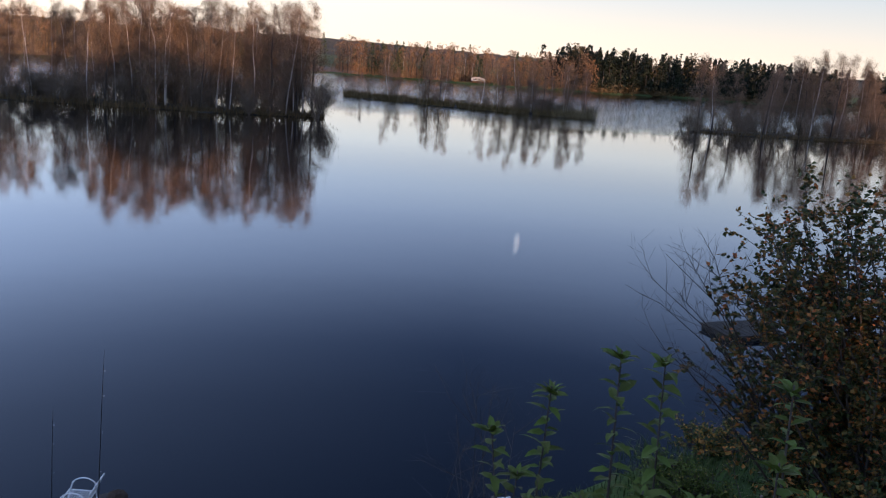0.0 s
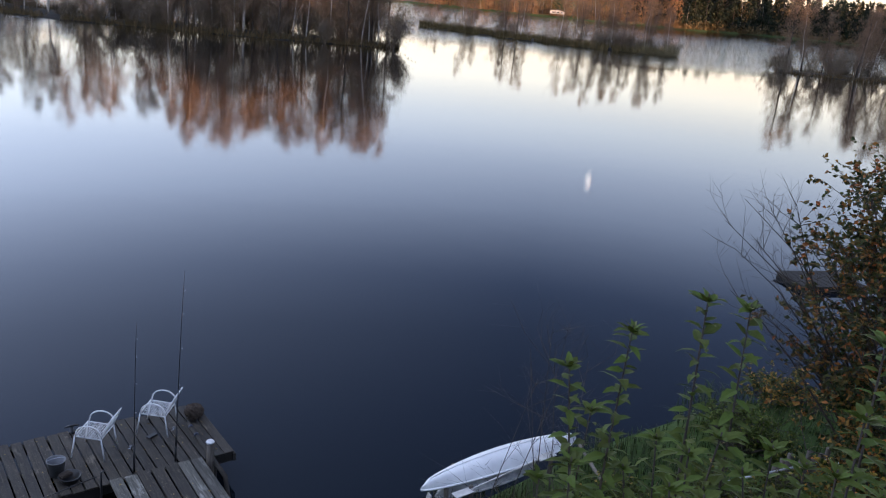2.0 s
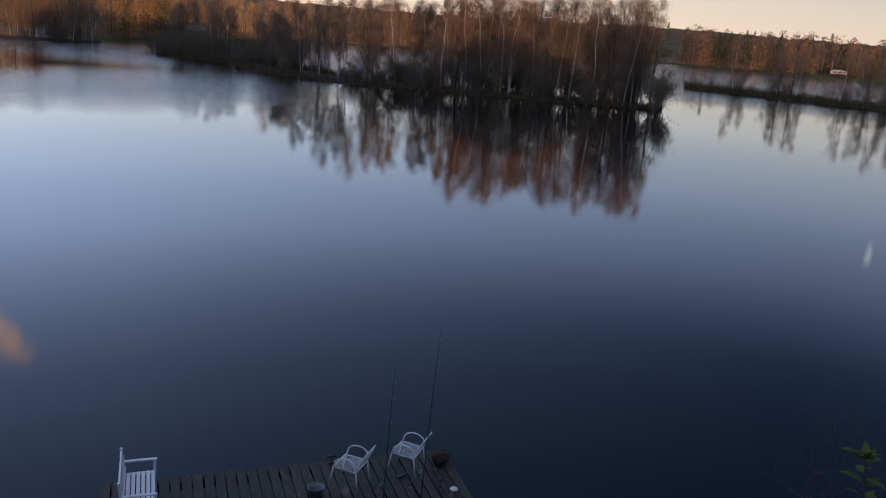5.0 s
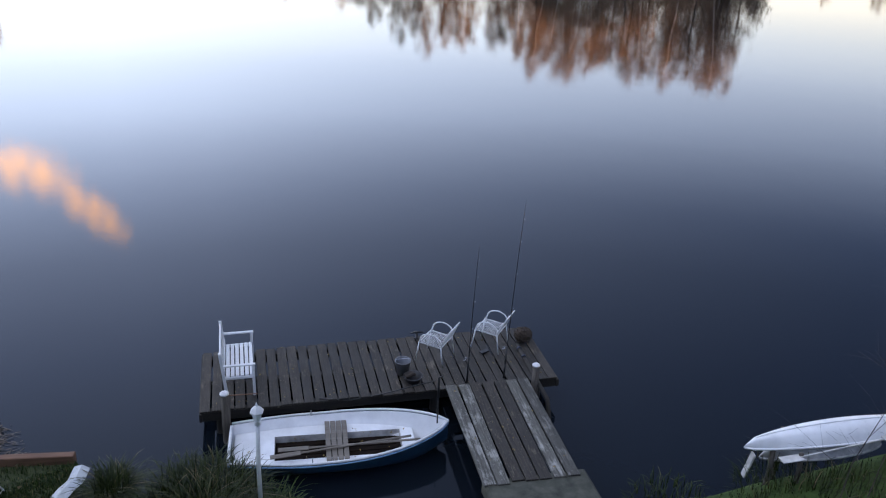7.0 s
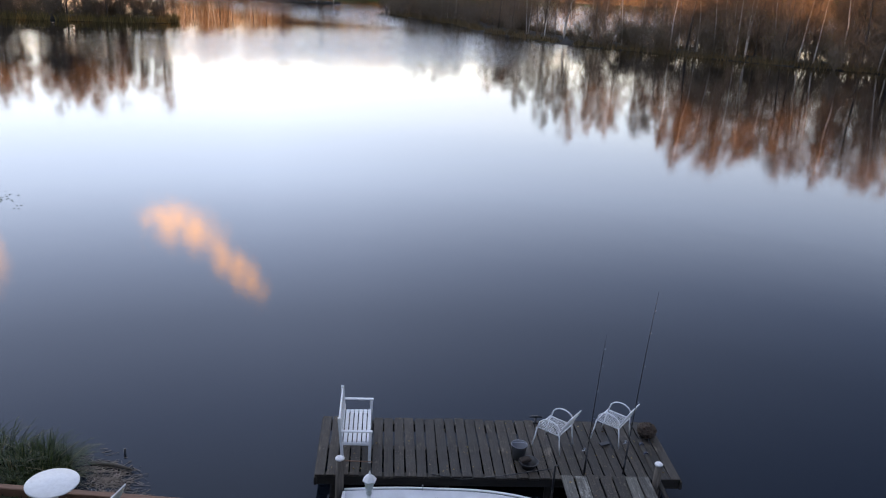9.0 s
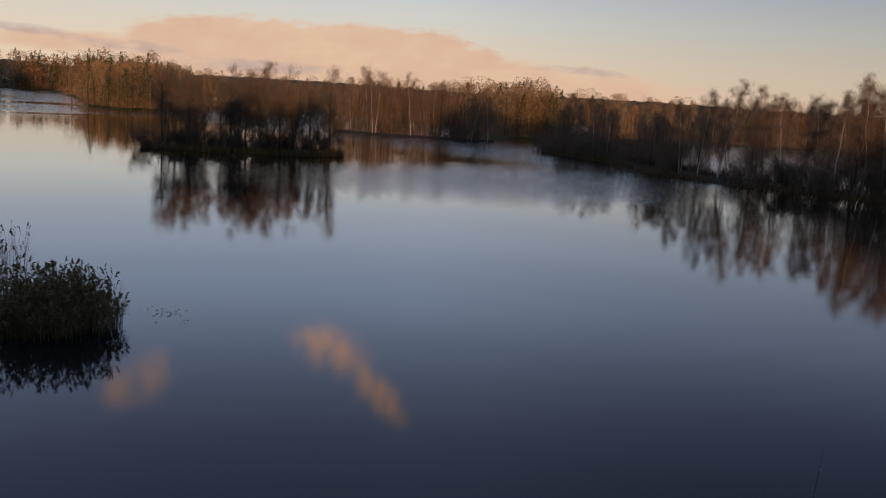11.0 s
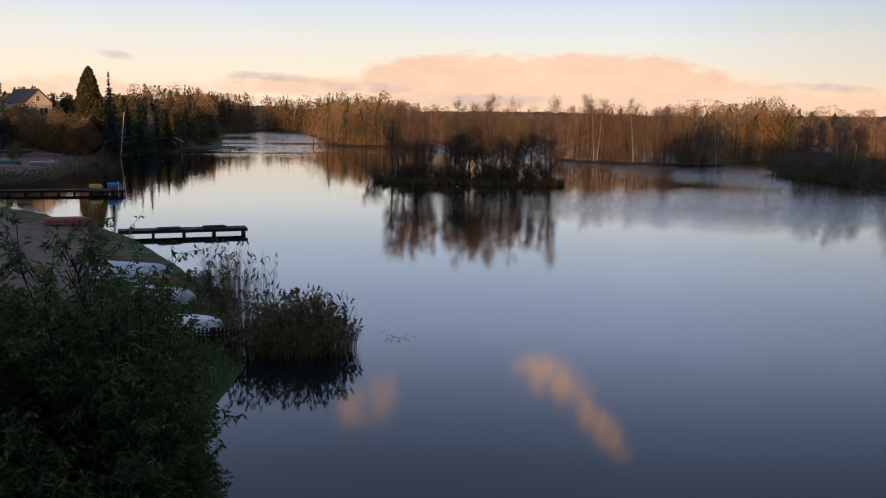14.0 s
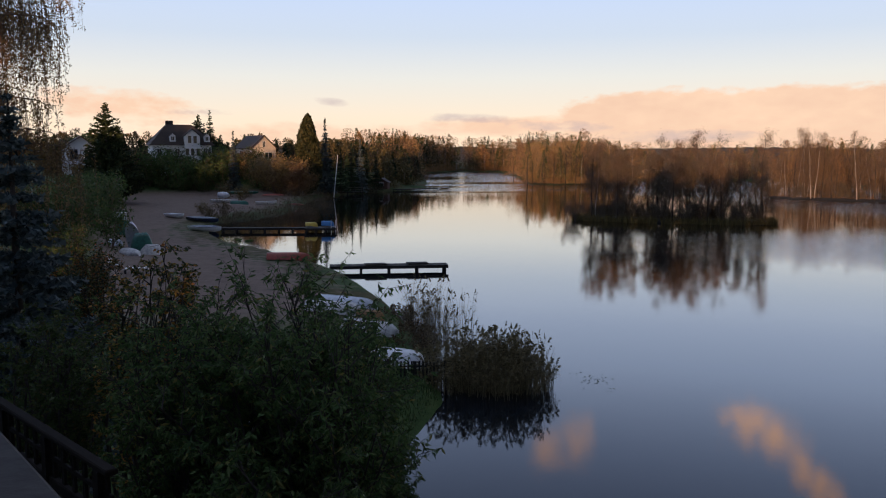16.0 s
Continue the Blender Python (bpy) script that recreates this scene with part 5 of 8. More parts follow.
ball.cards(c + np.array([0, 0, 0.14]), nr.uniform(0.008, 0.014, 500), nr, 4.0)
solid("coiled_net", ball, grainy("brown_net", (0.018, 0.012, 0.008), (0.08, 0.055, 0.037), 30.0, 0.95, 0.9, 0.02), "round brown bundle of net on the pier", "net", m=on_pier(6.33, 0.55, 0.55))
solid("flat_weight", Geo().box((0.20, 0.10, 0.03), None, 0.01), M_BLACK, "small flat black weight on the planks", "weight", m=on_pier(5.42, 0.86, 0.567, 25))
solid("iron_stake", Geo().tube([(0, 0, -1.0), (0, 0, 0.42), (0.07, 0, 0.44)], [0.02, 0.02, 0.016], 8), M_BLACK, "thin iron mooring stake", "stake", smooth=True, m=on_pier(4.20, 2.10, 0.45))
rope = Geo().tube([tuple(on_pier(u, v, z).translation) for u, v, z in ((2.05, 1.93, 0.56), (2.6, 1.99, 0.50), (3.2, 1.98, 0.56), (4.15, 2.08, 0.80))], 0.010, 6)
solid("mooring_rope", rope, M_BLACK, "dark mooring rope along the pier edge", "rope", smooth=True)

M_FALLEN = leafy("fallen_birch_leaves", [(0.0, (0.16, 0.11, 0.04)), (0.6, (0.34, 0.25, 0.09)), (1.0, (0.46, 0.38, 0.20))], 0.7, 0.1)


def drop_leaves(label, count, m, size, z, seed):
    """Small leaves lying scattered over a level patch."""
    nr = np.random.default_rng(seed)
    c = np.stack([nr.uniform(0, size[0], count), nr.uniform(0, size[1], count), np.full(count, z)], -1)
    g = Geo().cards(c, nr.uniform(0.02, 0.045, count), nr, 1.2, 1.0)
    return solid("fallen_leaves", g, M_FALLEN, label, "leaves", kind="stuff", m=m)


drop_leaves("small yellow leaves scattered on the pier planks", 70, on_pier(0.1, 1.95, 0.0), (6.3, 1.9), 0.566, 51)
drop_leaves("small yellow leaves scattered on the gangway", 34, on_pier(4.45, 4.75, 0.0), (1.35, 2.6), 0.648, 52)
drop_leaves("small brown leaves lying in the boat", 40, BOAT @ Matrix.Translation((0.25, -0.5, 0)), (2.7, 1.0), 0.262, 53)

# ---- the home bank ----
M_BLADE = leafy("grass_blades", [(0.0, (0.010, 0.020, 0.004)), (0.5, (0.028, 0.048, 0.009)), (0.9, (0.058, 0.082, 0.02)), (1.0, (0.22, 0.18, 0.085))], 0.5, 0.2)
M_REED = leafy("reed_stalks", [(0.0, (0.058, 0.044, 0.021)), (0.5, (0.125, 0.094, 0.046)), (1.0, (0.23, 0.17, 0.092))], 0.6, 0.15)
M_BROADLEAF = leafy("broad_green_leaves", [(0.0, (0.042, 0.064, 0.011)), (0.6, (0.080, 0.108, 0.019)), (0.92, (0.125, 0.15, 0.031)), (1.0, (0.34, 0.26, 0.07))], 0.5, 0.3)
M_DARKLEAF = leafy("dark_green_leaves", [(0.0, (0.040, 0.068, 0.020)), (0.6, (0.080, 0.122, 0.036)), (0.93, (0.125, 0.150, 0.052)), (1.0, (0.20, 0.15, 0.04))], 0.6, 0.35)
M_OAKLEAF = leafy("oak_leaves", [(0.0, (0.022, 0.036, 0.010)), (0.42, (0.055, 0.068, 0.018)), (0.65, (0.14, 0.11, 0.028)), (0.86, (0.30, 0.16, 0.034)), (1.0, (0.40, 0.14, 0.035))], 0.5, 0.25)
M_YELLOW = leafy("turning_leaves", [(0.0, (0.03, 0.05, 0.014)), (0.4, (0.08, 0.095, 0.024)), (0.65, (0.20, 0.15, 0.03)), (0.88, (0.34, 0.16, 0.03)), (1.0, (0.36, 0.10, 0.03))], 0.45, 0.25)
M_DRY = leafy("dry_grass", [(0.0, (0.05, 0.04, 0.02)), (0.6, (0.13, 0.10, 0.05)), (1.0, (0.24, 0.19, 0.10))], 0.7, 0.2)


def blades(geo, centre, count, radius, height, rng, width=0.012, bend=0.5, ground=None, joints=2):
    """Grass blades round a place, arching over towards their tips."""
    for i in range(count):
        a, rr = rng.uniform(0, 6.28), radius * math.sqrt(rng.random())
        x, y = centre[0] + rr * math.cos(a), centre[1] + rr * math.sin(a)
        z = ground(x, y) if ground else centre[2]
        h = height * rng.uniform(0.45, 1.15)
        b = rng.uniform(0, 6.28) if joints < 3 else a + rng.gauss(0, 0.9)
        over = bend * rng.random() ** (1.0 if joints < 3 else 0.7)
        dx, dy, wx, wy = math.cos(b), math.sin(b), -math.sin(b) * width, math.cos(b) * width
        vs, fs = [(x - wx, y - wy, z - 0.05), (x + wx, y + wy, z - 0.05)], []
        for k in range(1, joints):
            f = k / joints * 1.1
            px, py, pz, w = x + dx * h * over * f * f, y + dy * h * over * f * f, z + h * (f - 0.5 * over * f ** 3), 1 - 0.4 * f
            vs += [(px - wx * w, py - wy * w, pz), (px + wx * w, py + wy * w, pz)]
            fs.append((2 * k - 2, 2 * k - 1, 2 * k + 1, 2 * k))
        vs.append((x + dx * h * over, y + dy * h * over, z + h * (1 - 0.5 * over)))
        fs.append((2 * joints - 2, 2 * joints - 1, 2 * joints))
        geo.add(vs, fs)


def low_ground(x, y):
    return max(-0.05, height_at(x, y))


def tuft(x, y, count, radius, height, label, seed, mat=None, width=0.0075):
    g, rng = Geo(), random.Random(seed)
    z = low_ground(x, y)
    blades(g, (x, y, z), count, radius, height * 1.15, rng, width, 1.25, None, 4)
    return solid("grass_tuft", g, mat or M_BLADE, label, "grass", kind="stuff")


tuft(-7.75, 7.05, 2200, 0.85, 0.50, "thick tuft of green sedge on the bank by the boat", 1)
tuft(-6.9, 7.45, 900, 0.6, 0.36, "green sedge round the lamp post", 2)
tuft(-8.88, 6.42, 800, 0.26, 0.46, "green sedge by the lawn corner", 3)
tuft(-13.2, 5.7, 1100, 0.55, 0.62, "tall green sedge at the water beside the lawn", 4)
tuft(-14.0, 5.2, 800, 0.7, 0.65, "tall green sedge at the water beside the lawn", 5)
tuft(-1.6, 10.9, 260, 0.7, 0.22, "short weeds on the bank beside the gangway", 6)
tuft(0.3, 11.9, 700, 1.2, 0.28, "short weeds round the upturned canoes", 7)
tuft(3.2, 13.9, 900, 1.6, 0.35, "weedy grass on the bank", 8)
tuft(6.0, 16.5, 900, 1.8, 0.4, "weedy grass on the bank", 9)

lawn = Geo()
rng = random.Random(12)
for spot in (scatter(12, 10000, -5, 11, 6, 19), scatter(13, 5000, -14, -4, 6, 19), scatter(14, 16000, -32, -13, 0.5, 7.5)):
    for x, y, z in spot:
        if 0.1 < z < 3.0 and math.hypot(x, y) > 5:
            blades(lawn, (x, y, z), 1, 0.05, 0.12 + 0.2 * rng.random(), rng, 0.010, 0.9)
solid("lawn_grass", lawn, M_BLADE, "short ragged grass of the bank", "grass", kind="stuff")


# the level lawn behind its timber edging
LAWN = [(-13.9, 3.70), (-9.86, 6.56), (-9.50, 6.40), (-9.12, 5.70), (-8.7, 4.6), (-11.5, 2.4)]
g = Geo()
cx, cy = sum(p[0] for p in LAWN) / 6, sum(p[1] for p in LAWN) / 6
vs = [(cx, cy, 0.57)]
for f, z in ((0.5, 0.565), (0.97, 0.555), (1.0, 0.52), (1.0, -0.2)):
    vs += [(cx + (x - cx) * f, cy + (y - cy) * f, z) for x, y in LAWN]
g.add(vs, [(0, 1 + k, 1 + (k + 1) % 6) for k in range(6)] + [(1 + r * 6 + k, 7 + r * 6 + k, 7 + r * 6 + (k + 1) % 6, 1 + r * 6 + (k + 1) % 6) for r in range(3) for k in range(6)])
solid("lawn", g, M_GRASS, "small level lawn behind a timber edging", "lawn", kind="structure")
turf, rng = Geo(), random.Random(17)
for i in range(9000):
    k, r = rng.randrange(6), math.sqrt(rng.random())
    (ax, ay), (bx, by), f = LAWN[k], LAWN[(k + 1) % 6], rng.random()
    blades(turf, (cx + (ax + (bx - ax) * f - cx) * r, cy + (ay + (by - ay) * f - cy) * r, 0.57), 1, 0.02, 0.05 + 0.06 * rng.random(), rng, 0.006, 0.9)
solid("lawn_grass", turf, M_BLADE, "short green turf with fallen leaves", "grass", kind="stuff")
fallen, nr = Geo(), np.random.default_rng(18)
fallen.cards(np.stack([nr.uniform(-11.8, -9.4, 70), nr.uniform(4.0, 6.0, 70), np.full(70, 0.64)], -1), nr.uniform(0.04, 0.07, 70), nr, 1.2, 0.8)
solid("fallen_leaves", fallen, M_DRY, "pale fallen leaves on the lawn", "leaves", kind="stuff")


def build_folding_chair(m, label):
    root = thing("folding_chair", label, "chair", "white lawn chairs", m=m)
    w = 0.22
    for sy in (-1, 1):
        y = sy * w
        part("leg", Geo().tube([(0.24, y, 0.0), (-0.06, y, 0.44), (-0.22, y, 0.80)], 0.012, 8), M_WHITE, root, smooth=True)
        part("leg", Geo().tube([(-0.22, y * 0.9, 0.0), (0.16, y * 0.9, 0.43)], 0.012, 8), M_WHITE, root, smooth=True)
    part("crossbar", Geo().tube([(0.20, -w, 0.06), (0.20, w, 0.06)], 0.010, 8), M_WHITE, root)
    part("crossbar", Geo().tube([(-0.20, -w * 0.9, 0.03), (-0.20, w * 0.9, 0.03)], 0.010, 8), M_WHITE, root)
    part("seat", Geo().box((0.40, 0.42, 0.03), Matrix.Translation((0.02, 0, 0.44)), 0.012), M_WHITE, root, "white plastic seat")
    part("backrest", Geo().box((0.02, 0.44, 0.26), Matrix.Translation((-0.185, 0, 0.70)) @ Matrix.Rotation(radians(-24), 4, "Y"), 0.010), M_WHITE, root, "white plastic back panel")
    return root


def build_table(m):
    root = thing("garden_table", "round white plastic garden table on the lawn", "table", m=m)
    part("tabletop", Geo().lathe([(0.02, 0.70), (0.36, 0.705), (0.385, 0.715), (0.39, 0.73), (0.375, 0.74), (0.02, 0.742)], 36), M_WHITE, root, smooth=True)
    for k in range(3):
        a = radians(30 + 120 * k)
        part("leg", Geo().tube([(0.05 * math.cos(a), 0.05 * math.sin(a), 0.70), (0.06 * math.cos(a), 0.06 * math.sin(a), 0.28), (0.16 * math.cos(a), 0.16 * math.sin(a), 0.08), (0.36 * math.cos(a), 0.36 * math.sin(a), 0.015)], 0.020, 8), M_WHITE, root, smooth=True)
    return root


build_table(Matrix.Translation((-11.08, 4.94, 0.58)))
build_folding_chair(Matrix.Translation((-10.28, 5.30, 0.58)) @ Matrix.Rotation(radians(205), 4, "Z"), "white folding chair beside the lawn table")
build_folding_chair(Matrix.Translation((-10.95, 4.33, 0.58)) @ Matrix.Rotation(radians(120), 4, "Z"), "white folding chair drawn up to the lawn table")
solid("timber_edging", Geo().box((3.6, 0.13, 0.20), None, 0.012), M_REDWOOD, "brown squared timber along the lawn edge", "timber", m=Matrix.Translation((-11.36, 5.54, 0.60)) @ Matrix.Rotation(math.atan2(1.19, 1.65), 4, "Z"))
sheet = Geo()
pts = [(0, 0, 0.02), (0.22, 0.16, 0.10), (0.42, 0.38, 0.06), (0.58, 0.62, 0.14)]
vs = []
for p in pts:
    for s, dz in ((-0.16, 0.0), (0.0, 0.05), (0.17, -0.03)):
        vs.append((p[0] - s * 0.75, p[1] + s * 0.65, p[2] + dz))
vs += [(v[0], v[1], v[2] - 0.006) for v in vs]
fs = [(i * 3 + j, i * 3 + j + 1, i * 3 + j + 4, i * 3 + j + 3) for i in range(3) for j in range(2)]
sheet.add(vs, fs + [tuple(q + 12 for q in f[::-1]) for f in fs] + [(i * 3, i * 3 + 3, i * 3 + 15, i * 3 + 12) for i in range(3)] + [(i * 3 + 5, i * 3 + 2, i * 3 + 14, i * 3 + 17) for i in range(3)])
solid("metal_sheet", sheet, plain("grey_sheet", (0.46, 0.48, 0.50), 0.45, 0.3), "bent grey metal sheet lying on the lawn edge", "sheet metal", m=Matrix.Translation((-9.34, 5.78, 0.58)) @ Matrix.Rotation(radians(60), 4, "Z") @ Matrix.Scale(0.82, 4))
drift, nr = Geo(), np.random.default_rng(5)
for i in range(620):
    x, y = -12.45 + nr.normal() * 0.45, 6.45 + nr.normal() * 0.22
    a, l = nr.normal() * 0.7 + 0.4, nr.uniform(0.03, 0.26)
    drift.tube([(x, y, 0.008), (x + math.cos(a) * l, y + math.sin(a) * l, 0.012 + 0.02 * nr.random())], nr.uniform(0.002, 0.006), 4)
solid("driftwood_litter", drift, grainy("pale_dead_reeds", (0.13, 0.10, 0.075), (0.42, 0.34, 0.27), 8.0, 0.8), "dead reed stalks floating by the lawn", "litter", kind="stuff")
solid("drift_log", Geo().tube([(-13.0, 6.55, 0.02), (-12.6, 6.78, 0.06), (-12.25, 6.92, 0.05)], [0.035, 0.042, 0.022], 8), M_POST, "dark wet branch floating in the dead reeds", "log", smooth=True)
solid("marker_stick", Geo().tube([(-12.88, 7.16, -0.3), (-12.87, 7.16, 0.10)], 0.022, 7), M_BLACK, "short dark stick standing in the water", "stick", smooth=True)
solid("landing_slab", Geo().box((1.7, 1.3, 0.28), None, 0.05), grainy("mossy_concrete", (0.022, 0.024, 0.016), (0.10, 0.10, 0.075), 6.0, 0.9, 0.5, 0.02), "mossy concrete slab at the foot of the gangway", "slab", m=on_pier(5.15, 5.30, 0.47))


def build_upturned(name, label, length, width, m, mat, category="boat", group="", tall=1.0, deep=1.0, pointed=False):
    """A hull lying keel up."""
    root = thing(name, label, category, group, m=m @ Matrix.Rotation(math.pi, 4, "X") @ Matrix.Translation((-length / 2, 0, -0.42 * tall)))
    if pointed:
        g, k, n, vs = Geo(), 9, 24, []
        for i in range(n):
            s = i / (n - 1)
            b = max(0.006, width / 2 * math.sin(math.pi * s) ** 0.62)
            top, keel = 0.40 * tall + 0.06 * (2 * s - 1) ** 2, 0.40 * tall - 0.34 * deep * math.sin(math.pi * s) ** 0.4
            vs += [(s * length, b * math.copysign(abs(-1 + 2 * j / (k - 1)) ** 0.7, j - (k - 1) / 2) if j != (k - 1) // 2 else 0.0, keel + (top - keel) * abs(-1 + 2 * j / (k - 1)) ** 2.2) for j in range(k)]
        g.add(vs, [(i * k + j, (i + 1) * k + j, (i + 1) * k + j + 1, i * k + j + 1) for i in range(n - 1) for j in range(k - 1)])
    else:
        g, vs, k, n = hull_loft(length, width, 0.0, None, 24, deep, tall)
        g.add(vs[:k], [tuple(range(k))])
    hull = part("hull", g, mat, root, smooth=True)
    rim = Geo()
    for j in (0, k - 1):
        rim.tube([Vector(vs[i * k + j]) for i in range(n)], 0.02, 6)
    part("gunwale", rim, mat, root, smooth=True)
    part("keel", Geo().tube([Vector(vs[i * k + k // 2]) + Vector((0, 0, -0.006)) for i in range(1, n - 1)], 0.012, 5), mat, root)
    return root


def facing(x0, y0, x1, y1, z):
    return Matrix.Translation(((x0 + x1) / 2, (y0 + y1) / 2, z)) @ Matrix.Rotation(math.atan2(y1 - y0, x1 - x0), 4, "Z")


build_upturned("canoe", "long white canoe lying keel up on stakes", 3.62, 0.56, facing(-0.80, 12.08, 1.90, 14.46, 0.92), M_WHITEHULL, group="upturned canoes", pointed=True, deep=0.75)
build_upturned("canoe", "smaller white hull lying under the canoe", 2.3, 0.58, facing(-0.55, 12.40, 1.15, 13.88, 0.62), M_OLDWHITE, group="upturned canoes", pointed=True, tall=0.7, deep=0.7)
for x, y, top in ((1.46, 14.20, 1.12), (0.02, 12.36, 0.90), (-0.34, 12.75, 1.02), (-0.40, 12.28, 0.88)):
    root = thing("wooden_stake", "short rough wooden stake holding up the canoe", "stake", "stakes by the canoes", m=Matrix.Translation((x, y, height_at(x, y))))
    h = top - height_at(x, y)
    part("shaft", Geo().tube([(0, 0, -0.6), (0.02, 0.01, h * 0.5), (0.0, 0.02, h)], [0.05, 0.044, 0.040], 9), M_POST, root, smooth=True)
solid("leaning_board", Geo().box((0.03, 0.11, 0.50), None, 0.01), M_OLDWHITE, "pale board leaning against the canoe's tip", "board", m=Matrix.Translation((-0.70, 12.08, 0.58)) @ Matrix.Rotation(0.18, 4, "Y") @ Matrix.Rotation(0.6, 4, "Z"))
solid("pale_branch", Geo().tube([(1.95, 14.2, 0.95), (2.2, 13.7, 0.80), (2.5, 13.2, 0.60)], [0.03, 0.035, 0.025], 8), M_OAR, "barkless pale branch on the bank", "branch", smooth=True)
solid("kayak_paddle", Geo().tube([(0.02, 12.33, 0.86), (0.6, 12.88, 0.92), (1.2, 13.45, 0.97)], 0.016, 8).box((0.42, 0.16, 0.02), Matrix.Translation((1.30, 13.54, 0.98)) @ Matrix.Rotation(0.76, 4, "Z"), 0.008).box((0.40, 0.16, 0.02), Matrix.Translation((-0.10, 12.22, 0.85)) @ Matrix.Rotation(0.76, 4, "Z"), 0.008), M_OLDWHITE, "pale paddle lying along the canoe", "paddle", smooth=False)

# a dark raft lying off the shore
raft = thing("raft", "dark wooden raft moored off the bank", "raft", m=facing(10.5, 28.5, 13.2, 29.5, -0.26))
for k in range(10):
    part("plank", Geo().box((0.25, 1.7, 0.05), Matrix.Translation((-1.2 + k * 0.265, 0.7, 0.44)), 0.008), M_BEAM, raft)
part("float", Geo().box((2.6, 1.5, 0.34), Matrix.Translation((0, 0.7, 0.24)), 0.05), M_BEAM, raft, "dark float box")


# ---- shrubs round the balcony ----
def leaf_mesh(name, mat, length, width, droop=0.25):
    """One folded leaf along +x."""
    g = Geo()
    vs = [(0, 0, 0), (length * 0.35, width * 0.48, 0.02 * length), (length * 0.38, 0, -0.03 * length), (length * 0.35, -width * 0.48, 0.02 * length), (length * 0.75, width * 0.32, -droop * length * 0.35), (length * 0.76, 0, -droop * length * 0.45), (length * 0.75, -width * 0.32, -droop * length * 0.35), (length, 0, -droop * length)]
    g.add(vs, [(0, 2, 1), (0, 3, 2), (1, 2, 5, 4), (2, 3, 6, 5), (4, 5, 7), (5, 6, 7)])
    return g.mesh(name, mat)


LEAF = [leaf_mesh("leaf", M_BROADLEAF, l, w, d) for l, w, d in ((0.20, 0.086, 0.30), (0.18, 0.082, 0.42), (0.16, 0.074, 0.20))]


def build_shoot(base, tip, seed, leaves=72):
    """An upright leafy shoot; each leaf is a piece of its own."""
    rng = random.Random(seed)
    base, tip = Vector(base), Vector(tip)
    root = thing("laurel_shoot", "upright green laurel shoot with broad leaves", "shrub", "laurel shoots", m=Matrix.Translation(base))
    d = tip - base
    bow = Vector((rng.gauss(0, 0.05), rng.gauss(0, 0.05), 0))
    line = [d * f + bow * math.sin(math.pi * f) for f in (0, 0.3, 0.6, 0.85, 1.0)]
    part("stem", Geo().tube(line, [0.007, 0.006, 0.005, 0.0035, 0.002], 7), M_BARK, root, smooth=True)
    az = rng.uniform(0, 6.28)
    size = 0.20 * math.hypot(tip.x, tip.y)
    start = max(0.05, 1 - 2.7 * size / d.length)
    for k in range(leaves):
        f = start + (0.99 - start) * ((k + 0.5) / (leaves - 10)) if k < leaves - 10 else 0.992
        i = min(3, [j for j in range(4) if (0, 0.3, 0.6, 0.85, 1.0)[j] <= f][-1])
        s0, s1 = (0, 0.3, 0.6, 0.85, 1.0)[i], (0, 0.3, 0.6, 0.85, 1.0)[i + 1]
        p = line[i].lerp(line[i + 1], (f - s0) / (s1 - s0))
        az += 2.4 + rng.gauss(0, 0.3)
        tipward = (f - start) / (1 - start)
        crowned = k >= leaves - 10
        lift = radians(22 + 5 * (k - leaves + 10) if crowned else 8 + 14 * tipward + rng.gauss(0, 12))
        ob = part("leaf", rng.choice(LEAF), None, root)
        sc = size * (1.05 - 0.30 * tipward) * (1.1 - 0.05 * (k - leaves + 10) if crowned else 1.0) * rng.uniform(0.75, 1.1)
        ob.matrix_basis = Matrix.Translation(p) @ Matrix.Rotation(az, 4, "Z") @ Matrix.Rotation(-lift, 4, "Y") @ Matrix.Rotation(rng.gauss(0, 0.3), 4, "X") @ Matrix.Diagonal((sc, sc, sc, 1))
    return root


SHOOTS = [(0.533, 1.916, 8.368), (0.716, 2.175, 8.267), (0.422, 2.195, 8.155), (0.286, 2.416, 7.926), (0.869, 1.739, 8.38), (0.513, 2.075, 7.898), (0.609, 1.842, 8.05), (0.829, 1.868, 7.987), (0.392, 2.504, 7.735), (0.805, 1.604, 8.261), (0.507, 1.716, 8.065), (0.861, 2.178, 7.856), (0.763, 1.568, 8.145), (0.481, 2.286, 7.667), (0.634, 1.729, 8.03), (0.468, 1.674, 7.998), (0.315, 2.211, 7.711), (0.897, 1.613, 8.189), (0.512, 1.558, 8.051), (0.248, 2.419, 7.512), (0.397, 2.098, 7.66), (0.468, 1.88, 7.799), (0.722, 1.803, 7.901), (0.907, 2.052, 7.723), (0.804, 1.66, 7.993), (0.936, 1.818, 7.936), (1.079, 1.97, 7.871), (0.579, 1.536, 8.007), (0.295, 2.214, 7.529), (0.994, 1.673, 7.995)]
for k, (x, y, z) in enumerate(SHOOTS):
    rng = random.Random(90 + k)
    bx, by = x + rng.uniform(0.0, 0.25), y + rng.uniform(-0.2, 0.1)
    build_shoot((bx, by, height_at(bx, by) - 0.05), (x, y, z), 90 + k, 100 if k < 8 else 66 if k < 19 else 40)


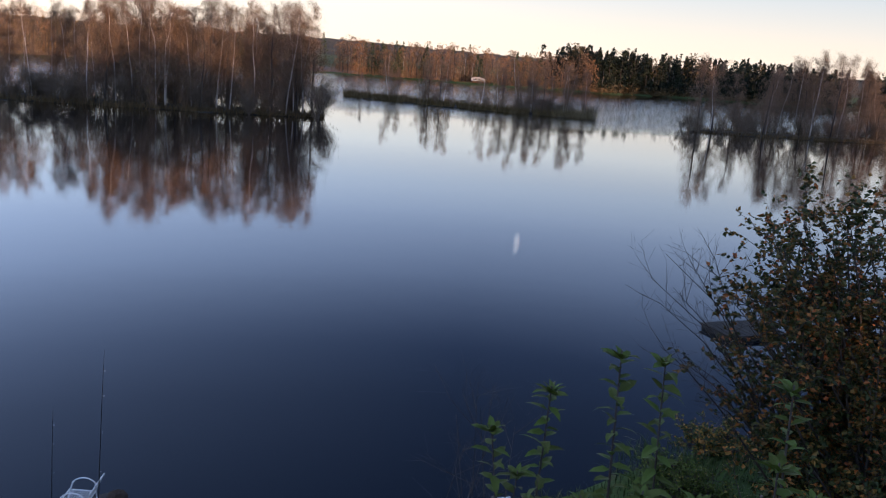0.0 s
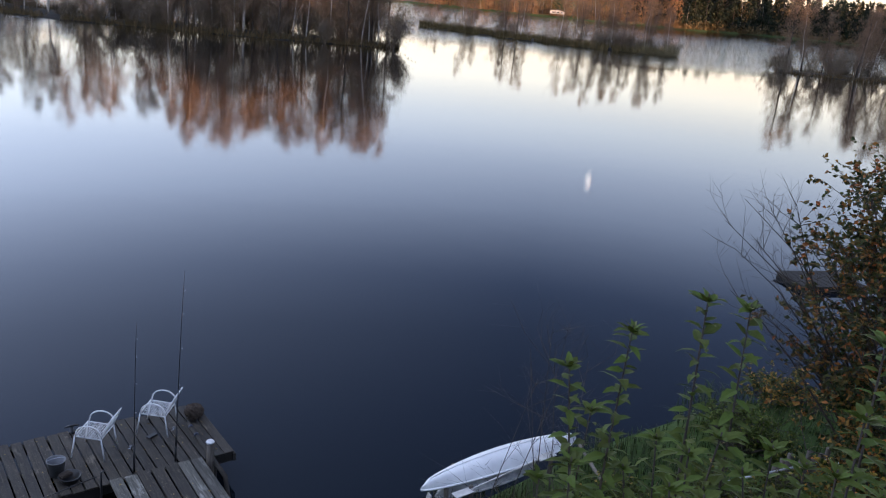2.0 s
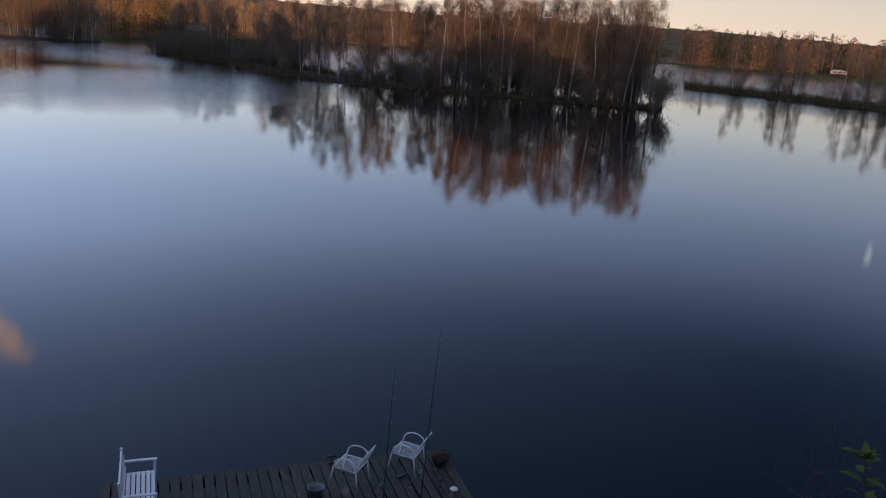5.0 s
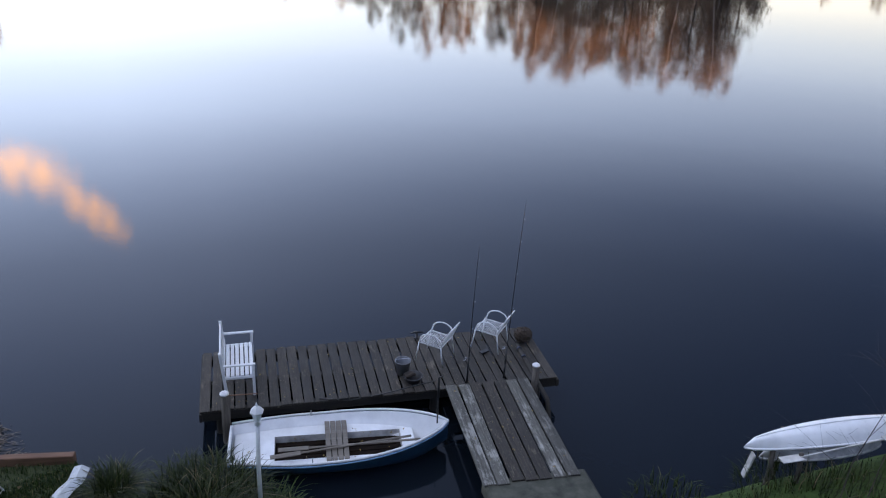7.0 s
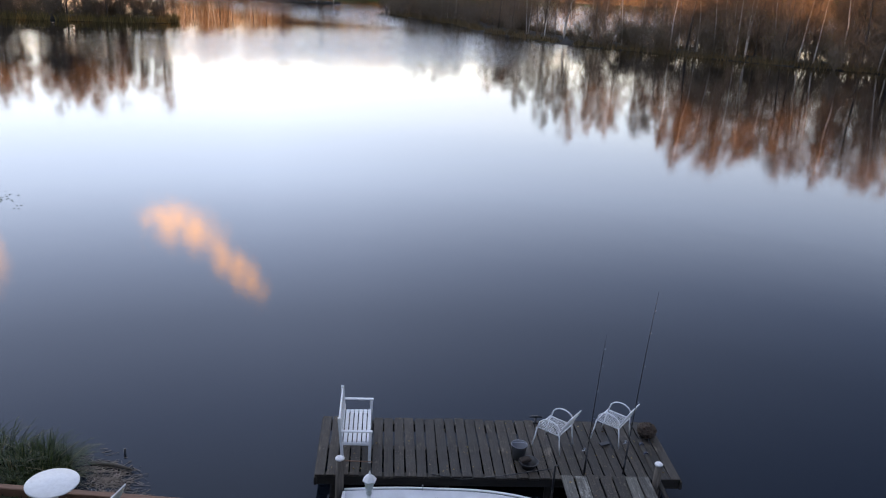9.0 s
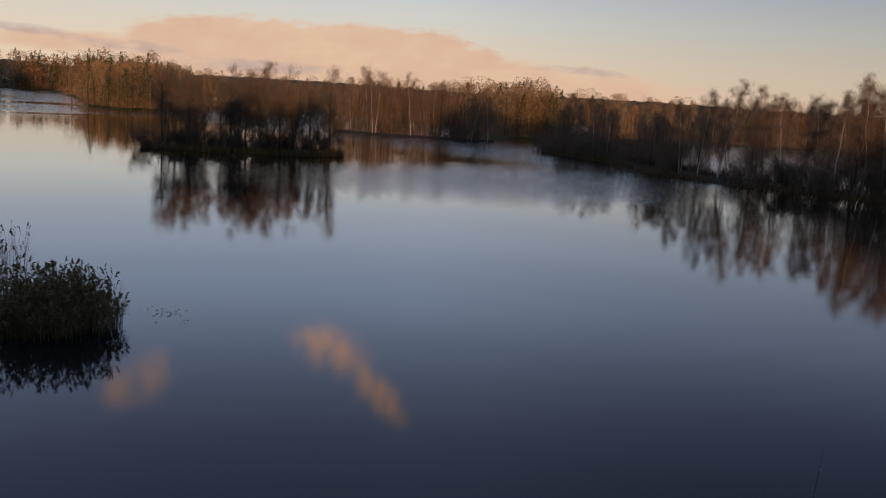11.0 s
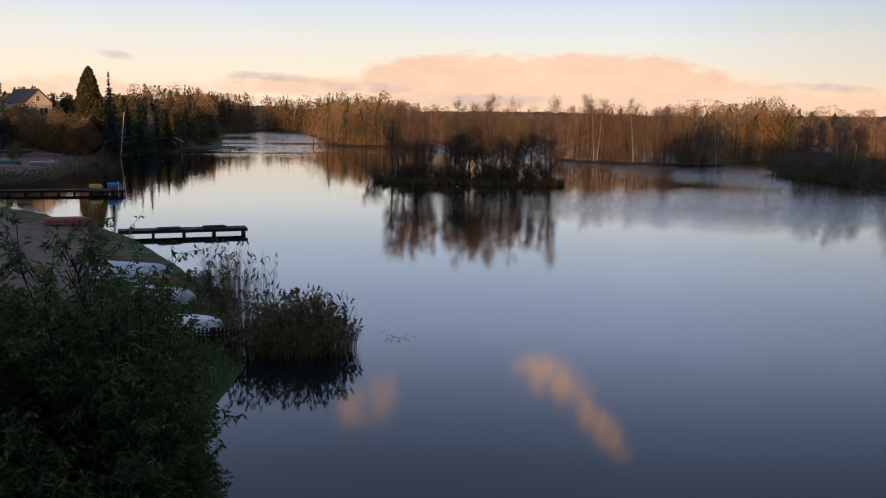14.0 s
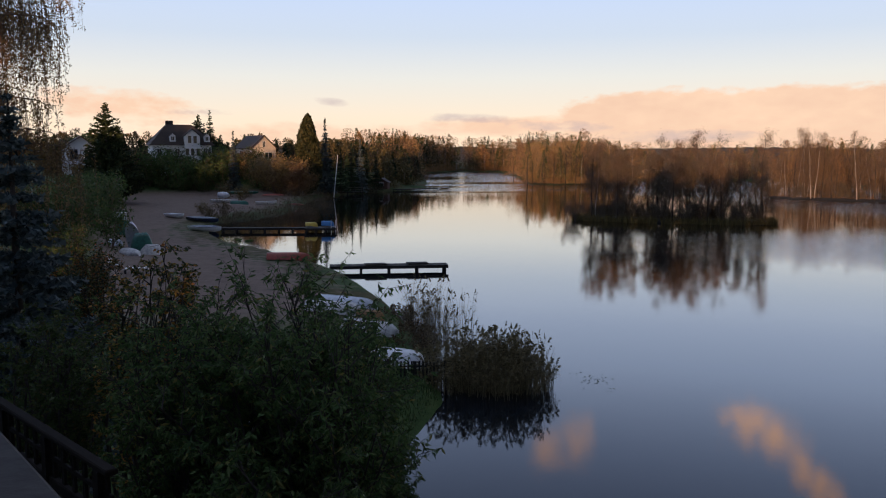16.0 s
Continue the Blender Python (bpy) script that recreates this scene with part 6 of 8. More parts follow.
def build_leafy_shrub(name, label, base, tips, leaf_mat, leaf, seed, per=40, side=7, twiggy=1.0, hang=0.5, spreadr=0.45, stout=1.0):
    """A shrub of arching stems from one root to the given reach, with side twigs and folded leaves."""
    rng, nr = random.Random(seed), np.random.default_rng(seed)
    base = Vector(base)
    root = thing(name, label, "shrub", m=Matrix.Translation(base))
    crown, leaf_spots = Geo(), []
    for tip in tips:
        d = Vector(tip) - base
        bow = Vector((rng.gauss(0, 0.25), rng.gauss(0, 0.25), d.length * 0.10))
        line = [d * f + bow * math.sin(math.pi * f) for f in (0, 0.25, 0.5, 0.75, 1.0)]
        g = Geo().tube(line, [stout * q for q in (0.05, 0.038, 0.026, 0.015, 0.006)], 7)
        for k in range(side):
            f = rng.uniform(0.35, 1.0) * 4
            i = min(3, int(f))
            p = line[i].lerp(line[i + 1], f - i)
            dd = (d.normalized() * 0.6 + Vector((rng.gauss(0, 0.7), rng.gauss(0, 0.7), rng.gauss(0.25, 0.45)))).normalized()
            ln = spreadr * rng.uniform(0.5, 1.3) * twiggy
            q = p + dd * ln * 0.5 + Vector((rng.gauss(0, .04), rng.gauss(0, .04), 0))
            e = q + (dd + Vector((0, 0, 0.15))).normalized() * ln * 0.5
            g.tube([p, q, e], [0.010 * stout, 0.006 * stout, 0.003 * stout], 4, caps=False)
            for m in range(4):
                s = p.lerp(e, rng.uniform(0.3, 1.0))
                e2 = s + (dd + Vector((rng.gauss(0, .7), rng.gauss(0, .7), rng.gauss(0.1, .5)))).normalized() * ln * 0.5
                g.tube([s, e2], [0.004 * stout, 0.002 * stout], 3, caps=False)
                for w in range(per // 4):
                    leaf_spots.append((s.lerp(e2, rng.random()), dd))
        part("stem", g, M_BARK, root, smooth=False)
    for p, dd in leaf_spots:
        a = (dd * 0.4 + Vector((rng.gauss(0, .8), rng.gauss(0, .8), rng.gauss(-hang, .4)))).normalized()
        b = a.cross(Vector((rng.gauss(0, 1), rng.gauss(0, 1), rng.gauss(0, 1)))).normalized()
        n = a.cross(b)
        l = leaf[0] * rng.uniform(0.6, 1.25)
        w = leaf[1] * rng.uniform(0.7, 1.2) / 2
        crown.add([tuple(p), tuple(p + a * l * 0.45 + b * w + n * w * 0.5), tuple(p + a * l), tuple(p + a * l * 0.45 - b * w + n * w * 0.5)], [(0, 2, 1), (0, 3, 2)])
    if leaf_spots:
        part("foliage", crown, leaf_mat, root)
    return root


def reach(centre, size, count, seed, low=0.0):
    rng = random.Random(seed)
    out = []
    for i in range(count):
        v = Vector((rng.gauss(0, 1), rng.gauss(0, 1), rng.gauss(0.3, 1))).normalized()
        v.z = max(v.z, low)
        f = rng.uniform(0.6, 1.0)
        out.append((centre[0] + v.x * size[0] * f, centre[1] + v.y * size[1] * f, centre[2] + v.z * size[2] * f))
    return out


build_leafy_shrub("young_oak", "young oak leaning over the water, sparse yellow and rust leaves", (8.2, 13.9, height_at(8.2, 13.9) - 0.1), reach((7.0, 13.7, 4.6), (2.1, 1.6, 2.9), 64, 61, -0.8), M_OAKLEAF, (0.105, 0.075), 61, per=38, side=11, hang=0.3, spreadr=0.9)
build_leafy_shrub("bare_shrub", "leafless thorny shrub reaching over the water", (7.6, 14.6, height_at(7.6, 14.6) - 0.1), [(3.65, 13.76, 5.73), (3.89, 13.7, 5.28), (3.89, 13.7, 6.13), (3.95, 13.68, 4.55), (4.28, 13.58, 6.06), (4.36, 13.56, 4.35), (4.63, 13.47, 6.2), (4.07, 13.64, 5.58), (4.69, 13.45, 3.8)], M_YELLOW, (0.09, 0.07), 62, per=0, side=13, twiggy=1.0, spreadr=0.75, stout=0.6)
build_leafy_shrub("hazel_shrub", "low hazel thicket with orange leaves on the bank", (8.3, 13.2, height_at(8.3, 13.2) - 0.1), reach((7.6, 13.0, 2.2), (2.2, 1.4, 1.5), 34, 63, -0.7), M_OAKLEAF, (0.12, 0.09), 63, per=30, side=10, spreadr=0.7)
build_leafy_shrub("bramble", "low orange bramble on the bank", (6.6, 11.4, height_at(6.6, 11.4) - 0.1), reach((6.4, 11.3, 1.5), (1.3, 0.9, 0.6), 24, 70, -0.4), M_OAKLEAF, (0.09, 0.06), 70, per=22, side=8, spreadr=0.4)
build_leafy_shrub("nettle_patch", "green nettles on the bank", (4.6, 12.2, height_at(4.6, 12.2) - 0.1), reach((4.5, 12.2, 1.4), (1.2, 0.9, 0.6), 26, 68, -0.4), M_BROADLEAF, (0.11, 0.06), 68, per=22, side=8, spreadr=0.4)
build_leafy_shrub("nettle_patch", "green weeds round the canoes", (2.6, 11.9, height_at(2.6, 11.9) - 0.1), reach((2.5, 12.0, 1.0), (1.2, 0.8, 0.45), 24, 71, -0.4), M_BROADLEAF, (0.09, 0.05), 71, per=22, side=8, spreadr=0.35)
build_leafy_shrub("bramble", "brown and green bramble on the bank", (6.88, 18.17, height_at(6.88, 18.17) - 0.1), reach((6.88, 18.17, height_at(6.88, 18.17) + 0.35), (0.9, 0.7, 0.45), 22, 82, -0.4), M_OAKLEAF, (0.09, 0.05), 82, per=20, side=8, spreadr=0.32)
build_leafy_shrub("nettle_patch", "dull green weeds below the shoots", (5.47, 15.69, height_at(5.47, 15.69) - 0.1), reach((5.47, 15.69, height_at(5.47, 15.69) + 0.35), (0.9, 0.7, 0.45), 22, 83, -0.4), M_BROADLEAF, (0.09, 0.05), 83, per=20, side=8, spreadr=0.32)
build_leafy_shrub("bramble", "orange bramble under the young oak", (6.83, 12.76, height_at(6.83, 12.76) - 0.1), reach((6.83, 12.76, 1.7), (1.2, 0.8, 0.7), 30, 85, -0.5), M_YELLOW, (0.10, 0.075), 85, per=22, side=8, spreadr=0.4)
white_rail = thing("low_rail", "pale low metal rail on the bank", "railing", m=facing(4.4, 12.9, 6.9, 14.3, 0.0))
part("bar", Geo().tube([(-1.5, 0, 1.38), (1.5, 0, 1.44)], 0.02, 8), M_STEEL, white_rail, smooth=True)
for x in (-1.2, 1.2):
    part("post", Geo().tube([(x, 0, 0.4), (x, 0, 1.42)], 0.02, 8), M_STEEL, white_rail, smooth=True)
for k in range(9):
    x, y = 5.6 + 0.14 * k, 14.25 + 0.07 * k
    solid("palisade_stake", Geo().tube([(x, y, 0.3), (x + 0.01, y, 1.05 + 0.1 * ((k * 7) % 3))], 0.055, 8), M_POST, "rough stake of a low palisade on the bank", "stake", "palisade stakes", smooth=True)
solid("bank_board", Geo().box((2.6, 0.05, 0.22), None, 0.01), M_REDWOOD, "brown board edging the bank at the water", "board", m=facing(6.4, 18.0, 8.6, 19.3, 0.38))
build_leafy_shrub("willow_shrub", "dense dark green willow shrub below the balcony", (-11.6, 0.9, height_at(-11.6, 0.9) - 0.1), reach((-10.4, 0.1, 5.75), (1.9, 1.5, 1.75), 120, 64, -0.7), M_DARKLEAF, (0.105, 0.033), 64, per=36, side=13, hang=0.8, spreadr=0.6)
build_leafy_shrub("willow_shrub", "dense dark green willow shrub on the bank foot", (-12.8, 2.2, height_at(-12.8, 2.2) - 0.1), reach((-10.7, -0.2, 3.5), (1.6, 0.95, 1.6), 44, 65, -0.9), M_DARKLEAF, (0.125, 0.04), 65, per=32, side=12, hang=0.8, spreadr=0.6)
build_leafy_shrub("willow_shrub", "dark willow shrub close under the railing", (-9.8, -2.0, height_at(-9.8, -2.0) - 0.1), reach((-8.6, -0.5, 4.3), (1.4, 0.7, 1.5), 40, 69, -0.9), M_DARKLEAF, (0.13, 0.046), 69, per=36, side=12, hang=0.7, spreadr=0.55)
build_leafy_shrub("willow_shrub", "dark willow shrub beside the rowan", (-12.6, -1.2, height_at(-12.6, -1.2) - 0.1), reach((-11.13, -1.06, 5.79), (1.3, 1.0, 1.6), 62, 79, -0.95), M_DARKLEAF, (0.10, 0.033), 79, per=34, side=12, hang=0.7, spreadr=0.55)
build_leafy_shrub("willow_shrub", "broad willow shrub hiding part of the upturned boats", (-12.7, 1.6, height_at(-12.7, 1.6) - 0.1), reach((-12.3, 1.25, 5.55), (1.0, 0.62, 0.95), 58, 91, -0.9), M_DARKLEAF, (0.115, 0.036), 91, per=38, side=13, hang=0.8, spreadr=0.5)
build_leafy_shrub("willow_shrub", "willow shrub over the grassy water edge", (-11.9, 2.2, height_at(-11.9, 2.2) - 0.1), reach((-10.7, 0.85, 4.7), (0.9, 0.5, 1.1), 40, 92, -0.9), M_DARKLEAF, (0.115, 0.036), 92, per=36, side=13, hang=0.8, spreadr=0.5)
build_leafy_shrub("willow_shrub", "dark willow shrub leaning towards the boats", (-12.9, 0.6, height_at(-12.9, 0.6) - 0.1), reach((-12.31, 1.11, 5.34), (1.0, 0.75, 1.05), 46, 87, -0.8), M_DARKLEAF, (0.105, 0.033), 87, per=34, side=12, hang=0.8, spreadr=0.5)
build_leafy_shrub("rowan_shrub", "rowan shrub with yellowing leaves on the slope", (-15.2, -2.2, height_at(-15.2, -2.2) - 0.1), reach((-14.4, -1.7, 6.3), (1.0, 0.7, 1.35), 34, 66, -0.8), M_OAKLEAF, (0.09, 0.045), 66, per=32, side=12, hang=0.5)
build_leafy_shrub("willow_shrub", "dark shrub high on the slope", (-15.6, -3.9, height_at(-15.6, -3.9) - 0.1), reach((-15.4, -3.6, 5.2), (1.5, 0.8, 1.1), 34, 67, -0.8), M_DARKLEAF, (0.10, 0.04), 67, per=34, side=11)
for name, label, x, y, top, size, leaf, seed in (("willow_shrub", "dark shrub below the blue spruce", -24.0, -6.2, 4.6, (2.0, 1.4, 1.3), M_DARKLEAF, 72), ("willow_shrub", "low dark shrub on the grassy slope", -20.0, -4.4, 4.6, (1.8, 1.1, 0.9), M_DARKLEAF, 73), ("rowan_shrub", "yellow-green shrub at the foot of the slope", -30.5, -5.8, 5.0, (2.2, 1.4, 1.5), M_OAKLEAF, 74), ("willow_shrub", "dark shrub at the foot of the slope", -36.0, -7.6, 5.2, (2.6, 1.5, 1.6), M_DARKLEAF, 75)):
    build_leafy_shrub(name, label, (x, y, height_at(x, y) - 0.1), reach((x, y, top - 0.6), size, 34, seed, -0.9), leaf, (0.12, 0.05), seed, per=30, side=10, hang=0.5, spreadr=0.6)
M_SLOPE = leafy("slope_blades", [(0.0, (0.025, 0.026, 0.009)), (0.5, (0.06, 0.05, 0.020)), (0.85, (0.11, 0.08, 0.036)), (1.0, (0.24, 0.18, 0.095))], 0.7, 0.2)
slope_grass, rng = Geo(), random.Random(31)
for spot, wide in ((scatter(31, 12000, -19, -8, -7, 0.5), 0.007), (scatter(32, 12000, -46, -11, -14, -1), 0.013)):
    for x, y, z in spot:
        if z > 1.3:
            blades(slope_grass, (x, y, z), 1, 0.1, 0.55, rng, wide, 1.1, None, 3)
solid("slope_grass", slope_grass, M_SLOPE, "long dry grass on the slope", "grass", kind="stuff")

build_leafy_shrub("dry_weed", "fine bare weed stalks beside the shoots", (0.45, 3.30, height_at(0.45, 3.30) - 0.05), [(0.21, 3.32, 7.55), (0.26, 3.32, 7.42), (0.31, 3.32, 7.59), (0.23, 3.32, 7.28), (0.39, 3.31, 7.58), (0.29, 3.32, 7.24), (0.46, 3.3, 7.54), (0.29, 3.32, 7.67)], M_DRY, (0.02, 0.012), 78, per=0, side=12, spreadr=0.26, stout=0.13)

# ---- the beach and its boats ----
M_REDHULL = plain("red_hull", (0.30, 0.055, 0.03), 0.45, 0.0, 0.22, 3.0)
M_SILVER = plain("pale_grey_hull", (0.52, 0.54, 0.58), 0.4, 0.1, 0.15, 3.0)
M_NAVY = plain("navy_tarpaulin", (0.015, 0.025, 0.06), 0.5, 0.0, 0.3, 5.0)
M_GREENTARP = plain("green_tarpaulin", (0.015, 0.10, 0.07), 0.5, 0.0, 0.3, 5.0)
M_YELLOWHULL = plain("yellow_hull", (0.55, 0.38, 0.05), 0.45)
M_BRIGHTBLUE = plain("blue_plastic", (0.04, 0.16, 0.36), 0.4)
M_ORANGEWOOD = grainy("varnished_wood", (0.20, 0.10, 0.03), (0.42, 0.24, 0.09), 2.0, 0.5, 0.3, 0.01, (1, 10, 10))

build_upturned("rowing_boat", "red rowing boat lying keel up on the sand", 3.7, 1.35, facing(-70.6, 0.6, -69.9, 4.3, 0.62), M_REDHULL, group="boats on the beach", deep=1.2)
build_upturned("rowing_boat", "pale grey rowing boat lying keel up by the jetty", 3.9, 1.5, facing(-47.9, 3.2, -45.4, 6.4, 0.66), M_SILVER, group="boats on the beach", deep=1.3)
build_upturned("rowing_boat", "white rowing boat lying keel up beside the grey one", 3.6, 1.4, facing(-46.4, 2.6, -44.3, 5.4, 0.66), M_OLDWHITE, group="boats on the beach", deep=1.1)
build_upturned("rowing_boat", "varnished wooden dinghy among upturned boats", 1.5, 0.7, facing(-43.0, 4.9, -42.5, 6.2, 0.60), M_ORANGEWOOD, group="boats on the beach")
build_upturned("rowing_boat", "white dinghy keel up behind the willow shrub", 3.2, 1.3, facing(-40.9, 4.2, -38.8, 6.3, 0.60), M_OLDWHITE, group="boats on the beach", deep=1.1)
build_upturned("rowing_boat", "white hull keel up behind the picket fence", 3.6, 1.5, facing(-34.6, 3.6, -32.4, 6.6, 0.66), M_WHITEHULL, group="boats on the beach", deep=1.25)
build_upturned("rowing_boat", "white hull keel up half hidden by the shrub", 3.4, 1.4, facing(-26.5, -0.4, -24.6, 2.2, 0.66), M_WHITEHULL, group="boats on the beach", deep=1.25)


def build_open_boat(m, label, length, width, outer, inner, cover=None):
    """A small boat the right way up, open or under a cover."""
    root = thing("small_boat", label, "boat", "boats on the beach", m=m @ Matrix.Translation((-length / 2, 0, 0.10)))
    g, vs, k, n = hull_loft(length, width, tall=1.0)
    g.add(vs[:k], [tuple(range(k))])
    part("hull", g, outer, root, smooth=True)
    gi, vi, k, n = hull_loft(length, width, 0.04, 0.10)
    gi.add(vi[:k], [tuple(range(k))[::-1]])
    part("inner_hull", gi, inner, root, smooth=True)
    if cover:
        top = Geo()
        rows = []
        for i in range(1, n - 2):
            s = i / (n - 1)
            b, zt, _ = hull_shape(s)
            for j in range(5):
                a = -1 + j / 2
                rows.append((s * length, a * b * width * 1.02, zt + 0.02 + 0.16 * (1 - a * a) * math.sin(math.pi * s) + 0.02 * noise.noise(Vector((s * 9, a * 3, length)))))
        top.add(rows, [(i * 5 + j, i * 5 + j + 1, (i + 1) * 5 + j + 1, (i + 1) * 5 + j) for i in range(n - 4) for j in range(4)])
        part("cover", top, cover, root, "taut dark cover", smooth=True)
    else:
        part("thwart", Geo().box((0.26, width * 0.86, 0.03), Matrix.Translation((length * 0.45, 0, 0.36)), 0.008), M_OAR, root)
    return root


build_open_boat(facing(-121.5, -11.2, -110.6, -4.6, 0.55) @ Matrix.Translation((1.5, 0, 0)), "long boat under a navy tarpaulin at the water", 8.0, 1.5, M_NAVY, M_WHITEHULL, M_NAVY)
def build_tarp(x, y, size, turn, mat, label):
    """A slumped tarpaulin over a heap."""
    z0 = height_at(x, y) - 0.03
    n, k, vs = 8, 18, []
    for i in range(n + 1):
        u = i / n
        for j in range(k):
            a = 6.28318 * j / k
            c, q = math.cos(a), math.sin(a)
            r = (0.16 + 0.84 * u) * (1 + 0.10 * noise.noise(Vector((c * 2, q * 2, x + u))))
            sq = 1 / max(abs(c), abs(q)) ** 0.55
            h = size[2] * (1 - u ** 3.2) * (1 + 0.14 * noise.noise(Vector((c * 1.5, q * 1.5, y + 2 * u))))
            vs.append((c * r * sq * size[0] / 2, q * r * sq * size[1] / 2, max(h, 0.0)))
    g = Geo().add(vs, [tuple(range(k))] + [(i * k + j, (i + 1) * k + j, (i + 1) * k + (j + 1) % k, i * k + (j + 1) % k) for i in range(n) for j in range(k)])
    root = thing("covered_heap", label, "tarpaulin", "clutter at the foot of the slope", m=Matrix.Translation((x, y, z0)) @ Matrix.Rotation(turn, 4, "Z"))
    part("cover", g, mat, root, smooth=True)
    part("cord", Geo().tube([Vector(vs[4 * k + j % k]) * 1.01 for j in range(k + 1)], 0.015, 5), M_OAR, root, "pale tie cord")
    return root


build_open_boat(facing(-124.5, -13.2, -119, -9.5, 0.7), "white rowing boat drawn up on the sand", 4.6, 1.5, M_WHITEHULL, M_WHITEHULL)
build_open_boat(facing(-102.8, -8.3, -97.4, -3.6, 0.55), "small boat half white and half under a blue cover", 5.4, 1.5, M_WHITEHULL, M_WHITEHULL, M_NAVY)
build_open_boat(facing(-158.6, -8.6, -157.6, -3.4, height_at(-158, -6)), "white boat with a red stripe on the grass", 5.0, 1.7, M_WHITEHULL, M_WHITEHULL)
build_open_boat(facing(-181.3, -6.3, -180.2, -0.2, height_at(-181, -3.3) + 0.5), "boat under a green tarpaulin", 7.0, 2.2, M_GREENTARP, M_WHITEHULL, M_GREENTARP)
build_upturned("canoe", "red canoe lying on the far grass", 5.0, 0.9, facing(-182.6, 0.9, -181.8, 5.6, height_at(-182, 3.3) + 0.35), M_REDHULL, pointed=True, group="boats on the beach")
build_open_boat(facing(-153.4, -0.4, -152.8, 3.4, height_at(-153, 1.5) + 0.1), "white dinghy drawn up at the reeds", 3.8, 1.4, M_WHITEHULL, M_WHITEHULL)
build_upturned("canoe", "small red canoe in the shallow bay", 3.6, 0.8, facing(-156, 5.2, -154, 8.4, 0.4), M_REDHULL, pointed=True, group="boats on the beach")


def build_bin(x, y, mat, label, h=1.3, w=0.8):
    root = thing("covered_stack", label, "bin", "clutter at the foot of the slope", m=Matrix.Translation((x, y, height_at(x, y))) @ Matrix.Rotation(0.4, 4, "Z"))
    part("body", Geo().box((w, w * 1.2, h), Matrix.Translation((0, 0, h / 2)), 0.10), mat, root)
    part("lid", Geo().box((w * 1.06, w * 1.26, 0.10), Matrix.Translation((0, 0, h + 0.03)) @ Matrix.Rotation(0.08, 4, "Y"), 0.04), mat, root)


build_upturned("rowing_boat", "turquoise hull lying keel up at the reeds", 3.0, 1.2, facing(-146.0, -4.4, -145.2, -1.6, height_at(-145.6, -3) + 0.55), M_GREENTARP, group="boats on the beach")
build_upturned("rowing_boat", "pale grey hull standing on edge in the weeds", 2.2, 1.3, facing(-166.0, -7.4, -165.6, -5.3, height_at(-166, -6.4) + 1.0) @ Matrix.Rotation(1.1, 4, "X"), M_SILVER, group="boats on the beach")
build_tarp(-78.6, -10.3, (1.9, 2.0, 1.5), 0.3, M_GREENTARP, "dark green tarpaulin over a heap on the sand")
build_tarp(-74.6, -9.0, (1.7, 2.0, 0.85), 0.8, M_OLDWHITE, "pale sheet over a low heap on the sand")
build_tarp(-79.6, -12.8, (1.4, 1.6, 0.6), 0.1, M_SILVER, "grey sheet over a small heap by the hedge")
build_upturned("rowing_boat", "pale grey boat standing on its stern by the slope", 2.7, 1.3, Matrix.Translation((-80.2, -11.3, height_at(-80.2, -11.3) + 1.15)) @ Matrix.Rotation(radians(-12), 4, "Z") @ Matrix.Rotation(radians(-70), 4, "Y"), M_SILVER, group="boats on the beach", deep=0.9)
build_bin(-93.6, -14.2, M_GREENTARP, "dark green bin against the hedge", 1.5, 1.0)
build_bin(-116, -17.6, M_WHITE, "small white box beside the hedge", 0.9, 0.9)
build_upturned("rowing_boat", "white dinghy propped up at the slope", 2.4, 1.2, facing(-74.5, -11.2, -72.6, -9.8, 0.9) @ Matrix.Rotation(0.7, 4, "X"), M_OLDWHITE, group="boats on the beach")
build_upturned("surfboard", "white surfboard leaning on the slope", 2.0, 0.62, facing(-64.5, -11.0, -63.0, -9.7, 1.3) @ Matrix.Rotation(0.6, 4, "Y"), M_WHITE, category="surfboard", pointed=True, tall=0.3, deep=0.3)
rack = thing("boat_trolley", "white metal boat trolley on the sand", "trolley", m=Matrix.Translation((-60.5, -8.4, height_at(-60.5, -8.4))))
for k in range(4):
    part("bar", Geo().tube([(-0.9, -0.6 + 0.4 * k, 0.5), (0.9, -0.6 + 0.4 * k, 0.55)], 0.05, 8), M_WHITE, rack)
for sy in (-0.7, 0.7):
    part("wheel", Geo().tube([(0, sy - 0.06, 0.25), (0, sy + 0.06, 0.25)], 0.25, 14), M_BLACK, rack)
    part("side_rail", Geo().tube([(-0.9, sy, 0.3), (0, sy, 0.5), (0.9, sy, 0.55)], 0.04, 8), M_WHITE, rack)


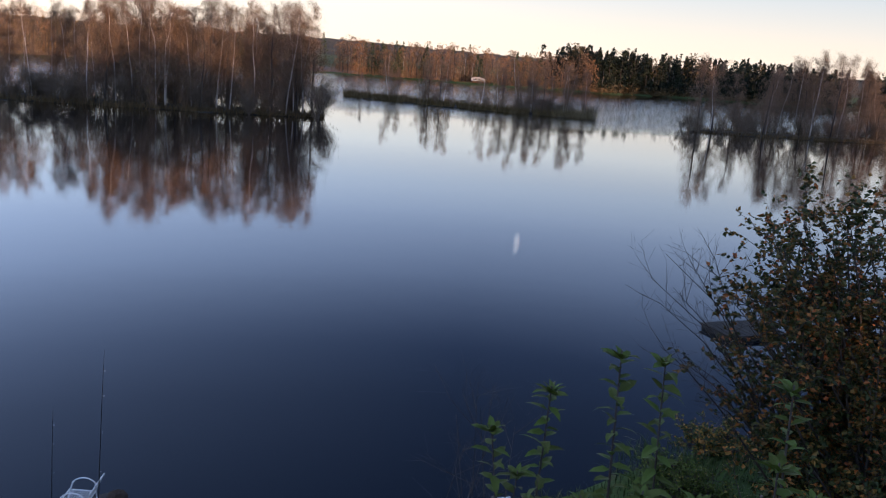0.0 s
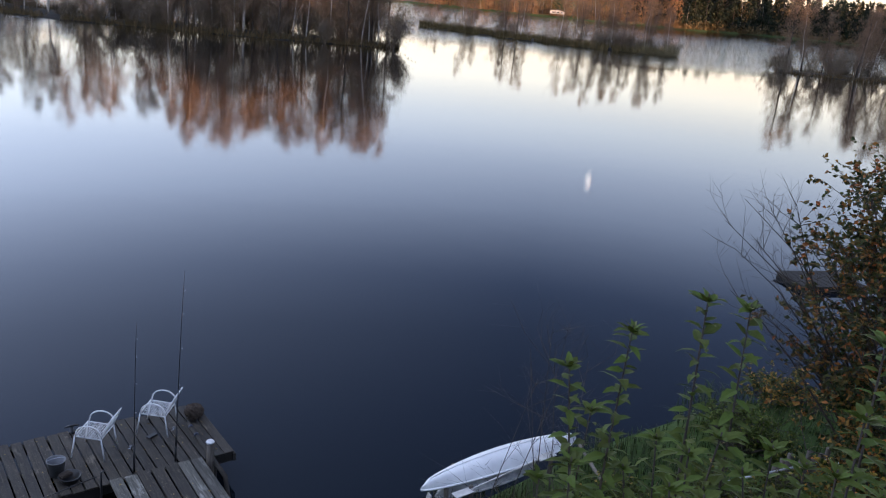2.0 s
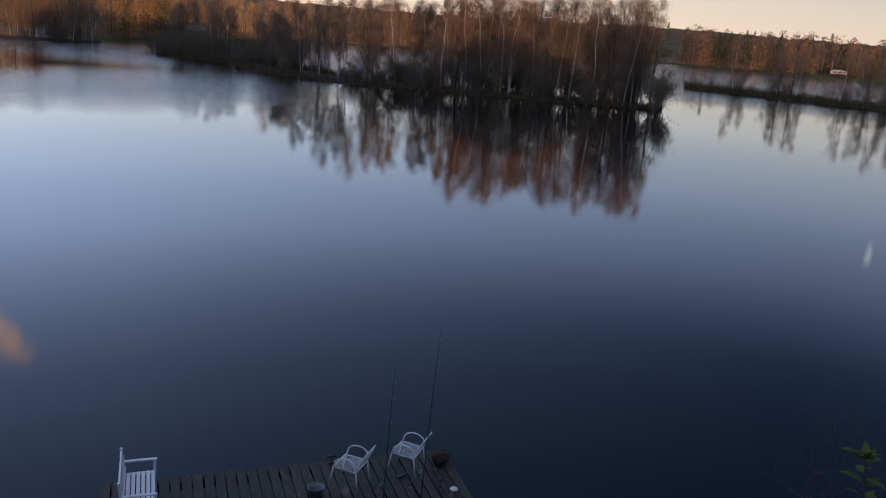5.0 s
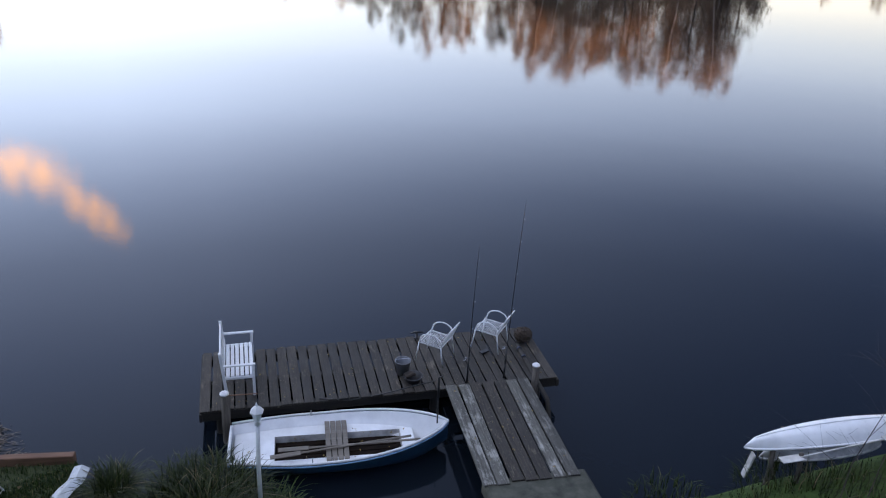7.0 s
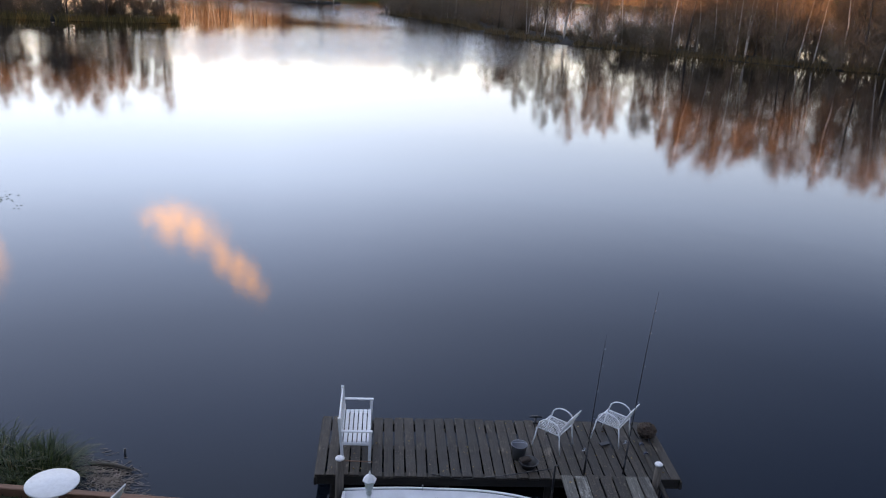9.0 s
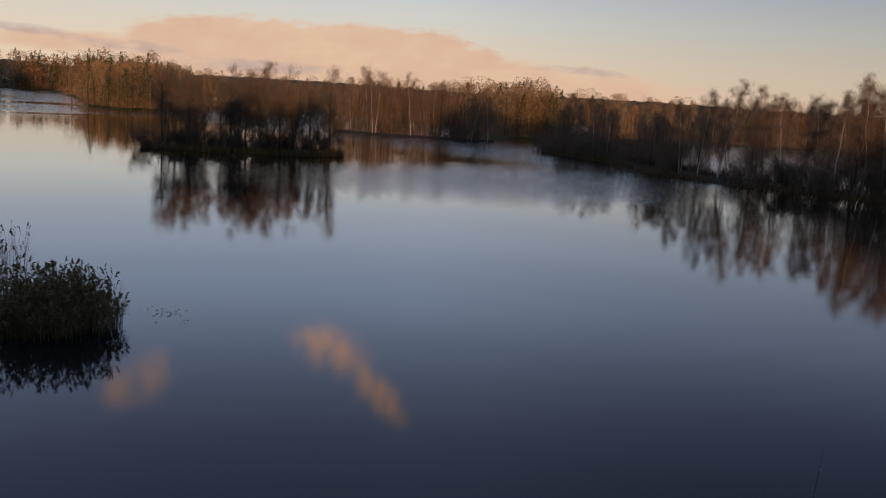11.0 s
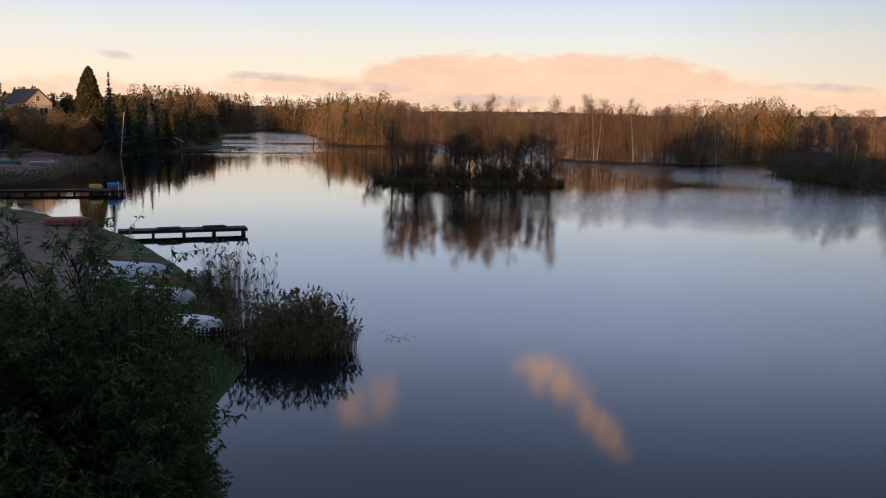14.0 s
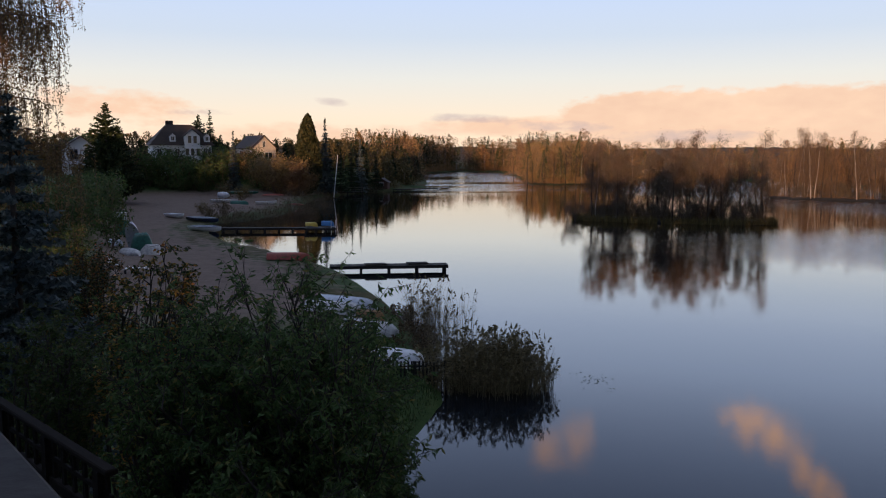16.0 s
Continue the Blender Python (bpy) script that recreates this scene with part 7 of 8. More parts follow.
def build_jetty(name, label, p0, p1, width, z, bays, rail=False, mats=(None, None)):
    a, b = Vector((*p0, 0)), Vector((*p1, 0))
    length = (b - a).length
    root = thing(name, label, "jetty", m=Matrix.Translation(a) @ Matrix.Rotation(math.atan2(b.y - a.y, b.x - a.x), 4, "Z"))
    n = int(length / 0.3)
    board = Geo().box((0.28, width, 0.05), None, 0.006).mesh("plank", mats[0] or M_OLDWOOD)
    for k in range(n):
        part("plank", board, None, root).matrix_basis = Matrix.Translation((0.15 + k * length / n, 0, z))
    for sy in (-1, 1):
        part("beam", Geo().box((length, 0.14, 0.2), Matrix.Translation((length / 2, sy * (width / 2 - 0.12), z - 0.13)), 0.01), M_BEAM, root)
    for k in range(bays + 1):
        for sy in (-1, 1):
            x = 0.25 + (length - 0.5) * k / bays
            part("post", Geo().tube([(x, sy * (width / 2 - 0.1), -1.2), (x, sy * (width / 2 - 0.1), z + (1.0 if rail else -0.02))], 0.09, 9), M_BEAM, root)
    if rail:
        part("rail", Geo().tube([(0, width / 2 - 0.1, z + 1.0), (length, width / 2 - 0.1, z + 1.0)], 0.05, 7), M_OAR, root)
        part("rail", Geo().tube([(0, width / 2 - 0.1, z + 0.5), (length, width / 2 - 0.1, z + 0.5)], 0.04, 7), M_OAR, root)
    return root


build_jetty("jetty", "dark plank jetty on short posts off the grass", (-66.0, 5.4), (-65.1, 14.8), 1.5, 0.50, 4)
for y in (9.0, 12.4):
    solid("jetty_bench", Geo().box((0.9, 1.7, 0.10), None, 0.02), M_OLDWOOD, "low board bench on the jetty", "bench", "benches on the jetty", m=Matrix.Translation((-65.5, y, 0.60)))
build_jetty("jetty", "long narrow footbridge to the swimming float", (-105.0, -4.5), (-103.3, 6.0), 1.2, 0.50, 6)
build_jetty("swimming_float", "broad float at the end of the footbridge", (-103.2, 5.6), (-102.7, 9.4), 3.0, 0.52, 3)
ladder = thing("ladder", "pale bathing ladder on the float", "ladder", m=Matrix.Translation((-101.4, 8.9, 0.55)))
for sy in (-0.28, 0.28):
    part("rail", Geo().tube([(0, sy, -1.2), (0, sy, 1.0)], 0.04, 7), M_WHITE, ladder)
for z in (-0.6, -0.2, 0.2):
    part("rung", Geo().tube([(0, -0.28, z), (0, 0.28, z)], 0.03, 6), M_WHITE, ladder)
build_upturned("pedal_boat", "yellow pedal boat lying on the float", 1.5, 0.9, facing(-103.6, 5.6, -103.4, 7.2, 0.7), M_YELLOWHULL, group="boats on the float", tall=0.8)
build_upturned("pedal_boat", "blue pedal boat lying on the float", 1.6, 1.0, facing(-103.5, 7.6, -103.4, 9.2, 0.72), M_BRIGHTBLUE, group="boats on the float", deep=1.3)
build_jetty("jetty", "railed landing stage on the far side of the bay", (-209.5, 16.2), (-207.8, 26.0), 2.4, 0.7, 5, True)
build_jetty("jetty", "low landing stage at the wooded point", (-228, 37.2), (-234.6, 50.4), 2.0, 0.5, 5)
build_open_boat(facing(-233.5, 51.0, -236, 54.5, 0.05), "small boat at the landing stage of the wooded point", 4.0, 1.6, M_ORANGEWOOD, M_WHITEHULL)
solid("flagpole", Geo().tube([(-189.4, 16.9, 0.2), (-189.3, 17.9, 9.7)], [0.10, 0.06], 9), M_WHITE, "slanting white mast beside the bay", "mast", smooth=True)

# picket fence by the reeds
fence = thing("picket_fence", "dark brown picket fence running into the water", "fence", m=facing(-31.6, 4.6, -31.25, 6.9, 0.0))
picket = Geo().box((0.075, 0.025, 1.0), None, 0.008).mesh("picket", M_BEAM)
for k in range(18):
    part("picket", picket, None, fence).matrix_basis = Matrix.Translation((-1.25 + k * 0.145, 0, 0.62))
for z in (0.35, 0.90):
    part("rail", Geo().box((2.7, 0.04, 0.07), Matrix.Translation((0, 0.035, z)), 0.008), M_BEAM, fence)
for x in (-1.25, 0.0, 1.25):
    part("post", Geo().tube([(x, 0.07, -0.8), (x, 0.07, 1.1)], 0.045, 8), M_BEAM, fence)


def reed_bed(name, label, spots, height, seed, dense=1.0):
    """Reeds: stalk, hanging leaves and a feathery plume."""
    g, rng = Geo(), random.Random(seed)
    for cx, cy, r, count in spots:
        for i in range(int(count * dense)):
            a, q = rng.uniform(0, 6.28), r * math.sqrt(rng.random())
            x, y = cx + q * math.cos(a), cy + q * math.sin(a)
            h = height * rng.uniform(0.38, 1.12) * (1.0 - 0.6 * (q / r) ** 2)
            lx, ly = (rng.gauss(0.0, 0.11) + 0.16 * math.cos(a) * q / r) * h, (rng.gauss(0.02, 0.11) + 0.16 * math.sin(a) * q / r) * h
            top = (x + lx, y + ly, h)
            g.tube([(x, y, -0.3), (x + lx * 0.4, y + ly * 0.4, h * 0.55), top], [0.010, 0.008, 0.004], 3, caps=False)
            for k in range(6):
                f = rng.uniform(0.2, 0.95)
                p = Vector((x + lx * f, y + ly * f, h * f))
                b, l = rng.uniform(0, 6.28), rng.uniform(0.25, 0.55)
                e = p + Vector((math.cos(b) * l * 0.8, math.sin(b) * l * 0.8, l * rng.uniform(-0.3, 0.5)))
                w = Vector((-math.sin(b), math.cos(b), 0)) * 0.009
                m = p.lerp(e, 0.5) + Vector((0, 0, 0.08))
                g.add([tuple(p), tuple(m + w), tuple(e), tuple(m - w)], [(0, 1, 2, 3)])
            if rng.random() < 0.55:
                b = rng.uniform(0, 6.28)
                for k in range(5):
                    f = k / 5
                    p = Vector(top) + Vector((math.cos(b) * 0.10 * f, math.sin(b) * 0.10 * f, 0.22 * f))
                    e = p + Vector((math.cos(b) * 0.13 + rng.gauss(0, .04), math.sin(b) * 0.13 + rng.gauss(0, .04), 0.02))
                    g.add([tuple(p), tuple(p.lerp(e, 0.5) + Vector((0, 0, 0.035))), tuple(e), tuple(p.lerp(e, 0.5) - Vector((0, 0, 0.03)))], [(0, 1, 2, 3)])
    return solid(name, g, M_REED, label, "reeds", kind="stuff")


reed_bed("reed_bed", "dense brown reeds standing in the water", [(-31.5, 7.2, 1.2, 300), (-31.1, 8.6, 1.6, 520), (-30.9, 9.9, 1.3, 360), (-31.9, 9.6, 1.4, 260), (-30.9, 9.2, 2.0, 170)], 2.1, 71)
reed_bed("reed_bed", "sparse tall reeds with feathery heads", [(-43.4, 8.2, 0.7, 120), (-42.8, 9.1, 0.7, 110), (-42.4, 10.4, 0.8, 26)], 2.7, 72)
reed_bed("reed_bed", "thin reeds in the shallow gap", [(-38.5, 8.6, 2.0, 50), (-35.0, 8.6, 2.0, 70), (-33.6, 9.6, 1.6, 90)], 1.6, 73)
reed_bed("reed_bed", "low brown reeds along the shore", [(-40.5, 7.4, 1.2, 260), (-45.5, 7.4, 1.2, 200), (-37.5, 6.6, 1.3, 220)], 0.7, 74)
reed_bed("reed_bed", "brown reeds in the bay before the beach", [(-125, -1.5, 5, 420), (-136, 4.5, 5, 420), (-150, 8.5, 5, 360), (-118, -4.0, 4, 260)], 1.9, 75)
reed_bed("reed_bed", "pale reeds along the far bank of the bay", [(-196, 12.5, 5, 300), (-205, 17, 4, 240), (-170, 9, 6, 300), (-216, 28, 5, 260)], 2.2, 76)
reed_bed("reed_bed", "brown reeds on the narrow island's end", [(26.5, 165.5, 2.4, 420), (22, 164.5, 2, 200)], 2.4, 77)
lily, nr = Geo(), np.random.default_rng(9)
for k in range(46):
    x, y, r = -31.1 + nr.normal() * 0.7, 13.1 + nr.normal() * 0.35, nr.uniform(0.02, 0.045)
    lily.add([(x + r * math.cos(a), y + r * math.sin(a), 0.008) for a in np.linspace(0.3, 5.98, 9)] + [(x, y, 0.010)], [tuple(range(10))])
solid("lily_pads", lily, M_DARKLEAF, "small floating lily pads", "water lilies", kind="stuff")


# ---- houses behind the beach ----
M_WALL = grainy("white_render", (0.70, 0.70, 0.70), (0.84, 0.83, 0.82), 1.5, 0.85, 0.15)
M_WARMWALL = grainy("cream_render", (0.42, 0.36, 0.30), (0.60, 0.52, 0.44), 1.5, 0.85, 0.15)
M_ROOF = grainy("brown_roof_tiles", (0.022, 0.015, 0.012), (0.065, 0.042, 0.033), 6.0, 0.8, 0.6, 0.03, (1, 3, 3))
M_PANE = plain("dark_window_glass", (0.02, 0.025, 0.03), 0.12, 0.0, 0.1)
M_PARAPET = grainy("grey_coping", (0.014, 0.012, 0.011), (0.042, 0.036, 0.032), 8.0, 0.95, 0.4)
M_BRICK = grainy("brick_red", (0.06, 0.032, 0.024), (0.13, 0.068, 0.048), 5.0, 0.85, 0.3)


def gable(w, d, h, rise, x=0, y=0, z=0):
    """A gabled block; its gable faces +x."""
    g = Geo()
    g.add([(x - d / 2, y - w / 2, z), (x + d / 2, y - w / 2, z), (x + d / 2, y + w / 2, z), (x - d / 2, y + w / 2, z), (x - d / 2, y - w / 2, z + h), (x + d / 2, y - w / 2, z + h), (x + d / 2, y + w / 2, z + h), (x - d / 2, y + w / 2, z + h), (x - d / 2, y, z + h + rise), (x + d / 2, y, z + h + rise)], [(0, 1, 5, 4), (2, 3, 7, 6), (1, 2, 6, 9, 5), (3, 0, 4, 8, 7), (3, 2, 1, 0)])
    return g


def gable_roof(w, d, h, rise, over=0.4, thick=0.16, x=0, y=0, z=0):
    g = Geo()
    for s in (-1, 1):
        n = Vector((0, s * rise, w / 2)).normalized() * thick
        e = Vector((0, s * w / 2, -rise)).normalized() * over
        a, b = Vector((x - d / 2 - over, y, z + h + rise + 0.02)), Vector((x + d / 2 + over, y, z + h + rise + 0.02))
        c, f = Vector((x + d / 2 + over, y + s * w / 2, z + h + 0.02)) + e, Vector((x - d / 2 - over, y + s * w / 2, z + h + 0.02)) + e
        g.add([tuple(v) for v in (a, b, c, f)] + [tuple(v + n) for v in (a, b, c, f)], [(0, 1, 2, 3), (7, 6, 5, 4), (0, 4, 5, 1), (1, 5, 6, 2), (2, 6, 7, 3), (3, 7, 4, 0)])
    return g


def window(parent, x, y, z, w, h, m=Matrix(), bars=1):
    """A window in a wall that faces +x."""
    fr = part("window", Geo().box((0.10, w + 0.16, 0.09), m @ Matrix.Translation((x, y, z + h / 2)), 0.01).box((0.10, w + 0.16, 0.09), m @ Matrix.Translation((x, y, z - h / 2)), 0.01).box((0.10, 0.08, h), m @ Matrix.Translation((x, y - w / 2, z)), 0.01).box((0.10, 0.08, h), m @ Matrix.Translation((x, y + w / 2, z)), 0.01), M_WHITE, parent)
    part("pane", Geo().box((0.04, w, h), m @ Matrix.Translation((x - 0.01, y, z))), M_PANE, fr, "dark glass")
    for k in range(bars):
        part("glazing_bar", Geo().box((0.07, 0.06, h), m @ Matrix.Translation((x + 0.01, y - w / 2 + w * (k + 1) / (bars + 1), z))), M_WHITE, fr)
    return fr


def toward(x, y, z, turn=0.0):
    """A pose whose +x looks at the near bank."""
    return Matrix.Translation((x, y, z)) @ Matrix.Rotation(math.atan2(-y, -x) + radians(turn), 4, "Z")


def build_villa():
    root = thing("villa", "large white villa with a brown hipped roof and dormers", "house", "houses behind the beach", m=toward(-204, -18.0, 7.4, 8))
    part("wall", Geo().box((9, 13, 7.0), Matrix.Translation((0, 0.5, 1.1)), 0.02), M_WALL, root, "white rendered walls")
    roof = Geo()
    roof.add([(-5.2, -6.7, 4.5), (5.2, -6.7, 4.5), (5.2, 7.7, 4.5), (-5.2, 7.7, 4.5), (-2.4, -4.0, 7.6), (2.4, -4.0, 7.6), (2.4, 5.0, 7.6), (-2.4, 5.0, 7.6), (-0.6, -2.4, 9.3), (0.6, -2.4, 9.3), (0.6, 3.2, 9.3), (-0.6, 3.2, 9.3)], [(3, 2, 1, 0), (0, 1, 5, 4), (1, 2, 6, 5), (2, 3, 7, 6), (3, 0, 4, 7), (4, 5, 9, 8), (5, 6, 10, 9), (6, 7, 11, 10), (7, 4, 8, 11), (8, 9, 10, 11)])
    r = part("roof", roof, M_ROOF, root, "brown tiled hipped roof")
    part("chimney", Geo().box((1.0, 1.6, 1.8), Matrix.Translation((-0.4, -1.6, 9.3)), 0.04), M_PARAPET, r)
    part("gable_bay", gable(3.4, 1.6, 6.6, 1.5, 4.6, 2.6), M_WALL, root)
    part("bay_roof", gable_roof(3.4, 2.6, 6.6, 1.5, 0.25, 0.12, 4.2, 2.6), M_ROOF, root)
    for y in (-1.6, 6.0):
        d = part("dormer", gable(1.3, 2.4, 1.3, 0.6, 3.4, y, 5.3), M_WALL, root)
        part("dormer_roof", gable_roof(1.3, 2.4, 1.3, 0.6, 0.15, 0.08, 3.4, y, 5.3), M_ROOF, d)
        window(root, 4.62, y, 6.0, 0.7, 0.9)
    for y in (2.0, 3.2):
        window(root, 5.45, y, 5.8, 0.8, 1.7, bars=0)
    for y in (1.4, 2.6, 3.8):
        window(root, 5.45, y, 2.9, 0.8, 1.7, bars=0)
    for y in (5.6, 6.4, -0.6, -2.6, -4.6):
        window(root, 4.55, y, 2.9, 0.9, 1.6)
    part("balcony", Geo().box((2.2, 7.0, 0.20), Matrix.Translation((6.2, 4.2, 1.2)), 0.03), M_WALL, root)
    for k in range(15):
        part("baluster", Geo().box((0.06, 0.06, 0.9), Matrix.Translation((7.2, 0.9 + k * 0.47, 1.75))), M_WHITE, root)
    part("handrail", Geo().box((0.10, 6.9, 0.08), Matrix.Translation((7.2, 4.2, 2.2)), 0.02), M_WHITE, root)
    for y in (5.2, 7.4):
        part("column", Geo().tube([(7.0, y, -3.2), (7.0, y, 1.1)], 0.18, 10), M_WHITE, root)


def build_gable_house(name, label, x, y, z, w, d, h, rise, wall, turn=0.0, balcony=False, panes=()):
    root = thing(name, label, "house", "houses behind the beach", m=toward(x, y, z, turn))
    part("wall", gable(w, d, h, rise), wall, root)
    part("roof", gable_roof(w, d, h, rise), M_ROOF, root, "dark brown tiled roof")
    for py, pz, pw, ph in panes:
        window(root, d / 2 + 0.03, py, pz, pw, ph)
    if balcony:
        part("balcony", Geo().box((1.3, w, 0.2), Matrix.Translation((d / 2 + 0.65, 0, h * 0.42)), 0.03), M_WALL, root)
        for k in range(14):
            part("baluster", Geo().box((0.05, 0.05, 0.9), Matrix.Translation((d / 2 + 1.25, -w / 2 + 0.2 + k * (w - 0.4) / 13, h * 0.42 + 0.5))), M_STEEL, root)
        part("handrail", Geo().box((0.07, w, 0.06), Matrix.Translation((d / 2 + 1.25, 0, h * 0.42 + 0.96)), 0.015), M_STEEL, root)
        for sy in (-1, 1):
            part("column", Geo().tube([(d / 2 + 1.1, sy * w * 0.32, -1.5), (d / 2 + 1.1, sy * w * 0.32, h * 0.42)], 0.12, 9), M_WHITE, root)
    return root


build_villa()
build_gable_house("house", "white gabled house with a balcony and two tall windows", -164.0, -31.7, 5.6, 5.6, 9.0, 5.2, 1.9, M_WALL, 4, True, ((-1.2, 3.9, 1.3, 2.1), (1.2, 3.9, 1.3, 2.1), (-1.2, 1.0, 1.2, 1.8), (1.2, 1.0, 1.2, 1.8)))
build_gable_house("house", "cream gabled house with a reddish tiled roof", -219.0, -0.2, 6.2, 6.4, 10.0, 5.4, 3.0, M_WARMWALL, 24, False, ((0.0, 6.3, 0.8, 1.4), (1.2, 3.4, 2.0, 1.7)))
build_gable_house("garage", "low brown-roofed outbuilding beside the villa", -196.0, -25.5, 5.2, 7.5, 6.0, 2.3, 1.5, M_BRICK, 12, False, ((-1.5, 1.7, 1.2, 1.2), (1.6, 1.7, 1.2, 1.2)))
build_gable_house("boathouse", "small red-brown boathouse among the trees", -226.0, 33.5, 0.7, 3.4, 4.0, 1.8, 1.0, M_BRICK, -10, False, ((0.0, 1.3, 1.0, 1.0),))
build_gable_house("far_house", "long pale house in the wood behind the bay", -336.0, 168.5, 2.6, 9.0, 7.0, 1.9, 0.8, M_WARMWALL, 0, False, ((-2.6, 1.0, 1.2, 1.0), (0.0, 1.0, 1.2, 1.0), (2.6, 1.0, 1.2, 1.0)))
build_gable_house("far_house", "low house in the far wood lit by the sun", -150.0, 182.0, 1.2, 6.0, 8.0, 2.4, 1.4, M_WARMWALL, 0, False, ((-1.2, 1.4, 1.0, 1.0), (1.2, 1.4, 1.0, 1.0)))
build_gable_house("far_house", "low sunlit house on the northern shore", 11.0, 368.0, 1.6, 6.0, 6.0, 1.2, 0.5, M_WARMWALL, 0, False, ((-1.7, 0.6, 1.0, 0.6), (0.3, 0.6, 1.0, 0.6), (1.9, 0.6, 0.9, 0.6)))

# ---- trees of the western shore ----
M_SPRUCEBLUE = leafy("blue_needles", [(0.0, (0.034, 0.050, 0.050)), (0.6, (0.08, 0.102, 0.10)), (1.0, (0.17, 0.195, 0.185))], 0.7, 0.08)
M_OLIVEFIR = leafy("olive_needles", [(0.0, (0.02, 0.026, 0.010)), (0.6, (0.05, 0.056, 0.02)), (1.0, (0.10, 0.09, 0.035))], 0.7, 0.08)
M_YEW = leafy("yew_needles", [(0.0, (0.012, 0.020, 0.008)), (0.6, (0.030, 0.042, 0.014)), (1.0, (0.07, 0.07, 0.025))], 0.7, 0.08)


def cypress_model(name, seed, h, width, mat, label, group):
    """A dense egg-shaped conifer with upright sprays."""
    root, nr = thing(name, label, "conifer", group), np.random.default_rng(seed)
    part("trunk", Geo().tube([(0, 0, -0.3), (0, 0, h * 0.5), (0, 0, h * 0.9)], [0.28, 0.18, 0.04], 7), M_BARK, root, smooth=True)
    n = 7000
    u, az = nr.random(n), nr.uniform(0, 6.2832, n)
    lump = 1 + 0.16 * np.sin(az * 3 + u * 17) * np.sin(u * 23 + az * 2)
    rad = width / 2 * np.sin(np.pi * np.clip(u, 0, 1) ** 0.72) ** 0.62 * lump * nr.uniform(0.55, 1.0, n) ** 0.5
    c = np.stack([np.cos(az) * rad, np.sin(az) * rad, h * (0.03 + 0.95 * u)], -1)
    part("crown", Geo().cards(c, nr.uniform(0.25, 0.55, n), nr, 1.8, up=1.2), mat, root)
    return root


FIRS = {
    "pine": keep(fir_model("conifer", 81, 13.0, 8.2, M_YEW, "broad dark conifer behind the beach", -0.15, "conifers on the western shore", 1.7, 0.7, tiers=4.2, dense=1.5)),
    "round": keep(cypress_model("conifer", 82, 17.0, 5.6, M_OLIVEFIR, "tall rounded dark cypress by the bay", "conifers on the western shore")),
    "spire": keep(fir_model("conifer", 83, 16.5, 5.0, M_SPRUCEBLUE, "slim pale blue spruce by the bay", 0.35, "conifers on the western shore", 0.9, 0.9)),
    "spruce": keep(fir_model("conifer", 84, 14.0, 5.6, M_NEEDLE, "dark pointed spruce by the bay", 0.3, "conifers on the western shore", 0.95, 0.9)),
}
for kind, x, y, z, size, turn in (("pine", -148.2, -24.4, 5.0, 1.2, 0.3), ("pine", -150.5, -23.0, 5.0, 1.05, 1.3), ("pine", -214.8, -13.9, 7.5, 0.95, 0.5), ("spruce", -216.0, -11.2, 7.5, 1.0, 2.0), ("spire", -190.5, -5.0, 4.0, 0.78, 0), ("round", -194.8, 11.6, 1.8, 1.05, 0), ("spire", -199.5, 15.9, 1.6, 1.04, 1), ("spruce", -203.0, 17.2, 1.4, 0.85, 2), ("spire", -213.6, 25.9, 1.2, 0.90, 3), ("spruce", -210.8, 23.4, 1.2, 0.86, 4), ("spruce", -216.6, 28.0, 1.2, 0.75, 5), ("spruce", -223.0, 31.3, 1.2, 0.78, 0.5), ("spruce", -206.5, 20.2, 1.2, 0.8, 0.9), ("pine", -182, -30, 4.5, 0.7, 2)):
    put(FIRS[kind], x, y, min(z, height_at(x, y)) , turn, size)

HEDGE = [keep(tree_model("hedge_bush", 57 + i, h, 0.06, M_BARK, (M_DARKLEAF, M_OLIVE, M_RUST)[i], (1100, 1300, 2600)[i], (0.28, 0.24, 0.19)[i], ("dark green bush at the foot of the slope", "brown-green bush behind the beach", "rusty bush catching the low sun")[i], "bush", "bushes behind the beach", limbs=14, start=0.05, spreadw=0.45, subs=2, stems=5, lean=0.35, spray=150, loose=0.5)) for i, h in enumerate((4.6, 4.2, 5.0))]
rng = random.Random(44)
for k in range(30):
    x = rng.uniform(-205, -150)
    y = rng.uniform(-40, -28)
    if x < -167 or y < -37:
        put(rng.choice(HEDGE[:2]), x, y, height_at(x, y), rng.uniform(0, 6.28), rng.uniform(0.9, 1.5))
for k in range(34):
    x, y = rng.uniform(-206, -188), rng.uniform(-30, 10)
    x = min(x, -199) if y > -11 else x
    put(rng.choice(HEDGE[:2]), x, y, height_at(x, y), rng.uniform(0, 6.28), rng.uniform(0.7, 1.15))
for x, y, s in ((-187.5, 6.4, 1.4), (-190.0, 4.4, 1.5), (-188.5, 8.8, 1.3), (-192.5, 2.0, 1.4), (-191.0, 7.4, 1.55), (-193.0, 5.2, 1.5), (-189.5, 10.2, 1.05), (-194.0, -0.5, 1.2)):
    put(HEDGE[2], x, y, height_at(x, y), x, s)
for k in range(40):
    x = rng.uniform(-186, -50)
    y = float(np.interp(x, [-190, -110, -78, -60, -40], [-28, -17.5, -12.5, -9.5, -7])) + rng.uniform(-6, 0)
    g0 = height_at(x, y)
    put(HEDGE[0], x, y, g0, rng.uniform(0, 6.28), min(rng.uniform(0.7, 1.2), max(0.35, (7.0 - g0) / 5.2)))
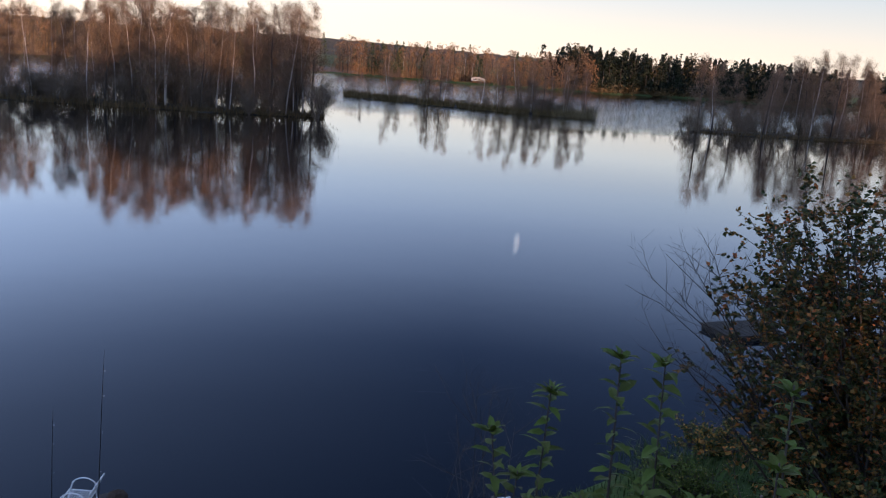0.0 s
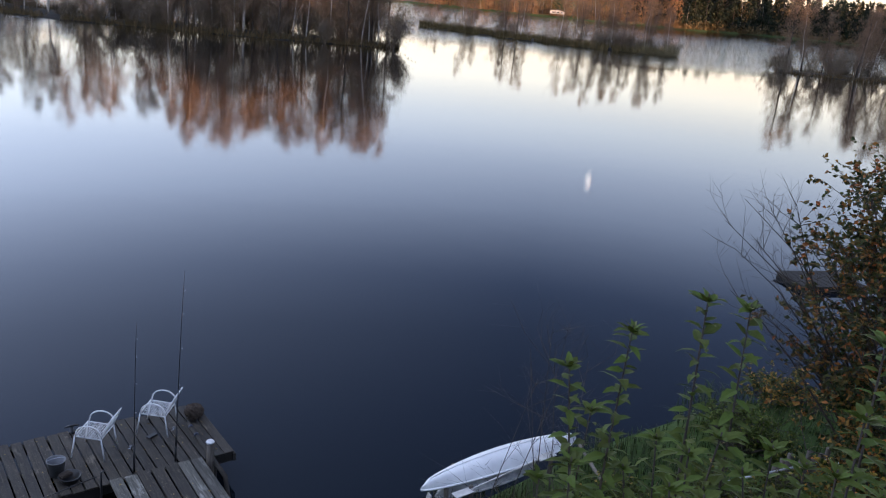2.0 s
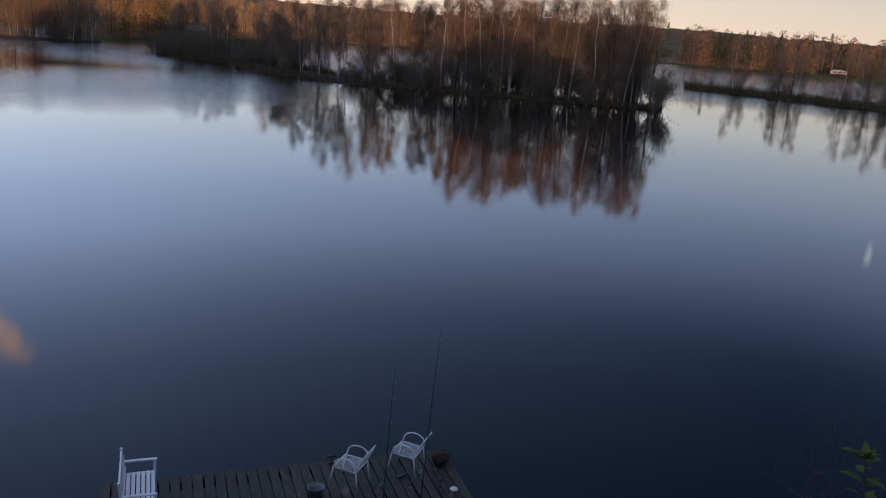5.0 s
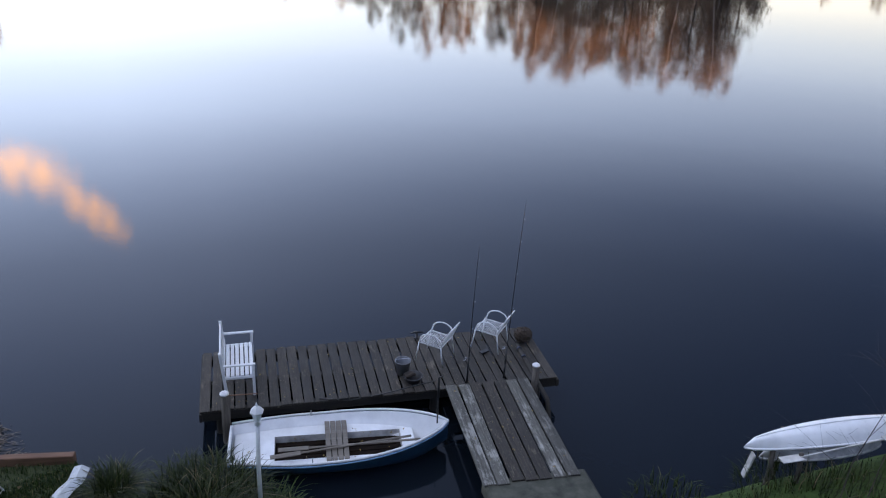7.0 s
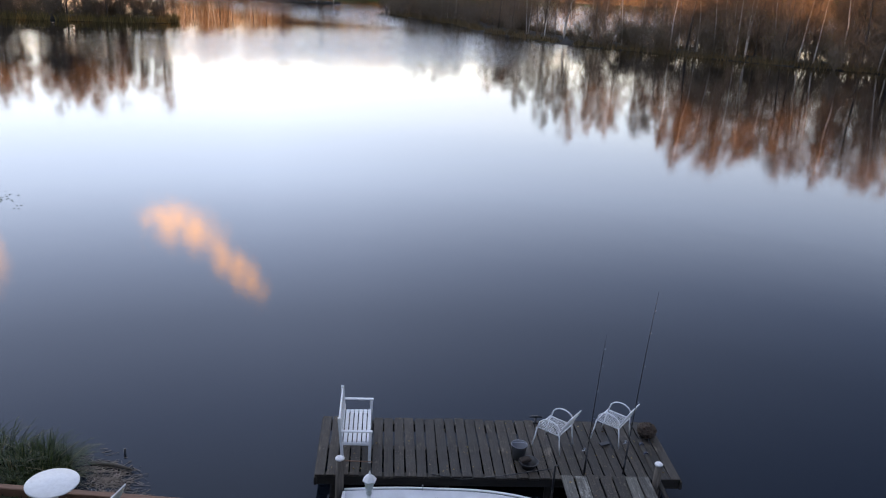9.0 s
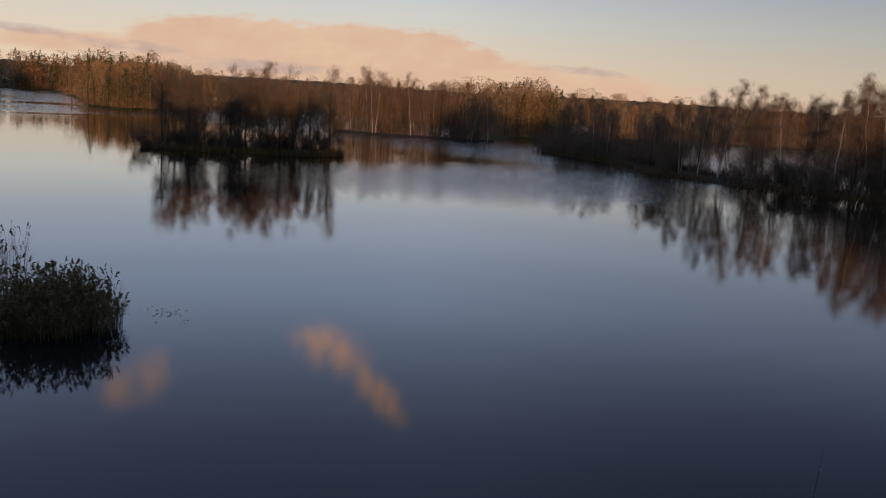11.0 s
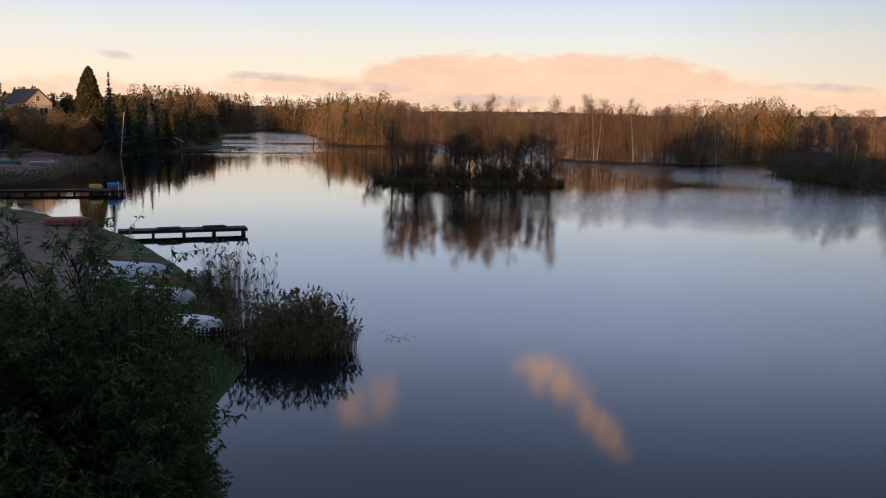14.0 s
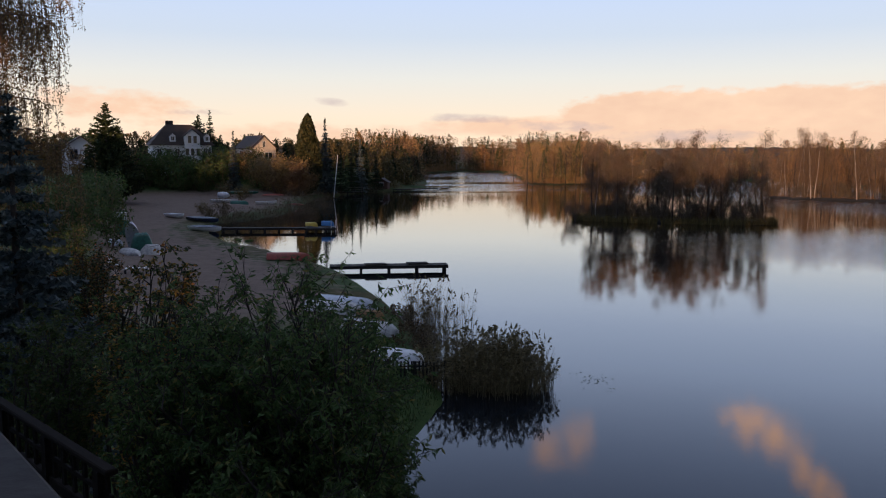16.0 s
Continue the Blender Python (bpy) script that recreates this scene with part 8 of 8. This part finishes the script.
for k in range(34):
    x, y = rng.uniform(-200, -187), rng.uniform(-36, 6)
    x = x - 11 if y > -11 else x
    put(HEDGE[0], x, y, height_at(x, y), rng.uniform(0, 6.28), rng.uniform(0.5, 0.85))
for k in range(20):
    x, y = rng.uniform(-197, -189), -29 + k * 1.15 + rng.gauss(0, 0.8)
    put(rng.choice((HEDGE[0], HEDGE[0], HEDGE[1])), x, y, height_at(x, y), rng.uniform(0, 6.28), rng.uniform(1.1, 1.5))
for x, y, s in ((-121, -6.5, 0.45), (-126, -5.0, 0.5), (-165, -3.0, 0.6), (-172, -6, 0.7), (-178, -2, 0.6), (-128, -8.0, 0.4)):
    put(HEDGE[1], x, y, height_at(x, y), x, s)

spruce_near = fir_model("blue_spruce", 85, 10.5 - height_at(-21.44, -5.71), 6.4, M_SPRUCEBLUE, "blue spruce with silvery tiers on the slope", 0.16, power=0.8, card=0.40, tiers=5.0, low=0.0, dense=2.2)
spruce_near.matrix_basis = Matrix.Translation((-21.44, -5.71, height_at(-21.44, -5.71)))


def build_weeping_birch():
    """A tall birch whose long twigs hang down."""
    rng, nr = random.Random(86), np.random.default_rng(86)
    base = Vector((-25.87, -8.39, height_at(-25.87, -8.39)))
    root = thing("weeping_birch", "weeping birch with long hanging rusty twigs", "tree", m=Matrix.Translation(base))
    part("trunk", Geo().tube([(0, 0, -0.3), (0.2, 0.1, 5), (0.1, 0.4, 9), (0.3, 0.6, 13)], [0.28, 0.22, 0.15, 0.05], 10), M_BIRCH, root, smooth=True)
    g, crown = Geo(), []
    for k in range(64):
        z = rng.uniform(4.0, 12.8)
        a = rng.uniform(0, 6.28)
        l = rng.uniform(1.9, 3.5)
        p = Vector((0.2, 0.3 * z / 9, z))
        line = [p + Vector((math.cos(a) * l * f, math.sin(a) * l * f, l * 0.55 * math.sin(f * 2.3))) for f in (0, 0.3, 0.6, 0.85, 1.0)]
        g.tube(line, [0.05, 0.04, 0.028, 0.016, 0.008], 5, caps=False)
        for m in range(28):
            f = rng.uniform(0.25, 1.0) * 4
            i = min(3, int(f))
            s = line[i].lerp(line[i + 1], f - i) + Vector((rng.gauss(0, .2), rng.gauss(0, .2), 0))
            drop = rng.uniform(0.8, 3.0)
            sway = Vector((rng.gauss(0, .15), rng.gauss(0, .15), 0))
            tw = [s, s + sway + Vector((0, 0, -drop * 0.45)), s + sway * 1.4 + Vector((0, 0, -drop))]
            g.tube(tw, [0.008, 0.006, 0.003], 3, caps=False)
            for w in range(int(drop * 26)):
                q = rng.random()
                crown.append(tw[0].lerp(tw[1], q * 2) if q < 0.5 else tw[1].lerp(tw[2], q * 2 - 1))
    part("branchwork", g, M_TWIG, root)
    c = np.array(crown) + nr.normal(size=(len(crown), 3)) * 0.05
    part("crown", Geo().cards(c, nr.uniform(0.032, 0.06, len(crown)), nr, 1.7), M_RUST, root, "rusty small leaves")


build_weeping_birch()

# ---- the balcony rail beside the camera ----
M_RAILWOOD = grainy("dark_stained_wood", (0.004, 0.003, 0.0025), (0.016, 0.011, 0.008), 3.0, 0.9, 0.4, 0.005, (1, 10, 10))
M_RAILWOOD.node_tree.nodes["Principled BSDF"].inputs["Specular IOR Level"].default_value = 0.1
A, B = Vector((-9.75, -3.20, 6.62)), Vector((-6.60, -1.22, 6.62))
rail = thing("stair_railing", "dark wooden railing with a lattice panel", "railing", m=facing(A.x, A.y, B.x, B.y, 0.0))
ln = (B - A).length
part("handrail", Geo().box((ln, 0.10, 0.05), Matrix.Translation((0, 0, 6.64)), 0.012), M_RAILWOOD, rail)
part("lower_rail", Geo().box((ln, 0.06, 0.10), Matrix.Translation((0, 0, 6.22)), 0.01), M_RAILWOOD, rail)
for k in range(4):
    part("post", Geo().box((0.10, 0.10, 3.2), Matrix.Translation((-ln / 2 + 0.2 + k * (ln - 0.4) / 3, 0, 5.02)), 0.012), M_RAILWOOD, rail)
lath = Geo().box((0.05, 0.024, 0.36), None, 0.004).mesh("lattice_bar", M_RAILWOOD)
for k in range(17):
    part("lattice_bar", lath, None, rail).matrix_basis = Matrix.Translation((-ln / 2 + 0.08 + k * (ln - 0.16) / 16, 0, 6.44))
part("lattice_rail", Geo().box((ln, 0.024, 0.045), Matrix.Translation((0, 0, 6.44)), 0.004), M_RAILWOOD, rail)
coping = facing(-4.9, -1.72, -2.4, -0.44, 0.0) @ Matrix.Translation((0, -0.001, 0))
solid("coping_wall", Geo().box((2.9, 0.30, 3.6), Matrix.Translation((0, -0.15, 6.1)), 0.02), M_PARAPET, "grey coping wall beside the outside stair", "wall", m=coping)

# the models from which the copies were made
for ob in models:
    for o in (*ob.children_recursive, ob):
        bpy.data.objects.remove(o)
